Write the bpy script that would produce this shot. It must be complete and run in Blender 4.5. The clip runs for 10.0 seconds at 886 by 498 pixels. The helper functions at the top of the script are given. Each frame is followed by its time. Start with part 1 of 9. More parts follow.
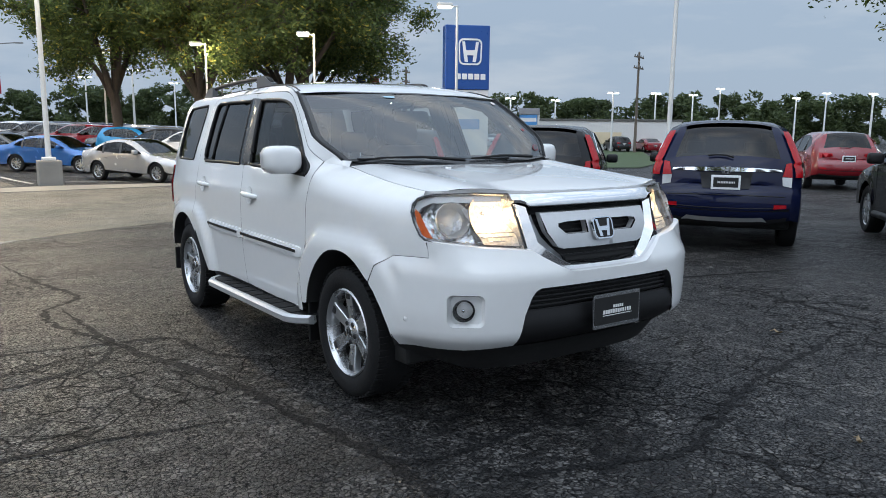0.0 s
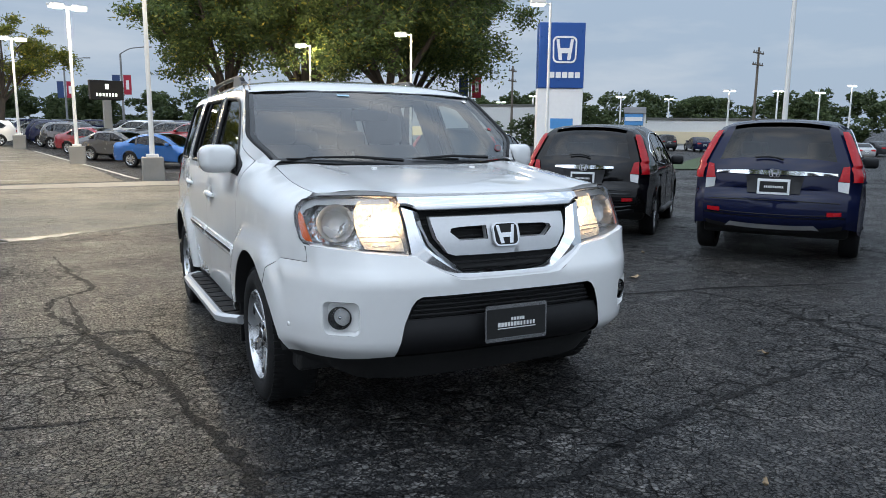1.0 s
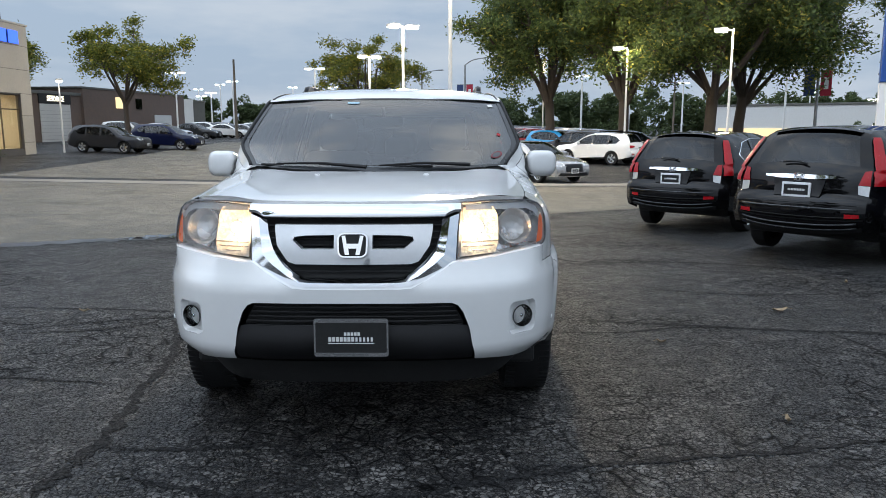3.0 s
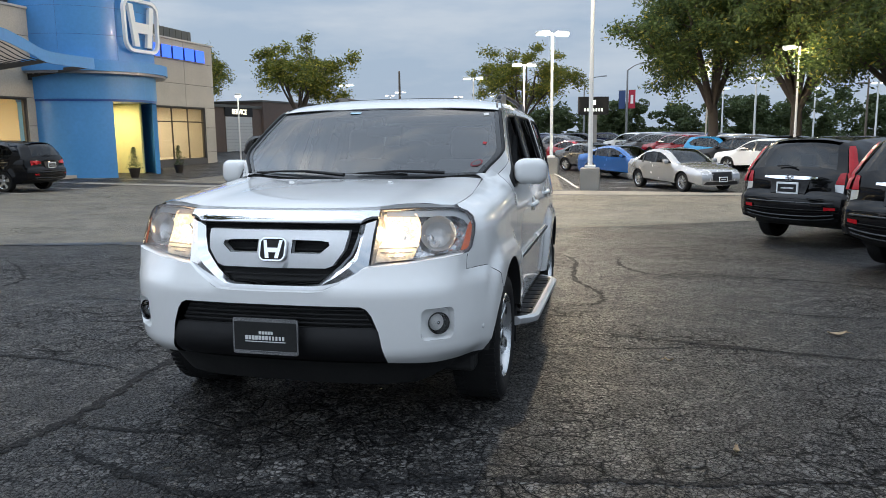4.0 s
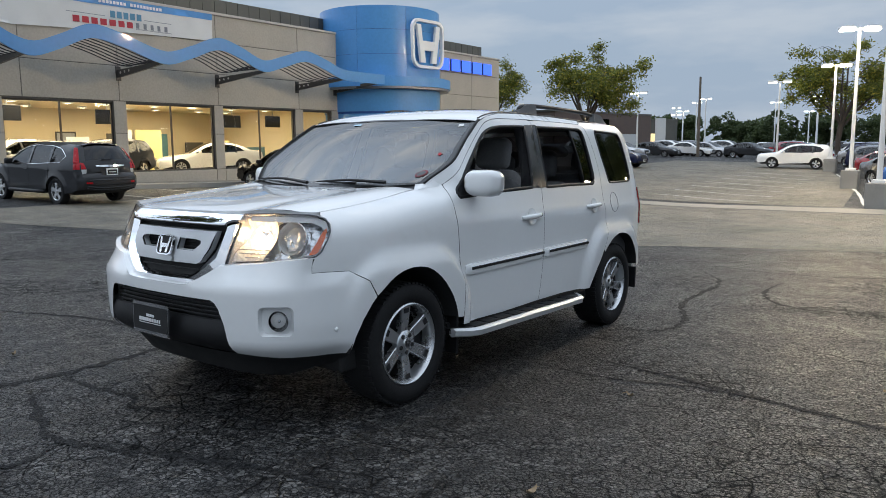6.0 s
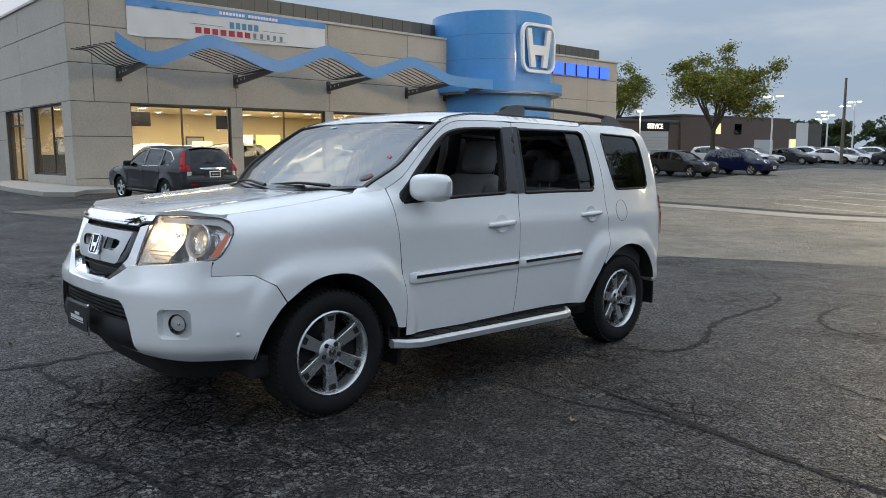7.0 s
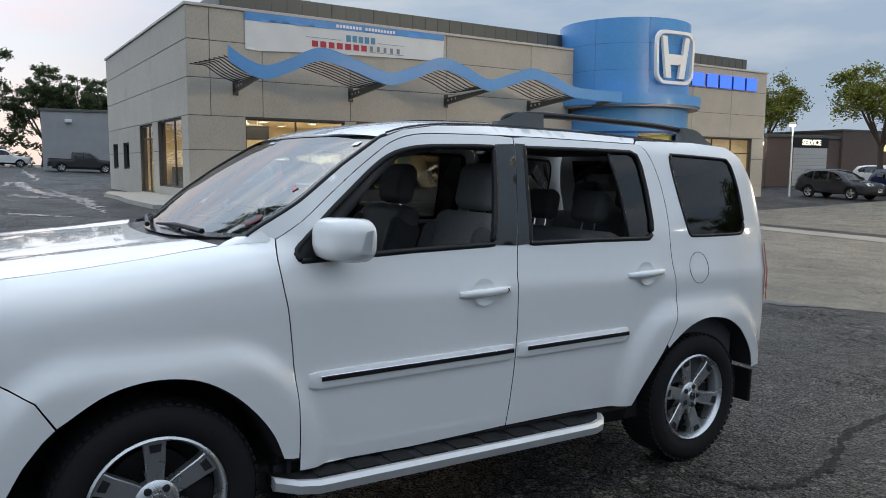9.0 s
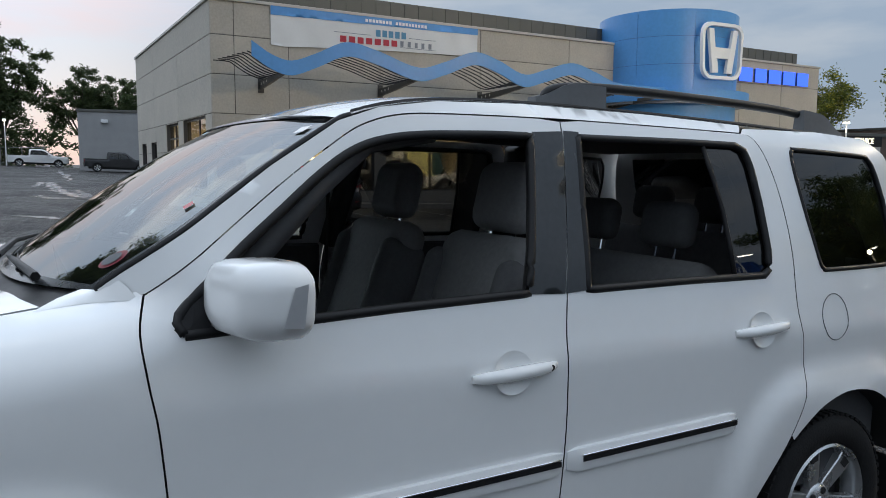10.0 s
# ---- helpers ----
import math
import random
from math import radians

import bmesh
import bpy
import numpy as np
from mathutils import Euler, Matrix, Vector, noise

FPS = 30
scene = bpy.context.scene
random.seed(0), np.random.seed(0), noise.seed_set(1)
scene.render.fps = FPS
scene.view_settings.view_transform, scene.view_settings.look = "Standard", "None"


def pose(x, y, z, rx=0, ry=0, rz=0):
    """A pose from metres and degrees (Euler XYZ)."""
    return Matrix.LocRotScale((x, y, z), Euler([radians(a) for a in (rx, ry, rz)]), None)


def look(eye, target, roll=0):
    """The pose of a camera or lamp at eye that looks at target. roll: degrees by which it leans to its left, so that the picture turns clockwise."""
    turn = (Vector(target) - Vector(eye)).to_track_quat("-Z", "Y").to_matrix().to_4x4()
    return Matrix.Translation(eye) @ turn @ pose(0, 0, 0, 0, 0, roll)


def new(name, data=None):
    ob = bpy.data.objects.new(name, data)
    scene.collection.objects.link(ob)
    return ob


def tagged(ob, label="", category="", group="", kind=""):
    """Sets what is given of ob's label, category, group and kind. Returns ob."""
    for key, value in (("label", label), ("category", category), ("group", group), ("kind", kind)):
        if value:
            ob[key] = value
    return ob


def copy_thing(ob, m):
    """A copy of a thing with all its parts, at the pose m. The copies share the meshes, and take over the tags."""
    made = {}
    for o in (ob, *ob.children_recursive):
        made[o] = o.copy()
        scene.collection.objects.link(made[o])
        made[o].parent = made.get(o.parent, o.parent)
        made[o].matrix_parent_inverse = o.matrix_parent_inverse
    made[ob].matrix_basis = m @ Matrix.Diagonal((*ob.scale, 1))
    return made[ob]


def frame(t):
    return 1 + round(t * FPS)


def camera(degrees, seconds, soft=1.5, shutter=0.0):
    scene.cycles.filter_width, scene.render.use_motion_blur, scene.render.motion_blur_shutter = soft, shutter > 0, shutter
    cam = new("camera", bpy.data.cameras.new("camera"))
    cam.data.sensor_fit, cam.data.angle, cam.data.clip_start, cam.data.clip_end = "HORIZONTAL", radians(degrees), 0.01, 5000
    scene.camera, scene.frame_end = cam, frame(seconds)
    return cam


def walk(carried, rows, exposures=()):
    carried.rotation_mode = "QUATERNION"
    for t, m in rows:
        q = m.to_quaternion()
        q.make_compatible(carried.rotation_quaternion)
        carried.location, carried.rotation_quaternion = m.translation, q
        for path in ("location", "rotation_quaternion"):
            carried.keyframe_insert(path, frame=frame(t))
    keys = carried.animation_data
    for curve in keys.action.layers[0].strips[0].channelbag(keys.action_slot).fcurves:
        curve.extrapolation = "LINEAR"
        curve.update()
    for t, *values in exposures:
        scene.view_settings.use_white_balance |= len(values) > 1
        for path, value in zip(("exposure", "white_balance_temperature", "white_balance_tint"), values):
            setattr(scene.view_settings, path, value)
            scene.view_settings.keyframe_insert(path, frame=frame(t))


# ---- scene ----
cam = camera(61.5, 10.0, soft=0.9)
PATH = [
    (0, (-2.705, -3.413, 1.455), (-1.582, -1.791, 1.128), 0.57),
    (0.5, (-2.238, -3.658, 1.463), (-1.221, -1.969, 1.125), 0.48),
    (1, (-1.738, -3.787, 1.465), (-0.872, -2.015, 1.133), 0.64),
    (1.5, (-1.221, -3.976, 1.463), (-0.568, -2.116, 1.122), 0.56),
    (2, (-0.684, -4.031, 1.461), (-0.244, -2.109, 1.123), 0.38),
    (2.5, (-0.134, -4.079, 1.476), (0.076, -2.119, 1.142), -0.02),
    (3, (0.413, -4.103, 1.488), (0.403, -2.130, 1.161), -0.11),
    (3.2, (0.628, -4.064, 1.481), (0.528, -2.093, 1.158), -0.19),
    (4.3, (1.874, -3.980, 1.491), (1.298, -2.088, 1.196), -0.69),
    (4.5, (2.078, -3.907, 1.501), (1.424, -2.039, 1.211), -0.56),
    (5, (2.639, -3.749, 1.500), (1.795, -1.957, 1.219), -0.42),
    (5.5, (3.101, -3.473, 1.488), (2.079, -1.776, 1.212), -0.57),
    (6, (3.567, -3.166, 1.478), (2.381, -1.579, 1.205), -0.51),
    (6.2, (3.733, -3.031, 1.485), (2.489, -1.488, 1.219), -0.46),
    (7.3, (4.323, -2.021, 1.447), (2.830, -0.715, 1.193), -0.17),
    (7.5, (4.331, -1.881, 1.457), (2.812, -0.605, 1.207), -0.09),
    (8, (4.201, -1.388, 1.474), (2.621, -0.185, 1.242), 0.06),
    (8.5, (3.941, -0.891, 1.492), (2.306, 0.240, 1.270), 0.31),
    (9, (3.513, -0.496, 1.519), (1.842, 0.581, 1.301), 0.38),
    (9.5, (3.035, -0.091, 1.520), (1.337, 0.943, 1.303), 0.46),
    (10, (2.513, 0.247, 1.523), (0.793, 1.244, 1.304), 0.34),
]
walk(cam, [(t, look(eye, target, roll)) for t, eye, target, roll in PATH],
     [(0.0, 0.08), (1.5, 0.15), (3.0, 0.15), (4.5, 0.08), (5.5, -0.02), (7.5, 0.0), (8.5, 0.05), (9.0, -0.01), (10.0, -0.15)])

# ---- light ----
SUN_ROT = radians(275)          # the sun has gone down behind the showroom
world = bpy.data.worlds.new("dusk_sky")
scene.world = world
world.use_nodes = True
wn, wl = world.node_tree.nodes, world.node_tree.links
for n in list(wn):
    wn.remove(n)
w_out = wn.new("ShaderNodeOutputWorld")
w_bg = wn.new("ShaderNodeBackground")
w_sky = wn.new("ShaderNodeTexSky")
w_sky.sky_type = "NISHITA"
w_sky.sun_disc = False
w_sky.sun_elevation = radians(4.0)
w_sky.sun_rotation = SUN_ROT
w_sky.air_density = 1.0
w_sky.dust_density = 1.2
w_sky.ozone_density = 2.5
w_tc = wn.new("ShaderNodeTexCoord")
w_map = wn.new("ShaderNodeMapping")
w_map.inputs["Scale"].default_value = (1.6, 1.6, 7.0)
w_noise = wn.new("ShaderNodeTexNoise")
w_noise.inputs["Scale"].default_value = 2.2
w_noise.inputs["Detail"].default_value = 6
w_noise.inputs["Roughness"].default_value = 0.55
w_ramp = wn.new("ShaderNodeValToRGB")
w_ramp.color_ramp.elements[0].position = 0.45
w_ramp.color_ramp.elements[1].position = 0.66
w_ramp.color_ramp.elements[0].color = (0.0, 0.0, 0.0, 1)
w_ramp.color_ramp.elements[1].color = (0.85, 0.85, 0.85, 1)
# cloud colour: grey blue all round, salmon low towards the sunset
w_sep = wn.new("ShaderNodeSeparateXYZ")
w_west = wn.new("ShaderNodeMapRange")
w_west.inputs["From Min"].default_value = 0.93
w_west.inputs["From Max"].default_value = 0.995
w_dot = wn.new("ShaderNodeVectorMath")
w_dot.operation = "DOT_PRODUCT"
w_dot.inputs[1].default_value = (-0.99, 0.0, 0.12)
w_cloud = wn.new("ShaderNodeMix")
w_cloud.data_type = "RGBA"
w_cloud.inputs["A"].default_value = (5.4, 5.7, 6.0, 1)
w_cloud.inputs["B"].default_value = (5.4, 3.9, 3.8, 1)
w_base = wn.new("ShaderNodeMix")
w_base.data_type = "RGBA"
w_base.inputs["Factor"].default_value = 0.90
w_base.inputs["B"].default_value = (3.1, 3.9, 5.0, 1)
w_mix = wn.new("ShaderNodeMix")
w_mix.data_type = "RGBA"
wl.new(w_tc.outputs["Generated"], w_map.inputs["Vector"])
wl.new(w_map.outputs["Vector"], w_noise.inputs["Vector"])
wl.new(w_noise.outputs["Fac"], w_ramp.inputs["Fac"])
wl.new(w_tc.outputs["Generated"], w_dot.inputs[0])
wl.new(w_dot.outputs["Value"], w_west.inputs["Value"])
wl.new(w_west.outputs["Result"], w_cloud.inputs["Factor"])
wl.new(w_sky.outputs["Color"], w_base.inputs["A"])
wl.new(w_base.outputs["Result"], w_mix.inputs["A"])
wl.new(w_cloud.outputs["Result"], w_mix.inputs["B"])
w_high = wn.new("ShaderNodeMapRange")
w_high.inputs["From Min"].default_value = 0.12
w_high.inputs["From Max"].default_value = 0.60
w_high.inputs["To Min"].default_value = 0.45
w_high.inputs["To Max"].default_value = 1.0
w_cover = wn.new("ShaderNodeMath")
w_cover.operation = "MULTIPLY"
wl.new(w_ramp.outputs["Color"], w_cover.inputs[0])
wl.new(w_high.outputs["Result"], w_cover.inputs[1])
wl.new(w_cover.outputs[0], w_mix.inputs["Factor"])
# an overcast sky is about three times as bright overhead as at the horizon
w_rise = wn.new("ShaderNodeMapRange")
w_rise.inputs["From Min"].default_value = 0.10
w_rise.inputs["From Max"].default_value = 0.85
w_rise.inputs["To Min"].default_value = 1.0
w_rise.inputs["To Max"].default_value = 2.0
w_rise.interpolation_type = "SMOOTHSTEP"
w_glow_dir = wn.new("ShaderNodeVectorMath")
w_glow_dir.operation = "DOT_PRODUCT"
w_glow_dir.inputs[1].default_value = (-0.75, -0.30, 0.59)
w_glow = wn.new("ShaderNodeMapRange")
w_glow.interpolation_type = "SMOOTHSTEP"
w_glow.inputs["From Min"].default_value = 0.62
w_glow.inputs["From Max"].default_value = 1.0
w_glow.inputs["To Min"].default_value = 1.0
w_glow.inputs["To Max"].default_value = 2.1
w_lift = wn.new("ShaderNodeMath")
w_lift.operation = "MULTIPLY"
wl.new(w_tc.outputs["Generated"], w_glow_dir.inputs[0])
wl.new(w_glow_dir.outputs["Value"], w_glow.inputs["Value"])
w_scale = wn.new("ShaderNodeVectorMath")
w_scale.operation = "SCALE"
wl.new(w_tc.outputs["Generated"], w_sep.inputs[0])
wl.new(w_sep.outputs["Z"], w_rise.inputs["Value"])
wl.new(w_sep.outputs["Z"], w_high.inputs["Value"])
wl.new(w_mix.outputs["Result"], w_scale.inputs[0])
wl.new(w_rise.outputs["Result"], w_lift.inputs[0])
wl.new(w_glow.outputs["Result"], w_lift.inputs[1])
wl.new(w_lift.outputs[0], w_scale.inputs["Scale"])
wl.new(w_scale.outputs[0], w_bg.inputs["Color"])
wl.new(w_bg.outputs["Background"], w_out.inputs["Surface"])
w_bg.inputs["Strength"].default_value = 0.125

sun_data = bpy.data.lights.new("sun", "SUN")
sun_data.energy = 0.55
sun_data.angle = radians(150)
sun_data.color = (1.0, 0.93, 0.88)
sun_lamp = new("sun", sun_data)
sun_lamp.matrix_world = look((0, 0, 0), (0.8, 0.35, -1.1))

# ---- helpers and materials ----
from mathutils.geometry import delaunay_2d_cdt


def link_out(nt, shader):
    out = nt.nodes.new("ShaderNodeOutputMaterial")
    nt.links.new(shader.outputs[0], out.inputs["Surface"])


def surface(name, base, rough=0.5, metal=0.0, var=0.08, scale=6.0, fine=60.0, bump=0.0, bump_scale=80.0, coat=0.0, rough_var=0.08, spec=0.5, random_tint=0.0):
    """A plain painted, moulded or cast surface with tone changes at two scales, uneven gloss and a fine relief."""
    m = bpy.data.materials.new(name)
    m.use_nodes = True
    nt = m.node_tree
    nt.nodes.clear()
    b = nt.nodes.new("ShaderNodeBsdfPrincipled")
    tc = nt.nodes.new("ShaderNodeTexCoord")
    n1 = nt.nodes.new("ShaderNodeTexNoise")
    n1.inputs["Scale"].default_value = scale
    n1.inputs["Detail"].default_value = 5
    n2 = nt.nodes.new("ShaderNodeTexNoise")
    n2.inputs["Scale"].default_value = fine
    n2.inputs["Detail"].default_value = 3
    add = nt.nodes.new("ShaderNodeMath")
    add.operation = "ADD"
    rng = nt.nodes.new("ShaderNodeMapRange")
    rng.inputs["From Min"].default_value = 0.6
    rng.inputs["From Max"].default_value = 1.4
    rng.inputs["To Min"].default_value = 1 - var
    rng.inputs["To Max"].default_value = 1 + var
    mul = nt.nodes.new("ShaderNodeVectorMath")
    mul.operation = "SCALE"
    mul.inputs[0].default_value = base
    for n in (n1, n2):
        nt.links.new(tc.outputs["Object"], n.inputs["Vector"])
    nt.links.new(n1.outputs["Fac"], add.inputs[0])
    nt.links.new(n2.outputs["Fac"], add.inputs[1])
    nt.links.new(add.outputs[0], rng.inputs["Value"])
    nt.links.new(rng.outputs["Result"], mul.inputs["Scale"])
    last = mul
    if random_tint:
        oi = nt.nodes.new("ShaderNodeObjectInfo")
        r2 = nt.nodes.new("ShaderNodeMapRange")
        r2.inputs["To Min"].default_value = 1 - random_tint
        r2.inputs["To Max"].default_value = 1 + random_tint
        m2 = nt.nodes.new("ShaderNodeVectorMath")
        m2.operation = "SCALE"
        nt.links.new(oi.outputs["Random"], r2.inputs["Value"])
        nt.links.new(mul.outputs[0], m2.inputs[0])
        nt.links.new(r2.outputs["Result"], m2.inputs["Scale"])
        last = m2
    nt.links.new(last.outputs[0], b.inputs["Base Color"])
    rr = nt.nodes.new("ShaderNodeMapRange")
    rr.inputs["From Min"].default_value = 0.3
    rr.inputs["From Max"].default_value = 0.7
    rr.inputs["To Min"].default_value = max(0.02, rough - rough_var)
    rr.inputs["To Max"].default_value = min(1.0, rough + rough_var)
    nt.links.new(n1.outputs["Fac"], rr.inputs["Value"])
    nt.links.new(rr.outputs["Result"], b.inputs["Roughness"])
    b.inputs["Metallic"].default_value = metal
    b.inputs["Specular IOR Level"].default_value = spec
    b.inputs["Coat Weight"].default_value = coat
    b.inputs["Coat Roughness"].default_value = 0.04
    if bump:
        n3 = nt.nodes.new("ShaderNodeTexNoise")
        n3.inputs["Scale"].default_value = bump_scale
        n3.inputs["Detail"].default_value = 4
        bp = nt.nodes.new("ShaderNodeBump")
        bp.inputs["Strength"].default_value = bump
        bp.inputs["Distance"].default_value = 0.01
        nt.links.new(tc.outputs["Object"], n3.inputs["Vector"])
        nt.links.new(n3.outputs["Fac"], bp.inputs["Height"])
        nt.links.new(bp.outputs["Normal"], b.inputs["Normal"])
    link_out(nt, b)
    return m


def glow(name, colour, strength):
    m = bpy.data.materials.new(name)
    m.use_nodes = True
    nt = m.node_tree
    nt.nodes.clear()
    e = nt.nodes.new("ShaderNodeEmission")
    e.inputs["Color"].default_value = (*colour, 1)
    e.inputs["Strength"].default_value = strength
    link_out(nt, e)
    return m


def glass(name, colour=(1, 1, 1), through_part=0.85, rough=0.0, ior=1.5):
    """A thin pane: mostly clear or tinted, with a mirror-like face."""
    m = bpy.data.materials.new(name)
    m.use_nodes = True
    nt = m.node_tree
    nt.nodes.clear()
    tr = nt.nodes.new("ShaderNodeBsdfTransparent")
    tr.inputs["Color"].default_value = (*[c * through_part for c in colour], 1)
    gl = nt.nodes.new("ShaderNodeBsdfGlossy")
    gl.inputs["Roughness"].default_value = rough
    fr = nt.nodes.new("ShaderNodeFresnel")
    fr.inputs["IOR"].default_value = ior
    mx = nt.nodes.new("ShaderNodeMixShader")
    nt.links.new(fr.outputs["Fac"], mx.inputs["Fac"])
    nt.links.new(tr.outputs[0], mx.inputs[1])
    nt.links.new(gl.outputs[0], mx.inputs[2])
    link_out(nt, mx)
    return m


M_WHITE = surface("white_car_paint", (0.785, 0.79, 0.782), 0.24, var=0.015, coat=1.0, rough_var=0.03, scale=2.0, fine=20)
M_BLACK_TRIM = surface("black_plastic", (0.011, 0.011, 0.012), 0.5, spec=0.3, var=0.2, bump=0.05, bump_scale=300)
M_GREY_TRIM = surface("grey_plastic", (0.10, 0.105, 0.11), 0.5, var=0.1)
M_PILLAR = surface("pillar_film", (0.03, 0.033, 0.036), 0.22, var=0.15)
M_CHROME = surface("chrome", (0.82, 0.83, 0.85), 0.08, metal=1.0, var=0.03, rough_var=0.03)
M_SILVER = surface("silver_paint", (0.60, 0.61, 0.62), 0.42, metal=0.6, var=0.04)
M_ALLOY = surface("alloy", (0.58, 0.59, 0.60), 0.27, metal=0.85, var=0.06)
# dark copy of the alloy, for wheel parts that lie in shade
M_ALLOY_SHADE = surface("alloy_shade", (0.035, 0.035, 0.037), 0.45, metal=0.4, var=0.1)
M_RUBBER = surface("tyre_rubber", (0.010, 0.010, 0.0105), 0.80, spec=0.3, var=0.25, bump=0.25, bump_scale=120)
M_UNDER = surface("underbody", (0.012, 0.012, 0.012), 0.8, var=0.3)
M_SEAT = surface("grey_cloth", (0.27, 0.27, 0.27), 0.85, var=0.15, bump=0.3, bump_scale=400)
M_SEAT_DARK = surface("dark_cloth", (0.13, 0.132, 0.135), 0.85, var=0.15, bump=0.3, bump_scale=400)
M_CABIN = surface("cabin_plastic", (0.05, 0.051, 0.054), 0.6, var=0.15)
M_HEADLINER = surface("headliner", (0.22, 0.22, 0.22), 0.9, var=0.06)
M_AMBER = surface("amber_lens", (0.90, 0.17, 0.03), 0.3, var=0.05, coat=0.6)
M_RED_LENS = surface("red_lens", (0.36, 0.005, 0.010), 0.22, var=0.15, coat=0.15, spec=0.3, scale=9)
M_WHITE_PLASTIC = surface("white_plastic", (0.72, 0.72, 0.70), 0.4, var=0.05)
M_SCREEN = glass("windscreen_glass", (0.80, 0.92, 0.90), 0.50, ior=2.4)
M_TINT = glass("privacy_glass", (0.16, 0.17, 0.19), 0.5, ior=1.62)
M_SIDE = glass("side_glass", (0.90, 0.95, 0.93), 0.90, ior=1.5)
M_LENS = glass("clear_lens", (1, 1, 1), 0.92, ior=1.45)
M_PANE = glass("shop_glass", (0.95, 0.98, 0.96), 0.9, ior=1.5)


def part(name, bm, material, parent=None, label="", smooth=None):
    """Links a bmesh as one mesh object under a thing or a part."""
    me = bpy.data.meshes.new(name)
    bm.normal_update()
    bm.to_mesh(me)
    bm.free()
    me.materials.append(material)
    if smooth is not None:
        for p in me.polygons:
            p.use_smooth = True
        if smooth < 180:
            me.set_sharp_from_angle(angle=radians(smooth))
    ob = new(name, me)
    if parent is not None:
        ob.parent = parent
    if label:
        ob["label"] = label
    return ob


def thing(name, m, label, category, group="", kind=""):
    ob = new(name)
    ob.matrix_basis = m
    ob.empty_display_size = 0.2
    return tagged(ob, label, category, group, kind)


def box(x0, x1, y0, y1, z0, z1, bevel=0.0, bm=None, seg=2):
    bm = bm or bmesh.new()
    r = bmesh.ops.create_cube(bm, size=1.0)
    vs = r["verts"]
    for v in vs:
        v.co = Vector((x0 + (v.co.x + .5) * (x1 - x0), y0 + (v.co.y + .5) * (y1 - y0), z0 + (v.co.z + .5) * (z1 - z0)))
    if bevel:
        es = list({e for v in vs for e in v.link_edges})
        bmesh.ops.bevel(bm, geom=es, offset=bevel, segments=seg, profile=0.5, affect="EDGES", clamp_overlap=True)
    return bm


def loft(rings, closed=True, caps=True, bm=None):
    """Quads between rings of the same number of points."""
    bm = bm or bmesh.new()
    rows = [[bm.verts.new(p) for p in r] for r in rings]
    n = len(rows[0])
    made = []
    for a, b in zip(rows, rows[1:]):
        for i in range(n if closed else n - 1):
            j = (i + 1) % n
            made.append(bm.faces.new((a[i], a[j], b[j], b[i])))
    if caps and closed:
        made.append(bm.faces.new(rows[0][::-1]))
        made.append(bm.faces.new(rows[-1]))
    bmesh.ops.recalc_face_normals(bm, faces=made)
    return bm


def tube(points, radius, n=10, bm=None, flat=1.0):
    """A round bar along points; radius may be a number or a list."""
    pts = [Vector(p) for p in points]
    rings = []
    for i, p in enumerate(pts):
        d = (pts[min(i + 1, len(pts) - 1)] - pts[max(i - 1, 0)]).normalized()
        up = Vector((0, 0, 1)) if abs(d.z) < 0.95 else Vector((0, 1, 0))
        s = d.cross(up).normalized()
        u = s.cross(d)
        r = radius[i] if isinstance(radius, (list, tuple)) else radius
        rings.append([p + (s * math.cos(a) + u * math.sin(a) * flat) * r for a in (2 * math.pi * k / n for k in range(n))])
    return loft(rings, bm=bm)


def lathe(profile, n=32, axis="x", bm=None):
    """Turns (radius, along) pairs round an axis."""
    rings = []
    for k in range(n):
        a = 2 * math.pi * k / n
        row = []
        for r, t in profile:
            c, s = r * math.cos(a), r * math.sin(a)
            row.append({"x": (t, c, s), "y": (c, t, s), "z": (c, s, t)}[axis])
        rings.append(row)
    bm = bm or bmesh.new()
    rows = [[bm.verts.new(p) for p in r] for r in rings]
    for i in range(n):
        a, b = rows[i], rows[(i + 1) % n]
        for j in range(len(profile) - 1):
            bm.faces.new((a[j], a[j + 1], b[j + 1], b[j]))
    bmesh.ops.remove_doubles(bm, verts=bm.verts, dist=1e-5)
    bmesh.ops.recalc_face_normals(bm, faces=bm.faces)
    return bm


def spline(pts, n=6, closed=False):
    """Catmull-Rom through the points, n steps a span."""
    pts = [Vector(p) for p in pts]
    out = []
    m = len(pts)
    spans = m if closed else m - 1
    for i in range(spans):
        p1, p2 = pts[i], pts[(i + 1) % m]
        p0 = pts[i - 1] if (i or closed) else 2 * p1 - p2
        p3 = pts[(i + 2) % m] if (i + 2 < m or closed) else 2 * p2 - p1
        for k in range(n):
            t = k / n
            out.append(0.5 * (2 * p1 + (p2 - p0) * t + (2 * p0 - 5 * p1 + 4 * p2 - p3) * t * t + (3 * p1 - p0 - 3 * p2 + p3) * t ** 3))
    if not closed:
        out.append(pts[-1])
    return out


def lerp_table(table, v):
    """Value at v of a table of (key, value) pairs, eased between them."""
    if v <= table[0][0]:
        return table[0][1]
    for (a, x), (b, y) in zip(table, table[1:]):
        if v <= b:
            return x + (y - x) * (v - a) / (b - a)
    return table[-1][1]


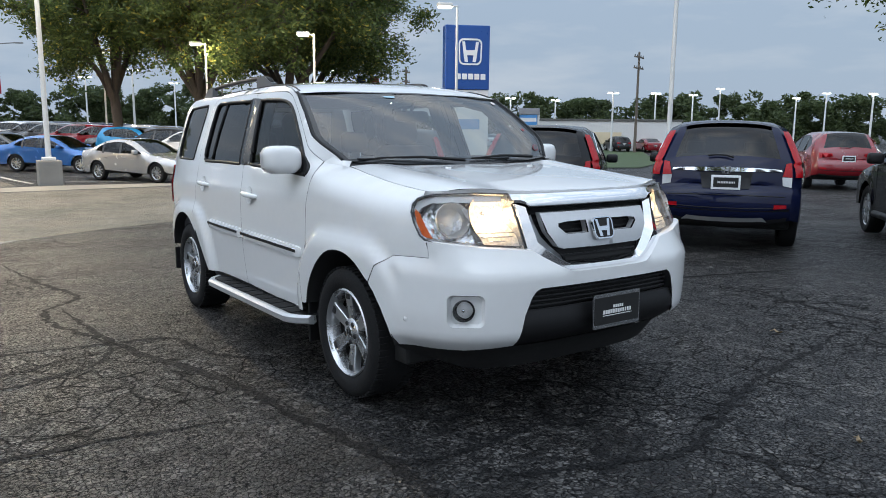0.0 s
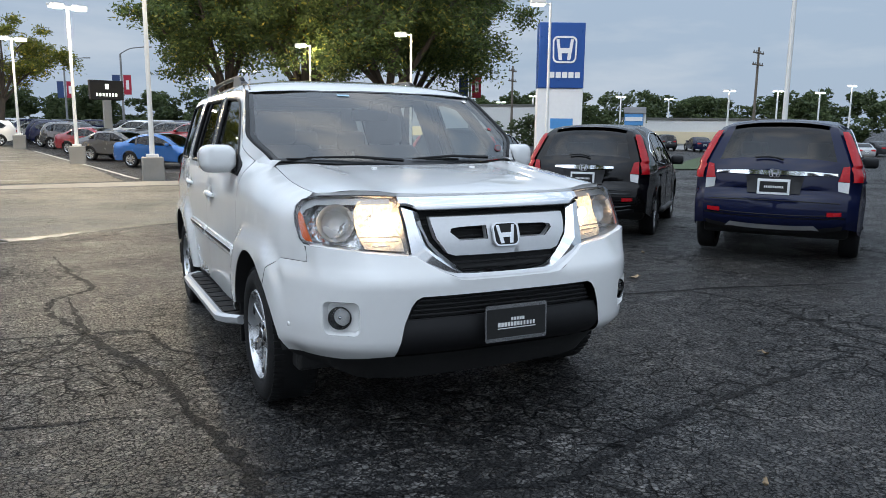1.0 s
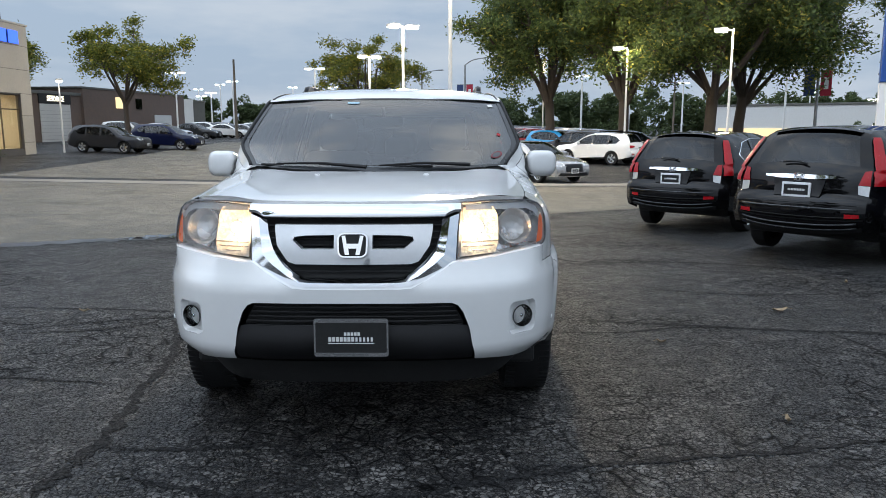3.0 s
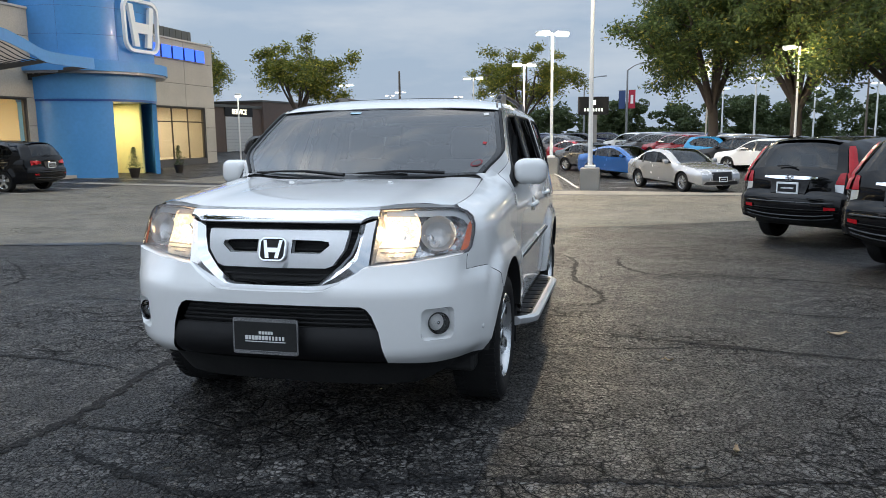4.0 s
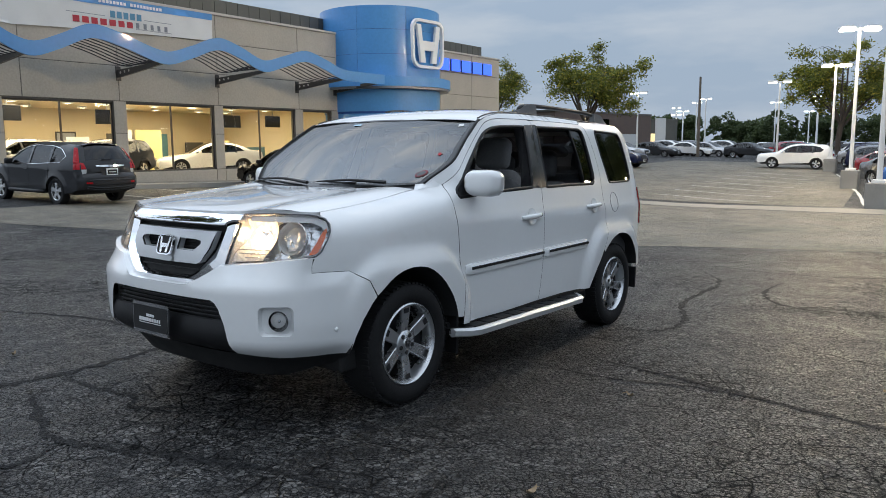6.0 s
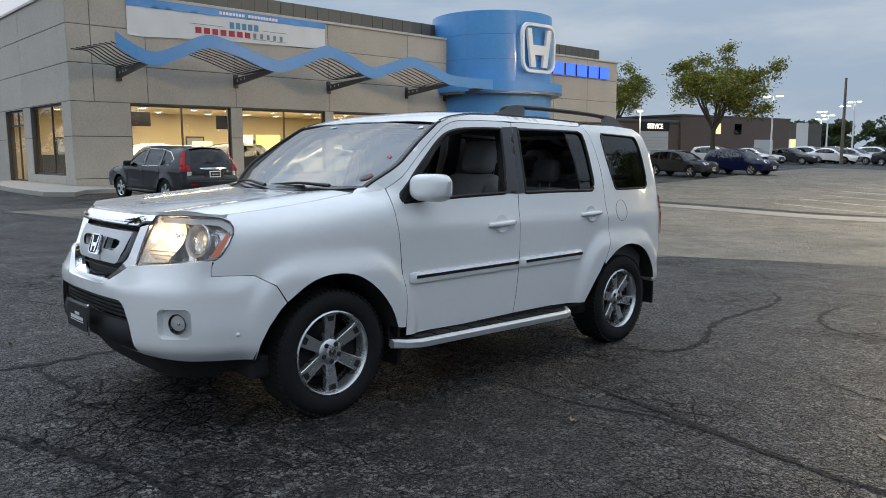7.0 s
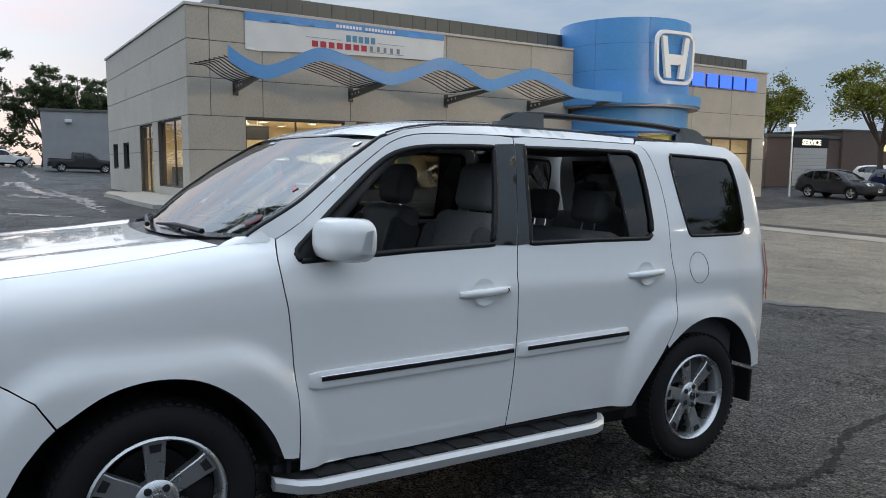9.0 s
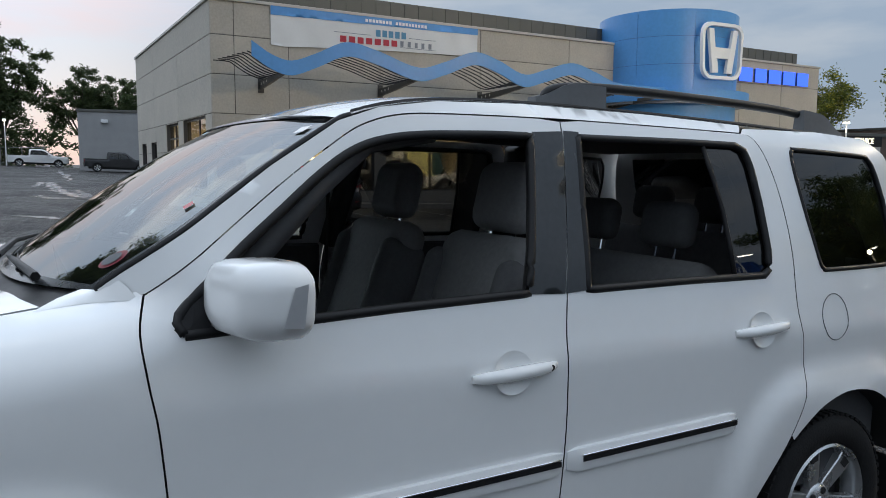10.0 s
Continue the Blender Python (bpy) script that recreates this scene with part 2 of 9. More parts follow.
def curve_table(table, v):
    """Like lerp_table, on a smooth curve."""
    k = [t[0] for t in table]
    if v <= k[0]:
        return table[0][1]
    if v >= k[-1]:
        return table[-1][1]
    for i in range(len(table) - 1):
        if v <= k[i + 1]:
            x0, y0 = table[i]
            x1, y1 = table[i + 1]
            h = x1 - x0
            s = (y1 - y0) / h
            s0 = (y1 - table[i - 1][1]) / (x1 - k[i - 1]) if i else s
            s1 = (table[i + 2][1] - y0) / (k[i + 2] - x0) if i + 2 < len(table) else s
            t = (v - x0) / h
            return y0 * (2 * t ** 3 - 3 * t * t + 1) + s0 * h * (t ** 3 - 2 * t * t + t) + y1 * (3 * t * t - 2 * t ** 3) + s1 * h * (t ** 3 - t * t)


def smoothstep(a, b, x):
    t = min(1, max(0, (x - a) / (b - a)))
    return t * t * (3 - 2 * t)


def inside(p, poly):
    x, y = p
    c = False
    j = len(poly) - 1
    for i in range(len(poly)):
        if (poly[i][1] > y) != (poly[j][1] > y) and x < (poly[j][0] - poly[i][0]) * (y - poly[i][1]) / (poly[j][1] - poly[i][1]) + poly[i][0]:
            c = not c
        j = i
    return c


def resample(poly, step):
    out = []
    for a, b in zip(poly, poly[1:] + poly[:1]):
        a, b = Vector(a[:2]), Vector(b[:2])
        n = max(1, int((b - a).length / step + 0.5))
        out += [a + (b - a) * k / n for k in range(n)]
    return out


def panel(outline, place, step=0.03, holes=(), thick=0.0, bm=None):
    """A sheet with the given flat outline and holes, bent onto the surface that place(u, v) gives. thick: turned-in rim depth."""
    loops = [resample([tuple(p[:2]) for p in outline], step)] + [resample([tuple(p[:2]) for p in h], step) for h in holes]
    verts, edges = [], []
    for lp in loops:
        o = len(verts)
        verts += [Vector(p[:2]) for p in lp]
        edges += [(o + i, o + (i + 1) % len(lp)) for i in range(len(lp))]
    bound = np.array([tuple(v) for v in verts])
    us, vs = bound[:, 0], bound[:, 1]
    u = us.min() + step / 2
    while u < us.max():
        v = vs.min() + step / 2
        while v < vs.max():
            if ((bound - (u, v)) ** 2).sum(1).min() > (0.55 * step) ** 2 and inside((u, v), loops[0]) and not any(inside((u, v), h) for h in loops[1:]):
                verts.append(Vector((u, v)))
            v += step
        u += step
    co, _, tris, *_ = delaunay_2d_cdt(verts, edges, [], 0, 1e-6)
    bm = bm or bmesh.new()
    made = [bm.verts.new(place(c.x, c.y)) for c in co]
    faces = []
    for t in tris:
        m = sum((co[i] for i in t), Vector((0, 0))) / 3
        if inside(m, loops[0]) and not any(inside(m, h) for h in loops[1:]):
            faces.append(bm.faces.new([made[i] for i in t]))
    for v in made:
        if not v.link_faces:
            bm.verts.remove(v)
    if thick:
        bmesh.ops.recalc_face_normals(bm, faces=faces)
        bmesh.ops.solidify(bm, geom=faces, thickness=thick)
    return bm


def orient(bm, toward):
    """Turns a sheet's faces to look away from the point."""
    bm.normal_update()
    s = sum((f.normal.dot(f.calc_center_median() - Vector(toward)) * f.calc_area() for f in bm.faces))
    if s < 0:
        bmesh.ops.reverse_faces(bm, faces=bm.faces)
    return bm


def prism(outline, depth, place, bm=None):
    """Flat outline (u, v) pushed out from w = 0 to w = depth, placed by place(u, v, w)."""
    bm = bm or bmesh.new()
    a = [bm.verts.new(place(u, v, 0.0)) for u, v in outline]
    b = [bm.verts.new(place(u, v, depth)) for u, v in outline]
    n = len(a)
    fs = [bm.faces.new(a[::-1]), bm.faces.new(b)]
    for i in range(n):
        fs.append(bm.faces.new((a[i], a[(i + 1) % n], b[(i + 1) % n], b[i])))
    bmesh.ops.recalc_face_normals(bm, faces=fs)
    return bm


def rounded(w, h, r, n=5, cx=0.0, cy=0.0):
    """A rectangle outline with rounded corners."""
    out = []
    for sx, sy, a0 in ((1, 1, 0), (-1, 1, 90), (-1, -1, 180), (1, -1, 270)):
        for k in range(n + 1):
            a = radians(a0 + 90 * k / n)
            out.append((cx + sx * (w / 2 - r) + r * math.cos(a), cy + sy * (h / 2 - r) + r * math.sin(a)))
    return out

# ---- ground ----
def ground_z(x, y):
    """Height of the lot: it falls gently away behind the parked car to a swale and rises again, and rises to the showroom."""
    g = -0.0293 * y if y < 14 else -0.410 - 0.0293 * 10 * (1 - math.exp(-(y - 14) / 10))
    if y > 22:
        g += 0.55 * smoothstep(22, 62, y)
    if y < -12:
        g = 0.352 + 0.0293 * 10 * (1 - math.exp((y + 12) / 10))
    if x < -4:
        g += 0.022 * (min(-4 - x, 20)) * smoothstep(-4, -7, x)
    g -= 0.9 * smoothstep(16, 60, x)
    g += 0.02 * min(max(0.0, -40 - x), 45)
    return 0.02 + g


def ramp(nt, source, stops):
    r = nt.nodes.new("ShaderNodeValToRGB")
    e = r.color_ramp.elements
    while len(e) < len(stops):
        e.new(0.5)
    for k, (p, c) in zip(e, stops):
        k.position, k.color = p, (c, c, c, 1) if isinstance(c, (int, float)) else (*c, 1)
    nt.links.new(source, r.inputs["Fac"])
    return r.outputs["Color"]


def mix_colour(nt, f, a, b, blend="MIX"):
    m = nt.nodes.new("ShaderNodeMix")
    m.data_type, m.blend_type = "RGBA", blend
    for key, v in (("Factor", f), ("A", a), ("B", b)):
        if isinstance(v, (int, float)):
            m.inputs[key].default_value = v if key == "Factor" else (v, v, v, 1)
        elif isinstance(v, tuple):
            m.inputs[key].default_value = (*v, 1)
        else:
            nt.links.new(v, m.inputs[key])
    return m.outputs["Result"]


def asphalt(name, base, stone, crack=True, gloss=0.5, patch=0.35):
    m = bpy.data.materials.new(name)
    m.use_nodes = True
    nt = m.node_tree
    nt.nodes.clear()
    L = nt.links.new
    b = nt.nodes.new("ShaderNodeBsdfPrincipled")
    tc = nt.nodes.new("ShaderNodeTexCoord")

    def noise_tex(scale, detail=4, rough=0.55, dist=0.0):
        n = nt.nodes.new("ShaderNodeTexNoise")
        n.inputs["Scale"].default_value, n.inputs["Detail"].default_value = scale, detail
        n.inputs["Roughness"].default_value, n.inputs["Distortion"].default_value = rough, dist
        L(tc.outputs["Object"], n.inputs["Vector"])
        return n.outputs["Fac"]

    big = noise_tex(0.22, 5)
    mid = noise_tex(1.7, 6)
    grit = noise_tex(60, 3, 0.7)
    worn = noise_tex(6.0, 5, 0.7)
    near_v = []
    for sc, feat in ((38, "F1"), (38, "DISTANCE_TO_EDGE"), (85, "F1")):
        v = nt.nodes.new("ShaderNodeTexVoronoi")
        v.feature = feat
        v.inputs["Scale"].default_value = sc
        L(tc.outputs["Object"], v.inputs["Vector"])
        near_v.append(v)
    gaps = ramp(nt, near_v[1].outputs["Distance"], [(0.01, 0.14), (0.12, 1.0)])
    stones = ramp(nt, near_v[0].outputs["Color"], [(0.40, 0.0), (0.60, 0.18), (0.72, 0.80), (0.90, 1.0)])
    chips = ramp(nt, near_v[2].outputs["Color"], [(0.66, 0.0), (0.70, 1.0)])
    both = mix_colour(nt, 1.0, stones, chips, "LIGHTEN")
    both = mix_colour(nt, 1.0, both, gaps, "MULTIPLY")
    bare = ramp(nt, worn, [(0.40, 0.08), (0.62, 1.0)])
    both = mix_colour(nt, 1.0, both, bare, "MULTIPLY")
    col = mix_colour(nt, both, base, stone)
    shade = ramp(nt, big, [(0.30, 1 - patch), (0.70, 1 + patch * 0.6)])
    col = mix_colour(nt, 1.0, col, shade, "MULTIPLY")
    shade2 = ramp(nt, mid, [(0.28, 0.60), (0.72, 1.3)])
    col = mix_colour(nt, 1.0, col, shade2, "MULTIPLY")
    height = mix_colour(nt, 0.65, grit, both)
    if crack:
        warp = nt.nodes.new("ShaderNodeTexNoise")
        warp.inputs["Scale"].default_value, warp.inputs["Detail"].default_value = 1.3, 5
        L(tc.outputs["Object"], warp.inputs["Vector"])
        addv = nt.nodes.new("ShaderNodeVectorMath")
        addv.operation = "MULTIPLY_ADD"
        addv.inputs[1].default_value = (0.55, 0.55, 0.0)
        L(warp.outputs["Color"], addv.inputs[0])
        L(tc.outputs["Object"], addv.inputs[2])
        lines = []
        for scale, w in ((1.1, 0.010), (6.0, 0.055)):
            v = nt.nodes.new("ShaderNodeTexVoronoi")
            v.feature = "DISTANCE_TO_EDGE"
            v.inputs["Scale"].default_value = scale
            L(addv.outputs[0], v.inputs["Vector"])
            lines.append(ramp(nt, v.outputs["Distance"], [(0.0, 0.0), (w, 1.0)]))
        where = ramp(nt, noise_tex(0.5, 3), [(0.46, 1.0), (0.60, 0.0)])
        fine = mix_colour(nt, where, lines[1], 1.0, "ADD")
        where2 = ramp(nt, noise_tex(0.31, 2), [(0.30, 0.0), (0.48, 1.0)])
        coarse = mix_colour(nt, where2, lines[0], (1.0, 1.0, 1.0))
        crk = mix_colour(nt, 1.0, fine, coarse, "MULTIPLY")
        soft = ramp(nt, crk, [(0.0, 0.22), (0.9, 1.0)])
        col = mix_colour(nt, 1.0, col, soft, "MULTIPLY")
        height = mix_colour(nt, 1.0, height, crk, "MULTIPLY")
    L(col, b.inputs["Base Color"])
    faces = mix_colour(nt, 1.0, ramp(nt, grit, [(0.40, 0.15), (0.56, 1.0)]), gaps, "MULTIPLY")
    if crack:
        faces = mix_colour(nt, 1.0, faces, crk, "MULTIPLY")
    rg = ramp(nt, mid, [(0.3, gloss - 0.12), (0.7, gloss + 0.12)])
    L(mix_colour(nt, faces, 0.75, rg), b.inputs["Roughness"])
    L(mix_colour(nt, faces, 0.03, 0.44), b.inputs["Specular IOR Level"])
    bp = nt.nodes.new("ShaderNodeBump")
    bp.inputs["Strength"].default_value = 1.0
    bp.inputs["Distance"].default_value = 0.022
    L(height, bp.inputs["Height"])
    L(bp.outputs["Normal"], b.inputs["Normal"])
    link_out(nt, b)
    return m


M_ASPHALT = asphalt("worn_asphalt", (0.006, 0.006, 0.0065), (0.19, 0.184, 0.175), gloss=0.42)
# paler asphalt, its colour raised further for the warm light of the lot lamps
M_PALE_LAMPLIT = asphalt("pale_lamplit_asphalt", (0.175, 0.158, 0.125), (0.34, 0.305, 0.245), gloss=0.55, patch=0.2)
M_GRASS = surface("grass", (0.045, 0.075, 0.022), 0.8, var=0.3, scale=0.6, fine=25, bump=0.6, bump_scale=40)
M_CONCRETE = surface("concrete", (0.25, 0.24, 0.22), 0.8, var=0.25, scale=1.5, fine=30, bump=0.25, bump_scale=60)
M_SWALE = surface("worn_swale_concrete", (0.23, 0.212, 0.18), 0.85, var=0.35, scale=0.8, fine=12, bump=0.25, bump_scale=60)
M_PAINT_LINE = surface("road_paint", (0.55, 0.54, 0.50), 0.7, var=0.35, scale=3, fine=18)
M_TAR = asphalt("tar_seal", (0.005, 0.005, 0.0055), (0.022, 0.022, 0.022), crack=False, gloss=0.72)


def ground_sheet(name, xs, ys, material, lift=0.0):
    bm = bmesh.new()
    rows = [[bm.verts.new((x, y, ground_z(x, y) + lift)) for x in xs] for y in ys]
    for a, b in zip(rows, rows[1:]):
        for i in range(len(xs) - 1):
            bm.faces.new((a[i], a[i + 1], b[i + 1], b[i]))
    return part(name, bm, material, smooth=180)


def spaced(lo, near_lo, near_hi, hi, step):
    v = [near_lo + (near_hi - near_lo) * k / round((near_hi - near_lo) / step) for k in range(round((near_hi - near_lo) / step) + 1)]
    d, e = step, near_lo
    left = []
    while e > lo:
        d *= 1.35
        e = max(lo, e - d)
        left.append(e)
    d, e = step, near_hi
    right = []
    while e < hi:
        d *= 1.35
        e = min(hi, e + d)
        right.append(e)
    return left[::-1] + v + right


g = ground_sheet("ground", spaced(-1500, -36, 36, 1500, 1.0), spaced(-1500, -30, 70, 1500, 1.0), M_ASPHALT)
tagged(g, "dark worn asphalt car park, cracked and sealed", "ground", kind="structure")


def ribbon(name, pts, width, lift, material, label, wobble=0.0, seed=1, step=0.25, taper=0.0, parent=None):
    """A flat strip along points on the ground."""
    rnd = random.Random(seed)
    line = spline([(x, y, 0) for x, y in pts], 14)
    bm = bmesh.new()
    rows = []
    for i, p in enumerate(line):
        d = (line[min(i + 1, len(line) - 1)] - line[max(i - 1, 0)]).normalized()
        s = Vector((-d.y, d.x, 0))
        w = width * (1 + wobble * rnd.uniform(-1, 1)) / 2
        if taper:
            w *= min(1, 0.15 + min(i, len(line) - 1 - i) / (taper * 14))
        c = p + s * rnd.uniform(-1, 1) * wobble * width * 0.8
        rows.append([bm.verts.new((q.x, q.y, ground_z(q.x, q.y) + lift)) for q in (c - s * w, c + s * w)])
    for a, b in zip(rows, rows[1:]):
        bm.faces.new((a[0], b[0], b[1], a[1]))
    ob = part(name, bm, material)
    return tagged(ob, label, name.replace("_", " "), kind="structure")

# ---- the white sport utility vehicle ----
suv = thing("sport_utility_vehicle", pose(0, 0, 0, -1.68, 0, 0), "white mid-size sport utility vehicle with headlights on, parked on asphalt", "car")
HUB_Z, BASE = 0.37, 2.775


def hood_edge(y):
    """x and z of the seam between hood and wing at y."""
    return curve_table([(-0.75, 0.74), (-0.5, 0.795), (-0.2, 0.805), (0.25, 0.775), (0.6, 0.75)], y), curve_table([(-0.75, 1.120), (-0.5, 1.140), (-0.1, 1.185), (0.25, 1.235), (0.6, 1.27)], y)


def side_x(y, z):
    """Half width of the body's side at y and z."""
    base = curve_table([(-0.80, 0.78), (-0.70, 0.842), (-0.64, 0.874), (-0.55, 0.903), (-0.45, 0.932), (-0.25, 0.953), (0.4, 0.957), (2.4, 0.957), (2.9, 0.950), (3.2, 0.938), (3.36, 0.918), (3.43, 0.885), (3.48, 0.83)], y)
    low = curve_table([(0.35, -0.030), (0.50, -0.012), (0.66, -0.002), (0.78, 0.0), (1.02, 0.0), (1.045, -0.002), (1.07, -0.008), (1.10, -0.015), (1.20, -0.034), (1.30, -0.055), (1.45, -0.100), (1.60, -0.147), (1.68, -0.176), (1.72, -0.200), (1.745, -0.228), (1.765, -0.27)], z)
    x = base + low
    if y < 0.55:
        hx, hz = hood_edge(max(-0.75, y))
        z1 = hz - 0.21
        if z > z1:
            k = smoothstep(0.32, 0.56, y)
            t = min(1.0, (z - z1) / (hz - z1))
            xf = (base - 0.002) - (base - hx) * (0.25 * t ** 2 + 0.75 * t ** 5)
            x = xf * (1 - k) + x * k
    for wy in (0.0, BASE):
        r = math.hypot(y - wy, (z - HUB_Z) * (1.0 if z > HUB_Z else 0.5))
        x += 0.040 * smoothstep(0.640, 0.555, r) * smoothstep(0.95, 0.80, z)
    return x


def side(s):
    return lambda y, z: Vector((s * side_x(y, z), y, z))


CHEST = Vector((0, 1.3, 0.9))
ARCH_F = spline([(-0.476, 0.404), (-0.452, 0.490), (-0.405, 0.580), (-0.345, 0.655), (-0.265, 0.725), (-0.165, 0.785), (-0.06, 0.812), (0.05, 0.812), (0.15, 0.786), (0.25, 0.724), (0.335, 0.640), (0.395, 0.555), (0.435, 0.462)], 4)
ARCH_R = spline([(2.262, 0.402), (2.345, 0.520), (2.46, 0.650), (2.60, 0.752), (2.70, 0.795), (2.81, 0.814), (2.95, 0.798), (3.06, 0.750), (3.14, 0.680), (3.21, 0.590), (3.245, 0.503)], 4)
SEAM_F = spline([(0.500, 0.402), (0.492, 0.60), (0.478, 0.80), (0.458, 0.99), (0.440, 1.09), (0.428, 1.19), (0.446, 1.26)], 4)
SEAM_M = spline([(1.492, 0.410), (1.510, 0.65), (1.520, 0.85), (1.518, 1.05), (1.527, 1.176), (1.560, 1.40), (1.600, 1.704)], 4)
SEAM_R = spline([(2.262, 0.402), (2.345, 0.525), (2.455, 0.665), (2.530, 0.79), (2.566, 0.90), (2.563, 1.00), (2.542, 1.14), (2.545, 1.30), (2.545, 1.42), (2.530, 1.54), (2.497, 1.645), (2.455, 1.705), (2.405, 1.715)], 4)
ROOF_SEAM = spline([(0.446, 1.26), (0.585, 1.376), (0.744, 1.505), (0.872, 1.598), (0.965, 1.655), (1.08, 1.688), (1.25, 1.700), (1.600, 1.710), (2.0, 1.714), (2.405, 1.715)], 5)
WIN_F = spline([(0.512, 1.185), (0.505, 1.225), (0.616, 1.340), (0.736, 1.443), (0.843, 1.532), (0.931, 1.590), (1.02, 1.622), (1.14, 1.640), (1.35, 1.652)], 4) + [Vector(p) for p in ((1.482, 1.655), (1.450, 1.45), (1.405, 1.228), (1.0, 1.212))]
WIN_R = [Vector(p) for p in ((1.655, 1.660), (2.10, 1.670), (2.35, 1.672), (2.395, 1.655), (2.412, 1.61), (2.424, 1.48), (2.424, 1.32), (2.412, 1.255), (2.385, 1.238), (2.0, 1.236), (1.612, 1.228), (1.630, 1.45))]
WIN_Q = spline([(2.650, 1.640), (2.665, 1.667), (2.70, 1.673), (3.10, 1.667), (3.155, 1.655), (3.185, 1.61), (3.205, 1.50), (3.203, 1.36), (3.190, 1.285), (3.165, 1.258), (3.10, 1.250), (2.76, 1.245), (2.715, 1.252), (2.695, 1.285), (2.67, 1.42), (2.652, 1.56)], 3, True)
GAP = 0.0022


def shift(pts, d):
    return [Vector((p[0] + d, p[1])) for p in pts]


def cut(pts, lo=None, hi=None):
    """The stretch of a line between two heights."""
    return [p for p in pts if (lo is None or p[1] >= lo) and (hi is None or p[1] <= hi)]


# front plan curves
def along(table):
    pts = spline([(x, y, 0) for x, y in table], 12)
    acc, out = 0.0, [(0.0, pts[0])]
    for a, b in zip(pts, pts[1:]):
        acc += (b - a).length
        out.append((acc, b))
    return out


def on_curve(curve, s):
    if s <= 0:
        return curve[0][1].copy(), Vector((0, -1, 0))
    for (a, p), (b, q) in zip(curve, curve[1:]):
        if s <= b or b == curve[-1][0]:
            d = (q - p).normalized()
            return p + (q - p) * ((s - a) / (b - a)), Vector((d.y, -d.x, 0))


def arc_at_x(curve, x):
    for (a, p), (b, q) in zip(curve, curve[1:]):
        if q.x >= x:
            return a + (b - a) * (x - p.x) / max(1e-9, q.x - p.x)
    return curve[-1][0]


def arc_at_y(curve, y):
    for (a, p), (b, q) in zip(curve, curve[1:]):
        if q.y >= y:
            return a + (b - a) * (y - p.y) / max(1e-9, q.y - p.y)
    return curve[-1][0]


BUMPER = along([(0, -0.975), (0.25, -0.970), (0.48, -0.945), (0.66, -0.885), (0.78, -0.800), (0.875, -0.680), (0.935, -0.545), (0.968, -0.44), (0.985, -0.30), (0.99, -0.2)])
FACE = along([(0, -0.905), (0.25, -0.898), (0.47, -0.872), (0.62, -0.820), (0.74, -0.750), (0.84, -0.660), (0.915, -0.555), (0.948, -0.45), (0.955, -0.3)])


def bumper_in(z):
    return curve_table([(0.38, 0.100), (0.42, 0.062), (0.455, 0.024), (0.475, 0.014), (0.60, 0.004), (0.70, 0.0), (0.762, 0.0), (0.774, 0.003), (0.790, 0.016), (0.83, 0.038), (0.90, 0.068), (0.97, 0.085)], z)


def bumper(sgn, extra=0.0):
    def place(s, z):
        p, n = on_curve(BUMPER, abs(s))
        q = p - n * (bumper_in(z) * (1 - smoothstep(0.72, 1.02, abs(s)) * smoothstep(0.50, 0.60, z)) + extra)
        w = max(smoothstep(1.10, 1.28, abs(s)), smoothstep(0.88, 1.0, abs(s)) * smoothstep(0.76, 0.85, z))
        if w:
            q.x = q.x * (1 - w) + side_x(q.y, z) * w
        return Vector((sgn * q.x if s >= 0 else -sgn * q.x, q.y, z))
    return place


def lens_y(x, z):
    """Front of the headlight at x and z: it leans back, more so towards the side."""
    return curve_table([(0.40, -0.868), (0.457, -0.850), (0.60, -0.800), (0.70, -0.757), (0.788, -0.709), (0.84, -0.672), (0.878, -0.640), (0.90, -0.612)], x) + (0.39 + 0.4 * (x - 0.457)) * (z - 0.90)


def face(sgn, depth=0.0):
    def place(x, z):
        return Vector((sgn * (x - depth * 0.45 * smoothstep(0.6, 0.88, x)), lens_y(x, z) + depth, z))
    return place


def bs(x=None, y=None):
    return arc_at_x(BUMPER, x) if y is None else arc_at_y(BUMPER, y)


def fs(x=None, y=None):
    return arc_at_x(FACE, x) if y is None else arc_at_y(FACE, y)


# bumper cover, in one piece with the grille's lower lip
half_top = [(0.0, 0.757), (bs(0.20), 0.758), (bs(0.26), 0.763), (bs(0.32), 0.790), (bs(0.40), 0.834), (bs(0.45), 0.866), (bs(0.55), 0.874), (bs(0.67), 0.884), (bs(0.775), 0.898), (bs(0.82), 0.906), (bs(y=-0.69), 0.914), (bs(y=-0.655), 0.918), (bs(y=-0.664), 0.870), (bs(y=-0.664), 0.840), (bs(y=-0.60), 0.840), (bs(y=-0.465), 0.836), (bs(y=-0.37), 0.778), (bs(y=-0.315), 0.690)]
half_low = [(bs(y=-0.35), 0.655), (bs(y=-0.405), 0.580), (bs(y=-0.452), 0.490), (bs(y=-0.476), 0.404), (bs(0.90), 0.405), (bs(0.78), 0.405), (bs(0.555), 0.425), (bs(0.530), 0.500), (bs(0.515), 0.578), (bs(0.485), 0.655), (bs(0.462), 0.685), (bs(0.435), 0.697), (0.0, 0.697)]
cover = half_top + half_low + [(-s, z) for s, z in half_low[::-1][1:]] + [(-s, z) for s, z in half_top[::-1][:-1]]
fog_s = bs(0.765)
# dark, blotchy metal tone stands in for the bowl's streaked reflections
M_FOG = surface("fog_reflector", (0.13, 0.135, 0.14), 0.06, metal=1.0, var=0.7, scale=38, bump=1.0, bump_scale=30)
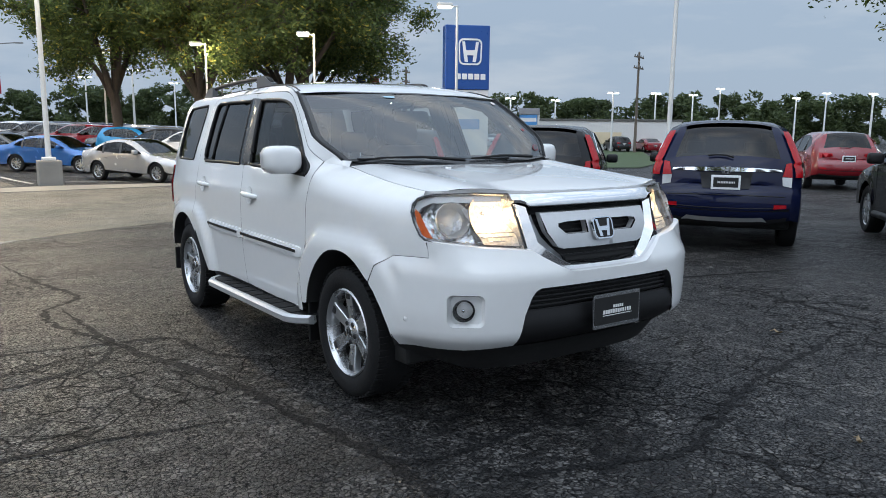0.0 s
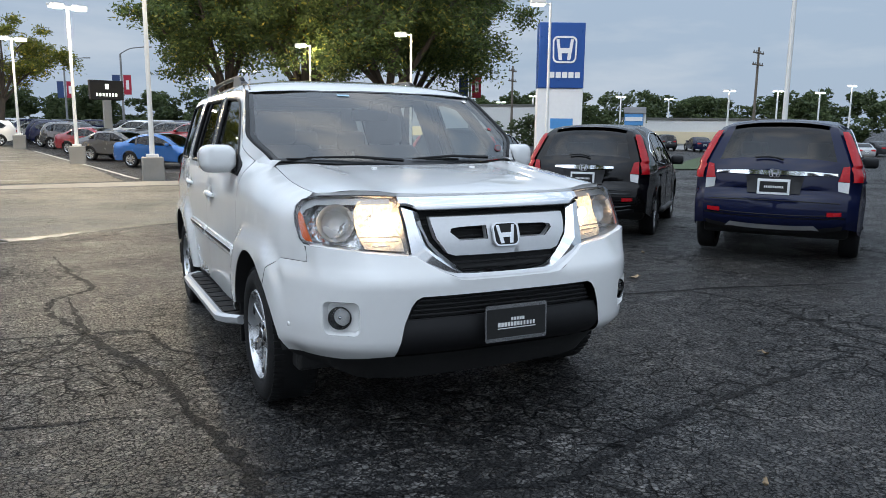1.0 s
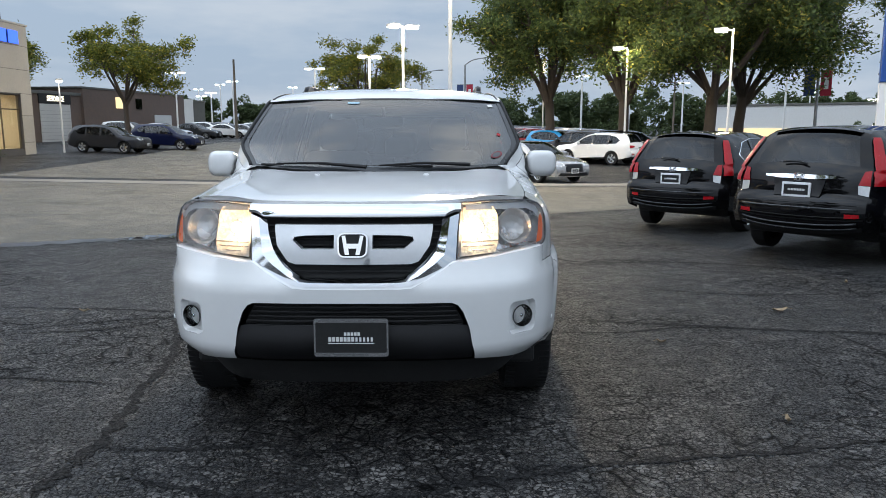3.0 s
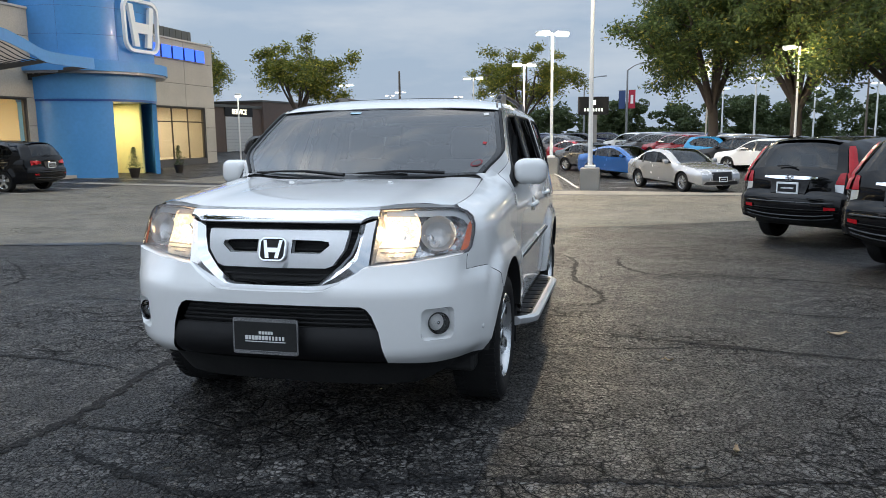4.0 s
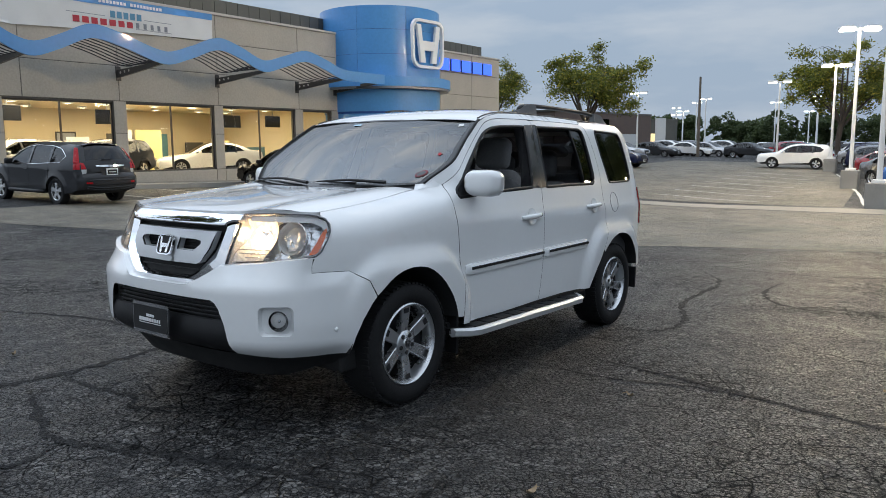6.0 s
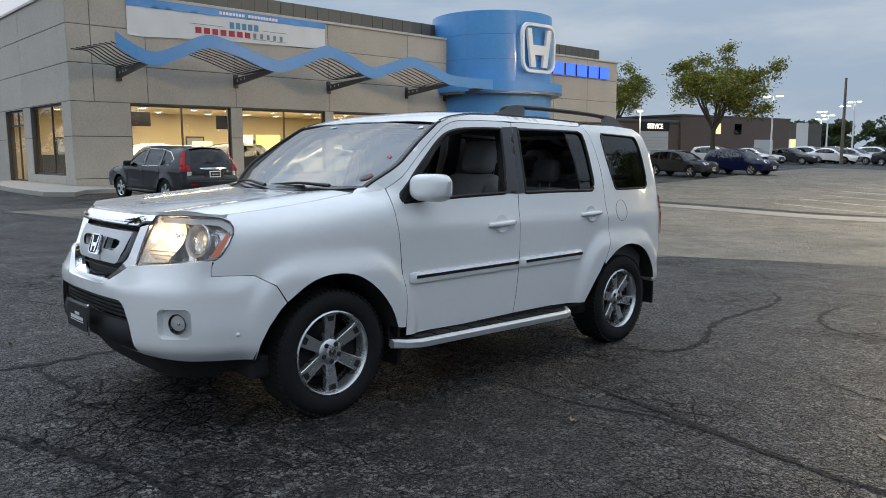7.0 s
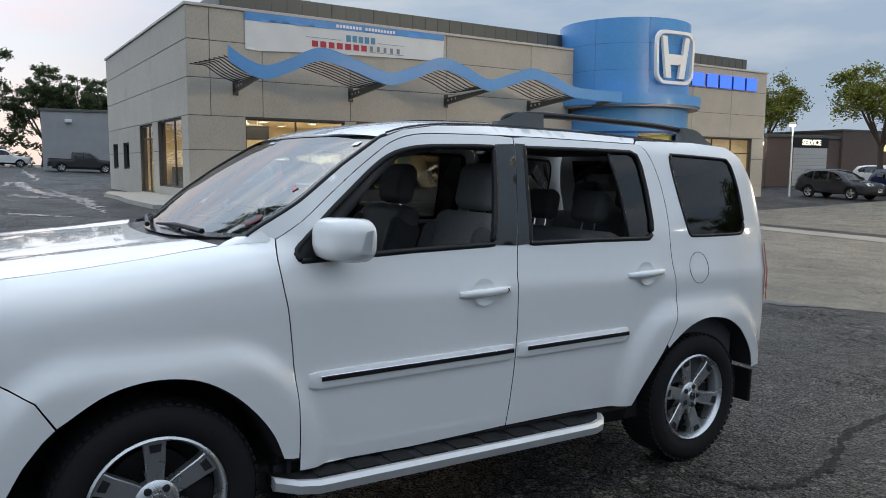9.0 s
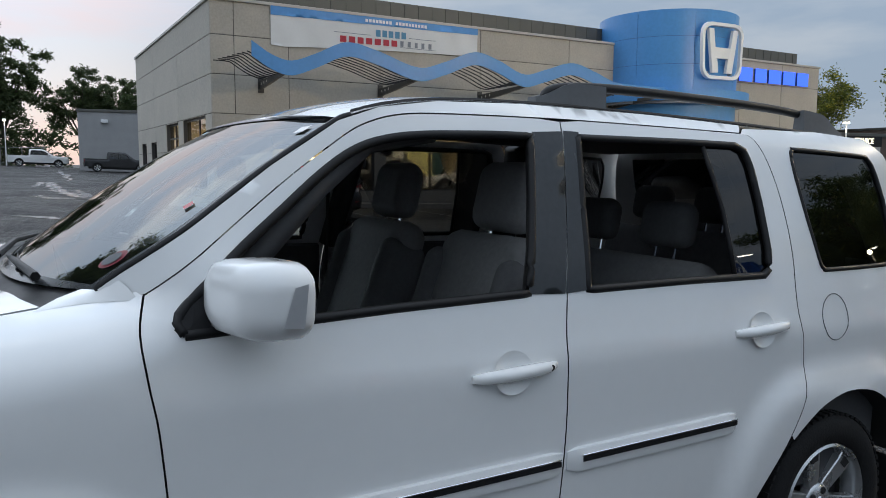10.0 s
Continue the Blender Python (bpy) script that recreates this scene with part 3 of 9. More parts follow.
fog_hole = [(fog_s + u, 0.604 + v) for u, v in rounded(0.175, 0.150, 0.03)]
bm = panel(cover, bumper(1), 0.028, [fog_hole, [(-u, v) for u, v in fog_hole]])
orient(bm, (0, 0.5, 0.7))
lip = [(s_, z_) for s_, z_ in half_top[:11]]
lip = [(-s_, z_) for s_, z_ in lip[::-1]] + lip[1:]
loft([[bumper(1)(s_, z_) for s_, z_ in lip], [bumper(1)(s_, z_) + Vector((0, 0.012, 0.004)) for s_, z_ in lip], [bumper(1)(s_, z_) + Vector((0, 0.075, 0.006)) for s_, z_ in lip]], closed=False, bm=bm)
part("front_bumper", bm, M_WHITE, suv, "glossy white bumper cover", 35)

for s in (1, -1):
    # fog lamp recess and lamp
    ring = [bumper(s)(u, v) for u, v in fog_hole]
    deep = [bumper(s, 0.030)(fog_s + (u - fog_s) * 0.88, 0.604 + (v - 0.604) * 0.86) for u, v in fog_hole]
    bm = loft([ring, deep], caps=False)
    bm.faces.new([v for v in bm.verts][len(ring):])
    pocket = part("fog_lamp_recess", bm, M_WHITE, suv, smooth=30)
    c, n = on_curve(BUMPER, fog_s + 0.015)
    c = Vector((s * (c.x - n.x * 0.03), c.y - n.y * 0.03, 0.604))
    bm = lathe([(0.052, -0.012), (0.050, -0.017), (0.046, -0.012), (0.040, 0.006), (0.022, 0.020), (0.0, 0.022)], 28, "y")
    lamp = part("fog_lamp", bm, M_FOG, suv, "round clear fog lamp, streaked reflections put into its reflector colour", 40)
    ang = math.degrees(math.atan2(n.x * s, -n.y)) * 0.6
    lamp.matrix_basis = pose(c.x, c.y, c.z, 0, 0, ang)
    bm = lathe([(0.0, -0.024), (0.025, -0.022), (0.042, -0.016), (0.048, -0.010)], 24, "y")
    lens = part("fog_lens", bm, M_LENS, lamp, smooth=180)
    lens.visible_shadow = False
    bm = bmesh.new()
    bmesh.ops.create_uvsphere(bm, u_segments=12, v_segments=8, radius=0.009)
    part("fog_bulb_cap", bm, M_CHROME, lamp, smooth=180)
    q = bumper(s)(bs(y=-0.556), 0.548)
    bm = lathe([(0.0, -0.004), (0.011, -0.003), (0.013, 0.004)], 14, "x")
    for v in bm.verts:
        v.co = Vector((q.x + (-v.co.x if s > 0 else v.co.x), q.y + v.co.y, q.z + v.co.z))
    part("parking_sensor", bm, M_WHITE, suv, smooth=180)

# lower grille, black bar and skirt
intake = [(-bs(0.448), 0.692), (bs(0.448), 0.692), (bs(0.505), 0.590), (-bs(0.505), 0.590)]
bm = panel(intake, bumper(1, 0.055), 0.05)
orient(bm, (0, 0.5, 0.7))
part("lower_grille_backing", bm, M_UNDER, suv)
for k in range(5):
    z = 0.672 - k * 0.021
    w = bs(0.445 + 0.012 * k)
    line = [bumper(1, 0.035)(w * t / 12, z) for t in range(-12, 13)]
    part("lower_grille_slat", tube(line, 0.0055, 6), M_BLACK_TRIM, suv, smooth=60)
bar = [(-bs(0.51), 0.590), (bs(0.51), 0.590), (bs(0.532), 0.49), (bs(0.548), 0.425), (-bs(0.548), 0.425), (-bs(0.532), 0.49)]


def bar_place(s, z):
    k = math.sin(math.pi * min(1, max(0, (z - 0.44) / 0.15)))
    return bumper(1, 0.020 - 0.018 * k)(s, z)


bm = panel(bar, bar_place, 0.03)
orient(bm, (0, 0.5, 0.7))
part("lower_bumper_bar", bm, M_BLACK_TRIM, suv, "unpainted dark grey bumper bar", 60)
skirt = [(-bs(y=-0.45), 0.41), (bs(y=-0.45), 0.41), (bs(y=-0.52), 0.33), (bs(0.80), 0.275), (bs(0.5), 0.27), (-bs(0.5), 0.27), (-bs(0.80), 0.275), (-bs(y=-0.52), 0.33)]
bm = panel(skirt, lambda s, z: bumper(1, 0.015 + (0.43 - z) * 0.75)(s, z), 0.04)
orient(bm, (0, 0.5, 0.7))
part("air_dam", bm, M_UNDER, suv, "matt black air dam", 60)

# grille: chrome surround, black mesh, silver bar, emblem
def gz(outer):
    return [(-x, z) for x, z in outer[::-1]] + outer


g_out = [(0.0, 0.762), (0.20, 0.763), (0.25, 0.766), (0.32, 0.794), (0.40, 0.838), (0.453, 0.874), (0.461, 1.0), (0.470, 1.075)]
g_mid = [(0.0, 0.797), (0.19, 0.798), (0.225, 0.800), (0.265, 0.825), (0.32, 0.874), (0.362, 0.922), (0.385, 0.990), (0.395, 1.050)]


def plate_y(x, z, out=0.0):
    p, n = on_curve(FACE, arc_at_x(FACE, abs(x)))
    return Vector((x, p.y - out + 0.34 * (z - 0.79), z))


sur = gz(g_out)
hole = gz(g_mid)
mid_loop = [((a[0] * 0.45 + b[0] * 0.55), (a[1] * 0.45 + b[1] * 0.55)) for a, b in zip(sur, hole)]
rings = [[plate_y(x, z, o) for x, z in lp] for lp, o in ((sur, -0.02), (sur, 0.026), (mid_loop, 0.040), (hole, 0.014), (hole, -0.03))]
part("grille_surround", loft(rings, closed=False), M_CHROME, suv, "chrome grille surround", 35)
cap_rows = []
for k in range(41):
    x = -0.478 + 0.956 * k / 40
    back = curve_table([(0.0, 0.0), (0.25, 0.008), (0.38, 0.024), (0.44, 0.044), (0.478, 0.062)], abs(x))
    low = 1.062 + 0.020 * smoothstep(0.40, 0.45, abs(x))
    cap_rows.append([Vector((x, y + back, z)) for y, z in ((-0.840, low - 0.006), (-0.862, low), (-0.863, low + 0.012), (-0.850, 1.094), (-0.832, 1.117), (-0.818, 1.122), (-0.79, 1.122), (-0.79, low - 0.006))])
part("hood_trim", loft(cap_rows), M_CHROME, suv, "chrome bar along the hood's front edge", 40)
bm = panel(hole, lambda x, z: plate_y(x, z, -0.025), 0.05)
orient(bm, (0, 0.5, 0.9))
part("grille_backing", bm, M_UNDER, suv)
for k in range(9):
    z = 0.825 + k * 0.028
    w = lerp_table([(0.80, 0.24), (0.82, 0.27), (0.875, 0.345), (0.945, 0.39), (1.06, 0.41)], z)
    part("grille_slat", tube([plate_y(w * t / 10, z, -0.008) for t in range(-10, 11)], 0.0045, 6), M_BLACK_TRIM, suv, smooth=60)
bar_o = gz([(0.0, 0.858), (0.255, 0.860), (0.290, 0.872), (0.338, 0.940), (0.350, 1.0), (0.352, 1.030)])
slot_r = [(0.085, 0.926), (0.225, 0.926), (0.268, 0.962), (0.262, 0.978), (0.215, 0.984), (0.085, 0.986)]
bm = panel(bar_o, lambda x, z: plate_y(x, z, 0.030 + 0.012 * math.sin(max(0, min(1, (z - 0.86) / 0.17)) * math.pi)), 0.02, [slot_r, [(-x, z) for x, z in slot_r[::-1]]])
orient(bm, (0, 0.5, 0.9))
for lp in (bar_o, slot_r, [(-x, z) for x, z in slot_r]):
    loft([[plate_y(x, z, 0.031) for x, z in lp], [plate_y(x, z, 0.0) for x, z in lp]], caps=False, bm=bm)
part("grille_bar", bm, M_SILVER, suv, "satin silver grille bar", 40)


def emblem(w, h, material, parent, m, back=M_BLACK_TRIM, depth=0.012):
    """A rounded badge frame round two flared uprights and a cross bar."""
    o = rounded(w, h, w * 0.22, 5)
    i = rounded(w * 0.87, h * 0.86, w * 0.17, 5)
    o = [(u * (1 + 0.06 * v / h), v) for u, v in o]
    i = [(u * (1 + 0.06 * v / h), v) for u, v in i]
    bm = bmesh.new()
    rings = [[Vector((u, 0, v)) for u, v in o], [Vector((u * 0.985, -depth, v * 0.985)) for u, v in o], [Vector((u * 1.01, -depth, v * 1.01)) for u, v in i], [Vector((u, 0, v)) for u, v in i]]
    loft(rings, caps=False, bm=bm)
    for s in (1, -1):
        up = [(0.10 * w, -0.38 * h), (0.24 * w, -0.38 * h), (0.30 * w, 0.0), (0.36 * w, 0.38 * h), (0.24 * w, 0.38 * h), (0.19 * w, 0.06 * h), (0.13 * w, -0.16 * h)]
        prism([(s * u, v) for u, v in up], depth, lambda u, v, d: Vector((u, -d, v)), bm)
    prism([(-0.2 * w, -0.13 * h), (0.2 * w, -0.13 * h), (0.2 * w, 0.06 * h), (-0.2 * w, 0.06 * h)], depth * 0.95, lambda u, v, d: Vector((u, -d, v)), bm)
    e = part("emblem", bm, material, parent, smooth=30)
    e.matrix_basis = m
    return e


em = emblem(0.135, 0.112, M_CHROME, suv, pose(0, plate_y(0, 0.942, 0.050).y, 0.942, -17))
bm = prism(rounded(0.118, 0.097, 0.022), 0.0085, lambda u, v, d: Vector((u, -d, v)))
part("emblem_backing", bm, M_UNDER, em)

# headlights
HL = [(0.476, 1.121), (0.466, 1.0), (0.458, 0.868), (0.56, 0.874), (0.65, 0.883), (0.72, 0.891), (0.788, 0.900), (0.84, 0.911), (0.868, 0.922), (0.880, 0.942), (0.886, 1.0), (0.884, 1.045), (0.872, 1.080), (0.848, 1.106), (0.815, 1.118), (0.777, 1.124), (0.62, 1.127)]
M_BULB = glow("bulb_glow", (1.0, 0.78, 0.45), 20.0)
M_REFLECT = surface("lamp_reflector", (0.80, 0.79, 0.78), 0.24, metal=0.6, var=0.15, scale=14, bump=0.5, bump_scale=40)
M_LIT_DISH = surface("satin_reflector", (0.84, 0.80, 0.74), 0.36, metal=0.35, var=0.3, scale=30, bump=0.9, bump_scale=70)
M_FACET = surface("lamp_facets", (0.75, 0.76, 0.78), 0.10, metal=1.0, var=0.15, scale=20, bump=0.9, bump_scale=34)
for s in (1, -1):
    bm = panel(HL, face(s, -0.004), 0.025)
    orient(bm, (0, 0.5, 0.9))
    hl = part("headlight", bm, M_LENS, suv, "clear headlight cluster with a lit low beam", 180)
    hl.visible_shadow = False
    c2 = sum((Vector(p) for p in HL), Vector((0, 0))) / len(HL)
    fine_hl = [tuple(p) for p in resample(HL, 0.03)]
    rim0 = [face(s, 0.003)(*p) for p in fine_hl]
    rim1 = [face(s, 0.022)(*(c2 + (Vector(p) - c2) * 0.95)) for p in fine_hl]
    rim2 = [face(s, 0.085)(*(c2 + (Vector(p) - c2) * 0.88)) for p in fine_hl]
    bm = loft([rim0, rim1, rim2], caps=False)
    part("lamp_housing", bm, M_REFLECT, hl, "silvered lamp housing", 30)
    bm = panel([tuple(c2 + (Vector(p) - c2) * 0.90) for p in HL], lambda x, z: face(s, 0.083 + 0.006 * math.sin(x * 150) * math.sin(z * 130))(x, z), 0.014)
    part("reflector_back", orient(bm, (0, 0.5, 0.9)), M_FACET, hl, "faceted reflector", 40)
    bay = [(0.490, 1.098), (0.482, 1.0), (0.474, 0.884), (0.56, 0.889), (0.635, 0.896), (0.652, 0.95), (0.655, 1.0), (0.650, 1.06), (0.630, 1.100)]
    bm = panel(bay, lambda x, z: face(s, 0.088 - 0.078 * min(1.0, ((x - 0.560) / 0.10) ** 2 * 0.8 + ((z - 1.005) / 0.12) ** 2))(x, z), 0.012)
    part("reflector_bay", orient(bm, (0, 0.5, 0.9)), M_LIT_DISH, hl, "hollow reflector dish round the lit bulb", 180)
    for zr in (0.905, 0.925, 0.945):
        part("reflector_step", tube([face(s, 0.030 - (zr - 0.905) * 0.3)(0.482 + 0.165 * k / 6, zr) for k in range(7)], 0.004, 5), M_FACET, hl, smooth=180)
    part("lamp_bead", tube([face(s, 0.0)(*p) for p in fine_hl + fine_hl[:1]], 0.004, 6), M_GREY_TRIM, hl, smooth=180)
    # bright upper visor of the housing
    vis = [(0.50, 1.112), (0.50, 1.085), (0.80, 1.082), (0.842, 1.062), (0.866, 1.03), (0.872, 1.05), (0.850, 1.090), (0.80, 1.112)]
    bm = panel(vis, face(s, 0.020), 0.03)
    part("lamp_visor", orient(bm, (0, 0.5, 0.9)), M_SILVER, hl, "pale satin visor inside the lens", 180)

    def bowl(name, x, z, r, mat, depth=0.03, parent=hl):
        bm = lathe([(r, -depth), (r * 0.97, -depth - 0.006), (r * 0.90, -depth), (r * 0.7, 0.004), (r * 0.35, 0.016), (0.0, 0.02)], 32, "y")
        ob = part(name, bm, mat, parent, smooth=40)
        ob.matrix_basis = pose(s * x, lens_y(x, z) + 0.062, z, -12, 0, s * 14)
        return ob

    low_b = bowl("outer_bowl", 0.722, 0.998, 0.086, M_REFLECT)
    bm = lathe([(0.0, -0.028), (0.045, -0.026), (0.075, -0.020), (0.083, -0.014)], 28, "y")
    part("bowl_lens", bm, M_LENS, low_b, smooth=180).visible_shadow = False
    bm = bmesh.new()
    bmesh.ops.create_uvsphere(bm, u_segments=16, v_segments=10, radius=0.017)
    bulb = part("bulb", bm, M_BULB, hl, "glowing warm white bulb", 180)
    bulb.matrix_basis = Matrix.Translation((s * 0.556, lens_y(0.556, 1.01) + 0.040, 1.006)) @ Matrix.Diagonal((1.5, 1.0, 1.5, 1))
    pd = bpy.data.lights.new("bulb_light", "POINT")
    pd.energy, pd.color, pd.shadow_soft_size = 0.20, (1.0, 0.47, 0.15), 0.012
    po = new("bulb_light", pd)
    po.parent = hl
    po.location = (s * 0.558, lens_y(0.558, 1.01) + 0.022, 1.030)
    # amber corner
    am = [(0.836, 0.926), (0.860, 0.932), (0.870, 0.946), (0.875, 1.0), (0.873, 1.040), (0.866, 1.058), (0.856, 1.040), (0.848, 0.98)]
    bm = panel(am, face(s, 0.004), 0.015)
    part("turn_signal", orient(bm, (0, 0.5, 0.9)), M_AMBER, hl, "amber corner lens", 180)
    # light thrown by the lamp
    ld = bpy.data.lights.new("headlamp_beam", "SPOT")
    ld.energy, ld.spot_size, ld.spot_blend, ld.color, ld.shadow_soft_size = 6.0, radians(110), 0.9, (1.0, 0.82, 0.58), 0.03
    lo = new("headlamp_beam", ld)
    lo.parent = hl
    lo.matrix_basis = look((s * 0.55, -0.86, 1.01), (s * 0.5, -3.0, 0.75))

# hood
def hood_z(x, y):
    c = curve_table([(-0.90, 1.095), (-0.84, 1.122), (-0.70, 1.150), (-0.4, 1.186), (0.0, 1.224), (0.28, 1.250)], y)
    hx, hz = hood_edge(y)
    t = min(1.0, abs(x) / hx)
    crown = 0.012 * smoothstep(0.45, 0.62, abs(x)) * (1 - smoothstep(0.66, 0.80, abs(x)))
    return c + (hz - c) * t ** 3 + crown


hood_r = [(0.0, -0.812), (0.25, -0.804), (0.38, -0.788), (0.44, -0.768), (0.478, -0.752), (0.62, -0.688), (0.735, -0.622)] + [(hood_edge(y)[0] - GAP, y) for y in (-0.56, -0.5, -0.35, -0.2, 0.0, 0.15, 0.25)] + [(0.70, 0.215), (0.45, 0.150), (0.2, 0.118), (0.0, 0.110)]
hood_o = hood_r + [(-x, y) for x, y in hood_r[::-1][1:-1]]
bm = panel(hood_o, lambda x, y: Vector((x, y, hood_z(x, y))), 0.04)
orient(bm, (0, 0, 0))
loft([[Vector((x, y, hood_z(x, y))) for x, y in hood_o], [Vector((x * 0.99, y * 0.985 + 0.002, hood_z(x, y) - 0.03)) for x, y in hood_o]], caps=False, bm=bm)
part("hood", bm, M_WHITE, suv, "smooth white hood", 35)
for s in (1, -1):
    q = Vector((s * 0.30, -0.02, hood_z(0.30, -0.02)))
    part("washer_nozzle", box(q.x - 0.014, q.x + 0.014, q.y - 0.012, q.y + 0.012, q.z - 0.004, q.z + 0.007, 0.004), M_WHITE, suv)

WS_SIDE = spline([(0.365, 1.264), (0.42, 1.312), (0.56, 1.419), (0.72, 1.539), (0.90, 1.656), (0.945, 1.676)], 6)


def ws_edge(s, v):
    """Place of the windscreen's side edge at v from base to roof."""
    f = min(max(v, 0.0), 1.0) * (len(WS_SIDE) - 1)
    i = min(int(f), len(WS_SIDE) - 2)
    p = WS_SIDE[i].lerp(WS_SIDE[i + 1], f - i)
    return Vector((s * (side_x(p.x, p.y) - 0.010), p.x, p.y))


# front wings
for s in (1, -1):
    top_line = [(y, hood_edge(y)[1] - 0.001) for y in (0.40, 0.30, 0.15, 0.0, -0.2, -0.4, -0.53)]
    wing = ([Vector((0.446 - GAP, 1.262)), Vector((0.43, 1.268))] + [Vector(p) for p in top_line]
            + [Vector(p) for p in ((-0.552, 1.122), (-0.540, 1.105), (-0.538, 1.065), (-0.560, 1.0), (-0.596, 0.945), (-0.625, 0.922), (-0.645, 0.918), (-0.6605, 0.880), (-0.6605, 0.8425), (-0.60, 0.8425), (-0.462, 0.8385), (-0.367, 0.782), (-0.31, 0.695))]
            + [p for p in ARCH_F if p[0] > -0.28] + [Vector((0.470, 0.455)), Vector((0.492, 0.455))] + shift(cut(SEAM_F, lo=0.47), -GAP * 2))
    bm = panel(wing, side(s), 0.03)
    orient(bm, CHEST)
    part("front_wing", bm, M_WHITE, suv, "white front wing with a flared arch", 40)
    edge = [face(s, -0.002)(x, z) for x, z in ((0.84, 0.911), (0.868, 0.922), (0.880, 0.942), (0.886, 1.0), (0.884, 1.045), (0.872, 1.080), (0.848, 1.106), (0.815, 1.118), (0.777, 1.124))]
    edge = spline(edge, 4)
    wing_e = []
    for q in edge:
        yy = q.y + 0.022
        zz = min(q.z, hood_edge(yy)[1] - 0.003)
        wing_e.append(Vector((s * (side_x(yy, zz) - 0.002), yy, zz)))
    back_e = [q + Vector((-s * 0.012, 0.02, 0)) for q in edge]
    bm = loft([back_e, edge, wing_e], closed=False)
    part("wing_flange", orient(bm, (0, 0.5, 0.9)), M_WHITE, suv, "white flange round the headlight", 60)
    # doors
    fd = [p for p in SEAM_F] + [p for p in ROOF_SEAM if p[0] < 1.58][1:] + [p for p in SEAM_M[::-1]] + [Vector((1.0, 0.396))]
    bm = panel(fd, side(s), 0.035, [WIN_F])
    orient(bm, CHEST)
    door = part("front_door", bm, M_WHITE, suv, "white front door, window lowered" if s > 0 else "white front door, window closed", 40)
    rd = shift(SEAM_M, GAP * 2) + [p for p in ROOF_SEAM if p[0] > 1.62] + [p for p in SEAM_R[::-1]][1:] + [Vector((1.9, 0.414))]
    bm = panel(rd, side(s), 0.035, [WIN_R])
    orient(bm, CHEST)
    rdoor = part("rear_door", bm, M_WHITE, suv, "white rear door, window lowered" if s > 0 else "white rear door, window closed", 40)
    # quarter panel
    qp = (shift([p for p in SEAM_R if p[1] > 0.67], GAP * 2) + [Vector(p) for p in ((2.44, 1.735), (2.9, 1.750), (3.20, 1.738), (3.30, 1.68), (3.37, 1.56), (3.42, 1.43), (3.44, 1.28), (3.44, 1.18), (3.44, 1.0), (3.44, 0.855), (3.47, 0.805), (3.46, 0.68), (3.43, 0.57), (3.34, 0.50), (3.25, 0.49))]
          + [p for p in ARCH_R[::-1] if p[0] > 2.462])
    bm = panel(qp, side(s), 0.035, [WIN_Q])
    orient(bm, CHEST)
    part("quarter_panel", bm, M_WHITE, suv, "white rear quarter panel", 40)
    tl = [(3.385, 1.185), (3.455, 1.19), (3.46, 1.02), (3.45, 0.857), (3.395, 0.862), (3.385, 1.0)]
    bm = panel(tl, lambda y, z: Vector((s * (side_x(y, z) + 0.012), y + 0.006, z)), 0.02)
    orient(bm, CHEST)
    part("tail_light", bm, M_RED_LENS, suv, "red tail light", 180)
    fuel = [(2.757 + 0.077 * math.cos(a), 1.078 + 0.082 * math.sin(a)) for a in (2 * math.pi * k / 28 for k in range(28))]
    if s > 0:
        loop = [Vector((side_x(y, z) + 0.0005, y, z)) for y, z in fuel]
        part("fuel_door", tube(loop + loop[:1], 0.0018, 5), M_GREY_TRIM, suv)
    # roof side rail above the doors, with the windscreen pillar
    rail_lo = [Vector((p[0], p[1] + 0.004)) for p in ROOF_SEAM]
    rail_hi = [Vector(p) for p in ((2.44, 1.748), (2.0, 1.757), (1.5, 1.752), (1.2, 1.735), (1.02, 1.705), (0.90, 1.662), (0.72, 1.545), (0.56, 1.425), (0.42, 1.318), (0.36, 1.268), (0.40, 1.262))]
    bm = panel(rail_lo + rail_hi, side(s), 0.025)
    orient(bm, CHEST)
    part("roof_side_rail", bm, M_WHITE, suv, "white windscreen pillar and roof rail panel", 40)
    part("screen_seal", tube([ws_edge(s, v / 20) + Vector((-s * 0.004, -0.006, 0.002)) for v in range(21)], 0.010, 6), M_BLACK_TRIM, suv, "black windscreen seal", 180)
    # black film on the middle pillar and window seals
    bp_f = [Vector(p) for p in ((1.400, 1.226), (1.450, 1.45), (1.486, 1.668), (1.5985, 1.676), (1.5575, 1.40), (1.5262, 1.222))]
    bm = panel(bp_f, lambda y, z: Vector((s * (side_x(y, z) + 0.003), y, z)), 0.04)
    orient(bm, CHEST)
    part("pillar_trim", bm, M_PILLAR, suv, "satin black pillar trim", 180)
    bp_r = [Vector(p) for p in ((1.529, 1.222), (1.560, 1.40), (1.602, 1.678), (1.660, 1.678), (1.632, 1.45), (1.614, 1.228))]
    bm = panel(bp_r, lambda y, z: Vector((s * (side_x(y, z) + 0.003), y, z)), 0.04)
    orient(bm, CHEST)
    part("pillar_trim", bm, M_PILLAR, suv, "satin black pillar trim", 180)
    for win, nm, d in ((WIN_F, "window_seal", door), (WIN_R, "window_seal", rdoor)):
        loop = [Vector((s * (side_x(p[0], p[1]) - 0.004), p[0], p[1])) for p in resample([tuple(q[:2]) for q in win], 0.02)]
        part(nm, tube(loop + loop[:1], 0.013, 6), M_BLACK_TRIM, d, smooth=180)
    bm = panel(WIN_Q, lambda y, z: Vector((s * (side_x(y, z) - 0.006), y, z)), 0.05)
    orient(bm, CHEST)
    part("quarter_window", bm, M_TINT, suv, "dark privacy glass", 180)
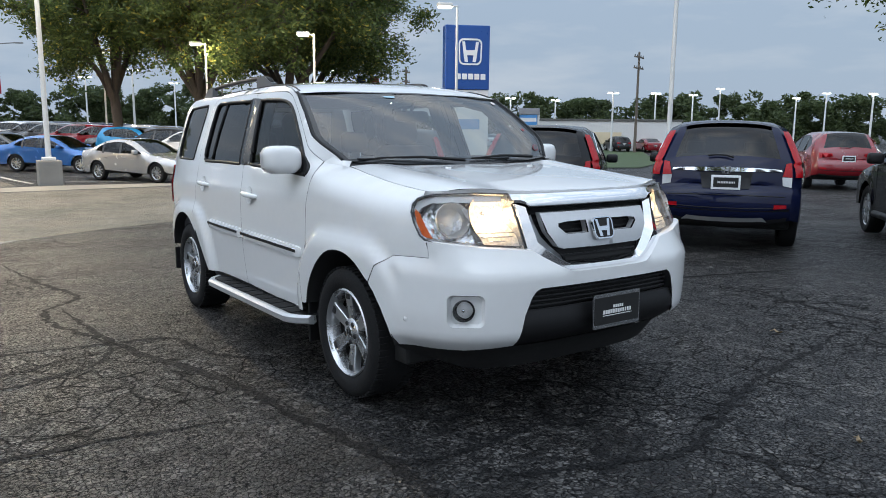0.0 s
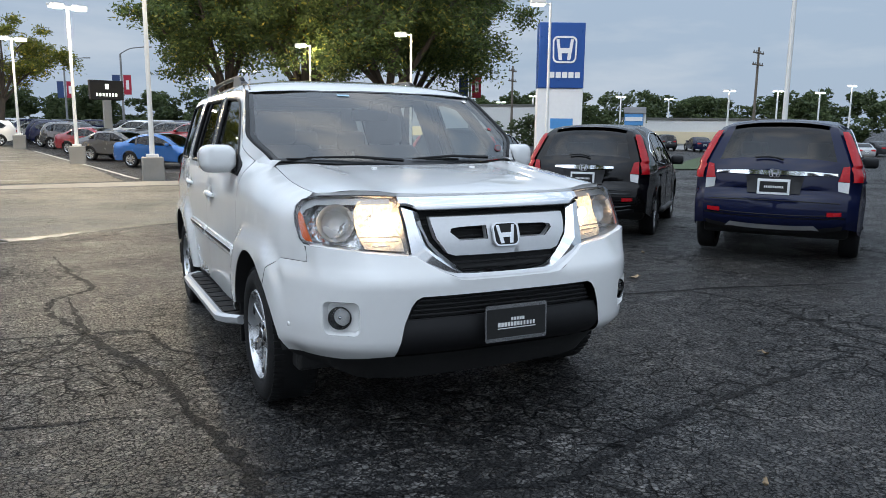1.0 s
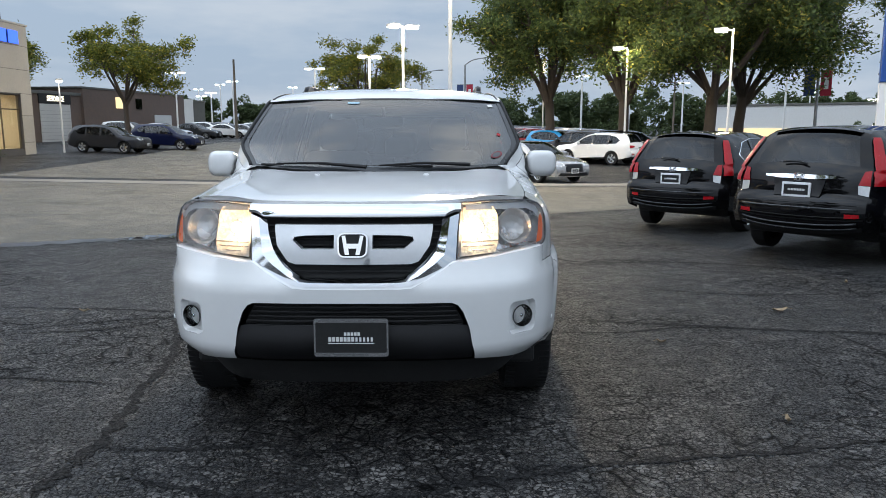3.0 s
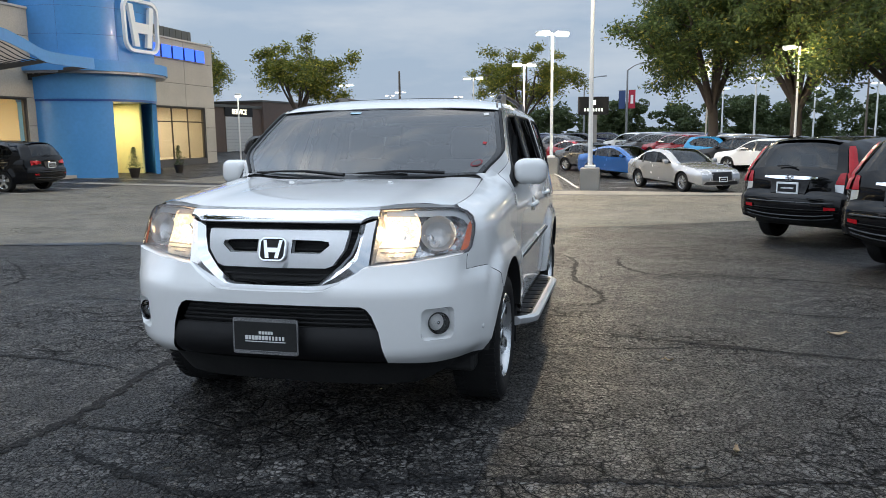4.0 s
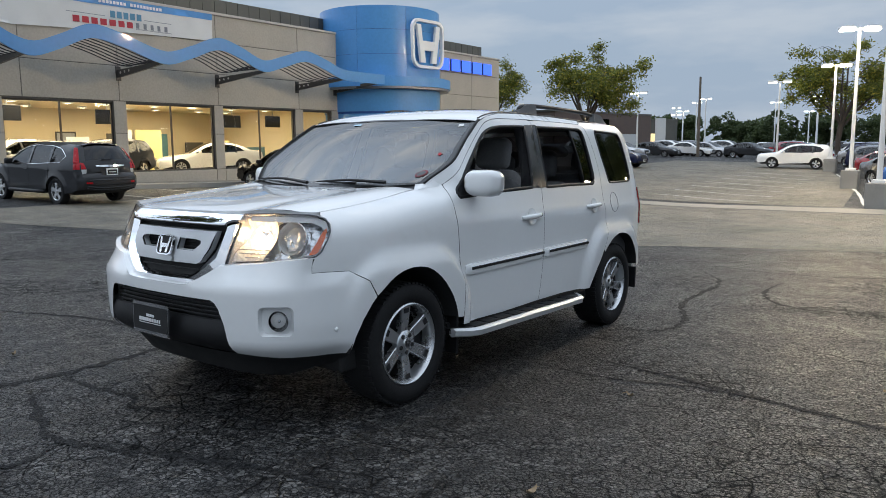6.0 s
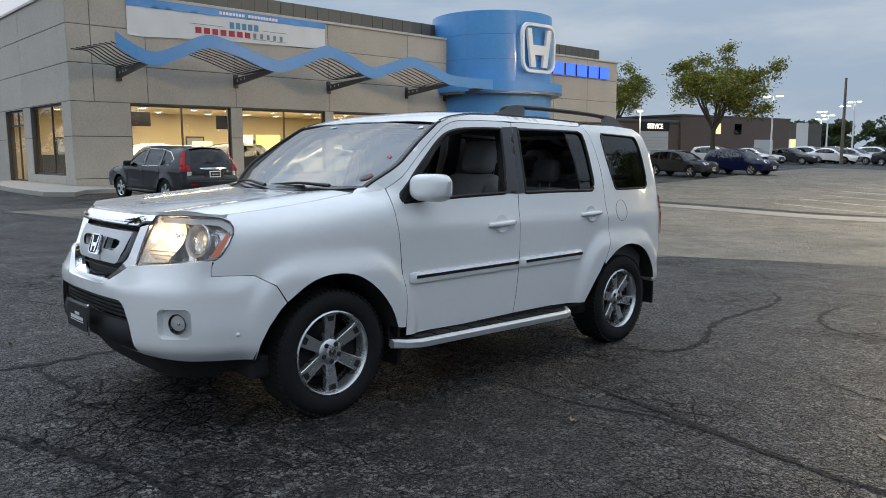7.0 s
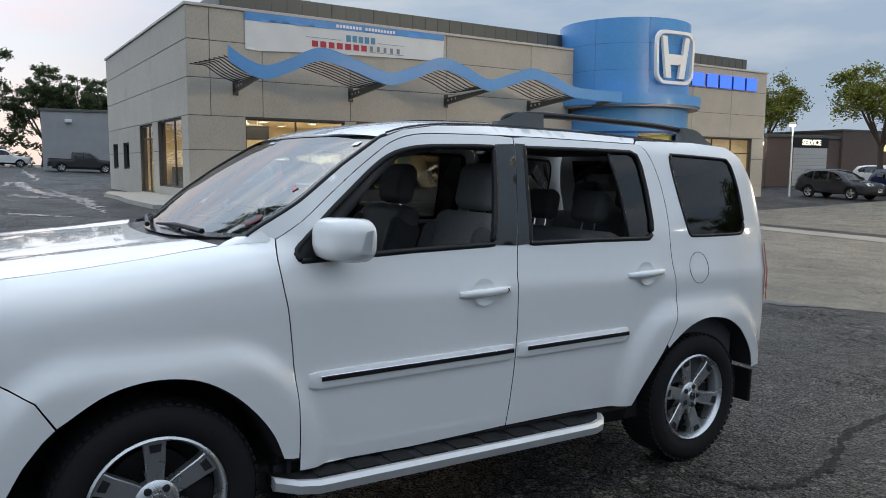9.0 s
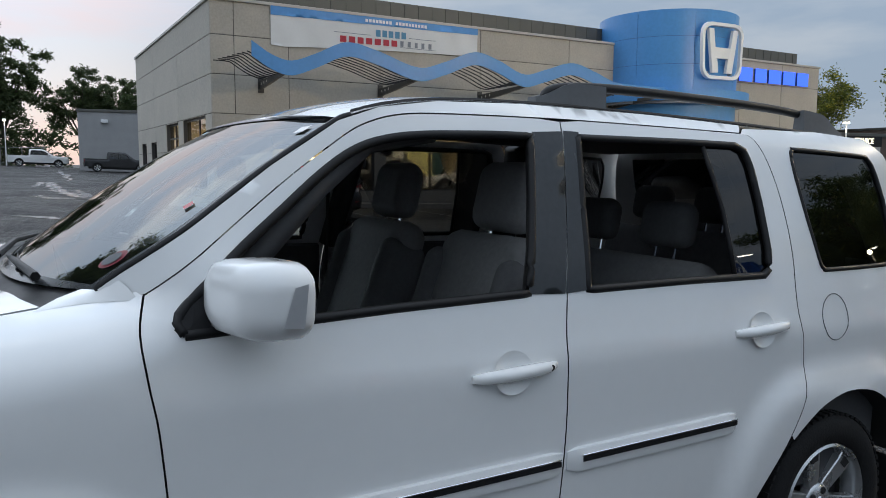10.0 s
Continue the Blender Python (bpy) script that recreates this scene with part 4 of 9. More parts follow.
    loop = [Vector((s * (side_x(p[0], p[1]) - 0.002), p[0], p[1])) for p in WIN_Q]
    part("window_seal", tube(loop + loop[:1], 0.009, 6), M_BLACK_TRIM, suv, smooth=180)
    fixed = [Vector(p) for p in ((2.20, 1.672), (2.35, 1.672), (2.395, 1.655), (2.412, 1.61), (2.424, 1.48), (2.424, 1.32), (2.412, 1.255), (2.385, 1.238), (2.245, 1.237), (2.238, 1.45))]
    bm = panel(fixed, lambda y, z: Vector((s * (side_x(y, z) - 0.010), y, z)), 0.05)
    orient(bm, CHEST)
    part("fixed_pane", bm, M_TINT, rdoor, "dark privacy glass", 180)
    div = [Vector((s * (side_x(y, z) - 0.008), y, z)) for y, z in ((2.245, 1.235), (2.240, 1.35), (2.236, 1.45), (2.215, 1.58), (2.195, 1.672))]
    part("window_divider", tube(div, 0.009, 6), M_BLACK_TRIM, rdoor, smooth=180)
    if s < 0:
        for win, d, mat in ((WIN_F, door, M_SIDE), (WIN_R, rdoor, M_TINT)):
            bm = panel(win, lambda y, z: Vector((s * (side_x(y, z) - 0.012), y, z)), 0.06)
            orient(bm, CHEST)
            part("door_window", bm, mat, d, "closed side window", 180)
    # mirror sail, arm and shell
    sail = [Vector(p) for p in ((0.507, 1.182), (0.502, 1.228), (0.600, 1.325), (0.655, 1.325), (0.645, 1.20))]
    bm = panel(sail, lambda y, z: Vector((s * (side_x(y, z) + 0.004), y, z)), 0.05)
    orient(bm, CHEST)
    part("mirror_sail", bm, M_BLACK_TRIM, door)
    mir = thing("door_mirror", Matrix.Identity(4), "", "")
    for k in list(mir.keys()):
        del mir[k]
    mir.parent = suv
    rings = []
    for yy, w, h, cx, cz in ((0.560, 0.08, 0.070, 1.000, 1.276), (0.565, 0.130, 0.108, 1.000, 1.275), (0.577, 0.168, 0.140, 1.001, 1.273), (0.602, 0.190, 0.158, 1.002, 1.271), (0.640, 0.198, 0.164, 1.003, 1.270), (0.690, 0.196, 0.162, 1.003, 1.270), (0.701, 0.186, 0.152, 1.003, 1.270)):
        rings.append([Vector((s * (cx + 0.012 + u), yy + 0.03 * (u / 0.1), cz + v)) for u, v in rounded(w, h, min(w, h) * 0.36, 7)])
    bm = loft(rings)
    part("mirror_shell", bm, M_WHITE, mir, "white mirror housing", 50)
    bm = prism(rounded(0.17, 0.13, 0.035), 0.004, lambda u, v, d: Vector((s * (1.014 + u), 0.702 + d + 0.03 * (u / 0.1), 1.270 + v)))
    part("mirror_glass", bm, M_CHROME, mir)
    bm = panel([(0.612, 1.225), (0.655, 1.222), (0.662, 1.312), (0.634, 1.305)], lambda y, z: Vector((s * 1.1165, y + 0.050, z)), 0.03)
    part("mirror_lamp", bm, M_SILVER, mir, "clear side repeater lens", 180)
    bm = loft([[Vector((s * xx, 0.565 + yy, zz)) for yy, zz in ((0.0, 1.20 + dz), (0.11, 1.19 + dz), (0.11, 1.24 + dz), (0.01, 1.25 + dz))] for xx, dz in ((0.90, 0.0), (0.95, 0.004), (0.99, 0.012))])
    part("mirror_arm", bm, M_BLACK_TRIM, mir, smooth=50)
    # side moulding in two pieces
    for ya, yb, d in ((0.535, 1.512, door), (1.528, 2.232, rdoor)):
        n = 24
        za = lambda y: 0.736 + (y - 0.53) * 0.0215
        body, strip = [], []
        for k in range(n + 1):
            y = ya + (yb - ya) * k / n
            e = min(1.0, min(y - ya + 0.004, yb - y + 0.004) / 0.02)
            x = side_x(y, za(y))
            prof = [(-0.004, -0.034), (0.014, -0.034), (0.020, -0.010), (0.019, 0.016), (0.013, 0.031), (-0.004, 0.033)]
            body.append([Vector((s * (x + dx * e), y, za(y) + dz * (0.7 + 0.3 * e))) for dx, dz in prof])
            y2 = min(max(y, ya + 0.045), yb - 0.02)
            x2 = side_x(y2, za(y2))
            prof = [(0.017, -0.006), (0.0245, -0.004), (0.0245, 0.010), (0.017, 0.012)]
            strip.append([Vector((s * (x2 + dx), y2 + (k - n / 2) * 1e-5, za(y2) + dz)) for dx, dz in prof])
        part("side_moulding", loft(body), M_WHITE, d, "white side moulding", 40)
        part("moulding_insert", loft(strip), M_BLACK_TRIM, d, "black insert with a chrome edge", 40)
        edge = [Vector((s * (side_x(y, za(y)) + 0.0225), y, za(y) + 0.0145)) for y in [ya + 0.04 + (yb - ya - 0.06) * k / 20 for k in range(21)]]
        part("moulding_chrome", tube(edge, 0.0032, 6), M_CHROME, d, smooth=180)
    # door handles
    for yc, zc, d in ((1.34, 1.029, door), (2.345, 1.066, rdoor)):
        x = side_x(yc, zc)
        cup = [(yc - 0.01 + 0.062 * math.cos(a), zc + 0.058 * math.sin(a)) for a in (2 * math.pi * k / 24 for k in range(24))]
        bm = panel(cup, lambda y, z: Vector((s * (side_x(y, z) + 0.0015 - 0.012 * (1 - ((y - yc + 0.01) / 0.062) ** 2 - ((z - zc) / 0.058) ** 2)), y, z)), 0.015)
        for v in bm.verts:
            v.co.x += s * 0.010
        orient(bm, CHEST)
        part("handle_cup", bm, M_WHITE, d, smooth=180)
        rings = []
        for k in range(13):
            t = k / 12
            y = yc - 0.135 + 0.27 * t
            out = 0.014 + 0.030 * math.sin(math.pi * min(1, max(0, t))) ** 0.55
            h = 0.011 + 0.008 * math.sin(math.pi * t) ** 0.5
            tilt = (y - yc) * 0.05
            rings.append([Vector((s * (x - 0.004 + out * 0.5 + 0.5 * out * math.cos(a)), y, zc + tilt + h * math.sin(a))) for a in (2 * math.pi * j / 10 for j in range(10))])
        h = part("door_handle", loft(rings), M_WHITE, d, "white pull handle", 60)
        if yc < 2 and s > 0:
            bm = lathe([(0.0, 0.004), (0.008, 0.003), (0.009, -0.004)], 12, "x")
            for v in bm.verts:
                v.co = Vector((x + 0.022 + v.co.x, yc + 0.105 + v.co.y, zc + 0.006 + v.co.z))
            part("key_cylinder", bm, M_BLACK_TRIM, h)
    # running board
    rows_t, rows_e = [], []
    for k in range(25):
        t = k / 24
        y = 0.40 + 1.66 * t
        end = min(t, 1 - t)
        xo = 1.085 - 0.10 * max(0, 1 - end / 0.09) ** 2
        xi = 0.885
        zt = 0.385
        rows_t.append([Vector((s * xx, y, zz)) for xx, zz in ((xi, zt), (xo - 0.035, zt), (xo - 0.035, zt - 0.03), (xi, zt - 0.04))])
        rows_e.append([Vector((s * xx, y, zz)) for xx, zz in ((xo - 0.045, zt + 0.002), (xo - 0.02, zt + 0.006), (xo, zt - 0.008), (xo - 0.004, zt - 0.040), (xo - 0.03, zt - 0.050), (xo - 0.05, zt - 0.035))])
    board = part("running_board", loft(rows_t), M_BLACK_TRIM, suv, "black step board", 30)
    part("step_edge", loft(rows_e), M_SILVER, board, "satin silver step edge", 40)
    for k in range(9):
        y = 0.55 + k * 0.155
        part("tread_pad", box(min(s * 0.93, s * 1.03), max(s * 0.93, s * 1.03), y, y + 0.11, 0.385, 0.390, 0.002), M_RUBBER, board)
    # sill below the doors
    sill = [[Vector((s * xx, y, zz)) for xx, zz in ((0.90, 0.41), (0.915, 0.37), (0.88, 0.30), (0.70, 0.27), (0.70, 0.41))] for y in (0.42, 1.0, 1.6, 2.30)]
    part("sill", loft(sill), M_BLACK_TRIM, suv, smooth=30)
    # wheel housings and mud guards
    for wy, nm in ((0.0, ARCH_F), (BASE, ARCH_R)):
        outer = [Vector((s * (side_x(p[0], p[1]) - 0.004), p[0], p[1])) for p in nm]
        lipr = [Vector((s * (side_x(p[0], p[1]) - 0.05), wy + (p[0] - wy) * 0.975, HUB_Z + (p[1] - HUB_Z) * 0.975)) for p in nm]
        inner = [Vector((s * 0.58, wy + (p[0] - wy) * 0.98, HUB_Z + (p[1] - HUB_Z) * 0.98)) for p in nm]
        bm = loft([outer, lipr, inner], closed=False)
        part("wheel_housing", bm, M_UNDER, suv, "black wheel arch liner", 180)
        y0 = wy + 0.455 if wy < 1 else wy + 0.475
        part("mud_guard", box(min(s * 0.72, s * 0.955), max(s * 0.72, s * 0.955), y0, y0 + 0.02, 0.22 if wy < 1 else 0.28, 0.47, 0.006), M_BLACK_TRIM, suv)
    # roof rails
    pts = [(0.655, 1.62, 1.772), (0.655, 1.66, 1.812), (0.655, 1.85, 1.832), (0.65, 2.3, 1.836), (0.645, 2.75, 1.830), (0.64, 3.02, 1.806), (0.635, 3.10, 1.765)]
    rail = part("roof_rail", tube(spline([(s * x, y, z) for x, y, z in pts], 5), 0.016, 8), M_BLACK_TRIM, suv, "black roof rail", 180)
    for ya, yb in ((1.58, 1.86), (2.88, 3.13)):
        rg = []
        for k in range(9):
            t = k / 8
            h = 0.012 + 0.052 * smoothstep(0.0, 0.55, t if ya < 2 else 1 - t)
            y = ya + (yb - ya) * t
            zb = 1.772 if y < 2.9 else 1.772 - (y - 2.9) * 0.10
            rg.append([Vector((s * (0.655 + dx), y, zz)) for dx, zz in ((-0.026, zb - 0.02), (0.026, zb - 0.02), (0.020, zb + h), (-0.018, zb + h))])
        part("rail_foot", loft(rg), M_GREY_TRIM, rail, "dark grey rail foot", 50)

# roof
def roof_z(x, y):
    c = curve_table([(0.86, 1.690), (1.0, 1.738), (1.2, 1.775), (1.5, 1.797), (1.9, 1.805), (2.5, 1.800), (3.0, 1.778), (3.26, 1.742)], y)
    e = curve_table([(0.88, 1.660), (1.02, 1.705), (1.2, 1.735), (1.5, 1.752), (2.0, 1.757), (2.5, 1.75), (3.2, 1.735)], y)
    w = roof_w(y)
    return c + (e - c) * min(1, abs(x) / w) ** 3.2


def roof_w(y):
    z = curve_table([(0.88, 1.660), (1.02, 1.705), (1.2, 1.735), (1.5, 1.752), (2.0, 1.757), (2.5, 1.75), (3.2, 1.735)], y)
    return side_x(y, z)


rr = [(0.0, 0.862), (0.35, 0.868), (0.60, 0.884)] + [(roof_w(y) - 0.004, y) for y in (0.905, 0.96, 1.05, 1.2, 1.4, 1.7, 2.1, 2.5, 2.9, 3.15)] + [(0.5, 3.24), (0.0, 3.27)]
bm = panel(rr + [(-x, y) for x, y in rr[::-1][1:-1]], lambda x, y: Vector((x, y, roof_z(x, y))), 0.05)
orient(bm, (0, 1.5, 0))
part("roof", bm, M_WHITE, suv, "white roof panel", 40)
for s in (1, -1):
    ditch = [Vector((s * (roof_w(y) - 0.03), y, roof_z(roof_w(y) - 0.03, y) + 0.001)) for y in (0.95, 1.05, 1.2, 1.4, 1.7, 2.1, 2.5, 2.9)]
    part("roof_ditch_moulding", tube(spline(ditch, 4), 0.006, 5), M_BLACK_TRIM, suv)
sun_roof = [(x, y) for x, y in rounded(0.80, 0.46, 0.06, 4, 0.0, 1.55)]
bm = panel(sun_roof, lambda x, y: Vector((x, y, roof_z(x, y) + 0.003)), 0.06)
orient(bm, (0, 1.5, 0))
part("sunroof", bm, M_PILLAR, suv, "dark glass sunroof panel", 180)

# windscreen
def ws(u, v):
    """u from -1 to 1 across, v from 0 at the base to 1 at the roof."""
    e = ws_edge(1, v)
    yc = 0.175 + 0.687 * v - 0.011 * math.sin(math.pi * v)
    zc = 1.232 + 0.460 * v + 0.018 * math.sin(math.pi * v)
    return Vector((u * e.x, yc + (e.y - yc) * abs(u) ** 2.2, zc + (e.z - zc) * u * u))


head_a, head_b, head_c = [], [], []
for k in range(33):
    x = -0.772 + 1.544 * k / 32
    yf = curve_table([(0.0, 0.866), (0.35, 0.872), (0.60, 0.888), (0.74, 0.912), (0.775, 0.93)], abs(x))
    head_a.append(Vector((x, yf + 0.012, roof_z(x, yf + 0.012) - 0.002)))
    head_b.append((head_a[-1] + ws(x / 0.775, 0.99)) / 2 + Vector((0, -0.004, 0.004)))
    head_c.append(ws(x / 0.775, 0.985) + Vector((0, -0.001, 0.001)))
part("roof_header", orient(loft([head_a, head_b, head_c], closed=False), (0, 1.5, 0.9)), M_WHITE, suv, "white roof edge above the windscreen", 180)
bm = loft([[ws(k / 24 - 1, v / 24) for k in range(49)] for v in range(25)], closed=False)
orient(bm, (0, 1.5, 0.9))
screen = part("windscreen", bm, M_SCREEN, suv, "raked windscreen, tinted along the top", 180)
screen.visible_shadow = False
band = panel([(-0.985, 0.86), (0.985, 0.86), (0.99, 0.995), (-0.99, 0.995)], lambda u, v: ws(u, v) + Vector((0, 0.004, -0.004)), 0.08)
part("tint_band", orient(band, (0, 1.5, 0.9)), M_TINT, screen, "tinted band along the windscreen's top", 180)
frit = [(-1.0, 0.0), (1.0, 0.0), (1.0, 1.0), (-1.0, 1.0)]
frit_in = [(-0.945, 0.045), (0.945, 0.045), (0.955, 0.975), (-0.955, 0.975)]
bm = panel(frit, lambda u, v: ws(u, v) + Vector((0, -0.002, 0.002)), 0.06, [frit_in])
part("screen_border", orient(bm, (0, 1.5, 0.9)), M_PILLAR, screen, "black ceramic border", 180)
bm = panel([(-0.30, 0.895), (-0.20, 0.895), (-0.20, 0.925), (-0.30, 0.925)], lambda u, v: ws(u, v) + Vector((0, -0.003, 0.003)), 0.05)
part("toll_tag", orient(bm, (0, 1.5, 0.9)), surface("pale_blue", (0.35, 0.55, 0.66), 0.4), screen, "pale blue sticker")
bm = panel([(u * 0.038 + 0.885, v * 0.048 + 0.21) for u, v in ((math.cos(a), math.sin(a)) for a in (2 * math.pi * k / 20 for k in range(20)))], lambda u, v: ws(u, v) + Vector((0, -0.003, 0.003)), 0.02)
stk = part("round_sticker", orient(bm, (0, 1.5, 0.9)), surface("maroon", (0.22, 0.03, 0.04), 0.4), screen, "round dark red sticker")
bm = panel([(u * 0.028 + 0.885, v * 0.034 + 0.21) for u, v in ((math.cos(a), math.sin(a)) for a in (2 * math.pi * k / 16 for k in range(16)))], lambda u, v: ws(u, v) + Vector((0, -0.005, 0.005)), 0.02)
part("sticker_centre", orient(bm, (0, 1.5, 0.9)), M_GREY_TRIM, stk)
# white patch on the glass in place of a small reflection
bm = panel([(0.87, 0.76), (0.91, 0.76), (0.905, 0.80), (0.865, 0.80)], lambda u, v: ws(u, v) + Vector((0, -0.003, 0.003)), 0.03)
part("paper_tag", orient(bm, (0, 1.5, 0.9)), M_WHITE_PLASTIC, screen, "small white patch painted for a reflection in the windscreen")
# red patch likewise, for a fainter reflection
bm = panel([(0.85, 0.435), (0.875, 0.425), (0.885, 0.45), (0.86, 0.46)], lambda u, v: ws(u, v) + Vector((0, -0.003, 0.003)), 0.03)
part("red_tag", orient(bm, (0, 1.5, 0.9)), M_RED_LENS, screen, "small red patch painted for a faint reflection in the windscreen")
for s in (1, -1):
    rows_c = []
    for k in range(7):
        y = 0.235 + 0.20 * k / 6
        w = Vector((s * (side_x(y, hood_edge(y)[1] - 0.004) + 0.0005), y, hood_edge(y)[1] - 0.004))
        i = ws(s * (0.93 + 0.07 * min(1, k / 4)), 0.0 if k < 4 else 0.07 * (k - 4)) + Vector((s * 0.004, -0.004, 0.003))
        rows_c.append([w, w.lerp(i, 0.5) + Vector((0, 0, 0.004)), i])
    part("cowl_corner", orient(loft(rows_c, closed=False), (0, 0.5, 0.8)), M_WHITE, suv, "white corner panel at the windscreen's foot", 180)
# cowl and wipers
cw_f, cw_b = [], []
for k in range(31):
    u = 2 * k / 30 - 1
    x = u * 0.775
    yf = curve_table([(0.0, 0.095), (0.2, 0.103), (0.45, 0.135), (0.70, 0.200), (0.775, 0.245)], abs(x))
    cw_f.append(Vector((x, yf, hood_z(x * 0.97, yf) - 0.018)))
    cw_b.append(ws(u, 0.0) + Vector((0, 0.01, -0.004)))
cw_m = [(a + b) / 2 + Vector((0, 0, -0.012)) for a, b in zip(cw_f, cw_b)]
part("cowl", orient(loft([cw_f, cw_m, cw_b], closed=False), (0, 0, 0)), M_BLACK_TRIM, suv, "black plastic cowl below the windscreen", 60)
for x0, x1 in ((0.56, 0.02), (-0.05, -0.60)):
    a = ws(x0 / 0.785, 0.03) + Vector((0, -0.03, 0.012))
    b = ws(x1 / 0.785, 0.045) + Vector((0, -0.012, 0.012))
    m = (a + b) / 2 + Vector((0, -0.012, 0.012))
    w = part("wiper", tube([a, m, b], [0.012, 0.009, 0.005], 6), M_BLACK_TRIM, suv, "black wiper arm", 60)
    part("wiper_blade", tube([a * 0.25 + b * 0.75 + Vector((0.18, 0.01, -0.006)), b + Vector((-0.10, 0.03, -0.006))], 0.007, 6), M_BLACK_TRIM, w)

# tail, tail gate glass, floor and the parts that close the body
tg = [(-0.80, 0.50), (0.80, 0.50), (0.86, 0.80), (0.86, 1.20), (0.80, 1.45), (0.68, 1.735), (-0.68, 1.735), (-0.80, 1.45), (-0.86, 1.20), (-0.86, 0.80)]
bm = panel(tg, lambda x, z: Vector((x, 3.46 - 0.05 * (x / 0.86) ** 2 - 0.22 * smoothstep(1.15, 1.75, z), z)), 0.1, [[(-0.66, 1.24), (0.66, 1.24), (0.58, 1.66), (-0.58, 1.66)]])
part("tail_gate", orient(bm, CHEST), M_WHITE, suv, "white tail gate", 40)
bm = panel([(-0.67, 1.235), (0.67, 1.235), (0.59, 1.665), (-0.59, 1.665)], lambda x, z: Vector((x, 3.452 - 0.05 * (x / 0.86) ** 2 - 0.22 * smoothstep(1.15, 1.75, z), z)), 0.1)
part("rear_window", orient(bm, CHEST), M_TINT, suv, "dark privacy glass", 180)
bm = panel([(-0.84, 0.44), (0.84, 0.44), (0.83, 0.82), (-0.83, 0.82)], lambda x, z: Vector((x, 3.50 - 0.075 * (abs(x) / 0.84) ** 3, z)), 0.08)
part("rear_bumper", orient(bm, CHEST), M_WHITE, suv, "white rear bumper", 40)
part("floor_pan", box(-0.86, 0.86, -0.45, 3.3, 0.28, 0.40, 0.02), M_UNDER, suv)
part("engine_bay", box(-0.56, 0.56, -0.62, 0.45, 0.30, 0.98, 0.05), M_UNDER, suv)
part("firewall", box(-0.88, 0.88, 0.44, 0.50, 0.35, 1.10, 0.01), M_UNDER, suv)
for s in (1, -1):
    part("axle_arm", tube([(s * 0.3, 0.02, 0.33), (s * 0.78, 0.0, 0.33)], 0.035, 8), M_UNDER, suv)
    part("axle_arm", tube([(s * 0.2, BASE, 0.34), (s * 0.78, BASE, 0.34)], 0.04, 8), M_UNDER, suv)

# plate
pl = part("number_plate", prism(rounded(0.322, 0.168, 0.012), 0.010, lambda u, v, d: Vector((u, -1.004 - d, 0.556 + v))), M_CHROME, suv, "dealer plate in a chrome frame")
part("plate_face", prism(rounded(0.306, 0.132, 0.004), 0.002, lambda u, v, d: Vector((u, -1.0145 - d, 0.556 + v))), M_UNDER, pl, "black plate face")
M_BAR_WHITE = surface("lettering_white", (0.75, 0.75, 0.74), 0.5, var=0.05)
bm = bmesh.new()
for k, (u, w, v, h) in enumerate([(-0.098 + 0.0165 * i, 0.0125, 0.540, 0.019) for i in range(7)] + [(0.019 + 0.0165 * i, 0.009, 0.540, 0.018) for i in range(5)] + [(-0.030 + 0.0145 * i, 0.0105, 0.566, 0.014) for i in range(5)]):
    box(u, u + w, -1.0185, -1.0165, v, v + h, 0, bm)
box(-0.10, 0.10, -1.0185, -1.0165, 0.530, 0.5335, 0, bm)
part("plate_lettering", bm, M_BAR_WHITE, pl, "two rows of plain white bars")
bm = bmesh.new()
for k in range(16):
    u = -0.075 + k * 0.0095
    box(u, u + 0.0065, -1.0170, -1.0140, 0.4805, 0.4870, 0, bm)
part("frame_lettering", bm, M_GREY_TRIM, pl, "a row of small grey bars")

# wheels
def wheel_mesh():
    r = 0.35
    tyre = lathe([(0.235, 0.105), (0.245, 0.118), (0.285, 0.128), (0.320, 0.122), (0.338, 0.108), (0.346, 0.085), (0.350, 0.04), (0.350, -0.04), (0.346, -0.09), (0.325, -0.122), (0.28, -0.125), (0.24, -0.11), (0.235, -0.09)], 56, "x")
    return tyre


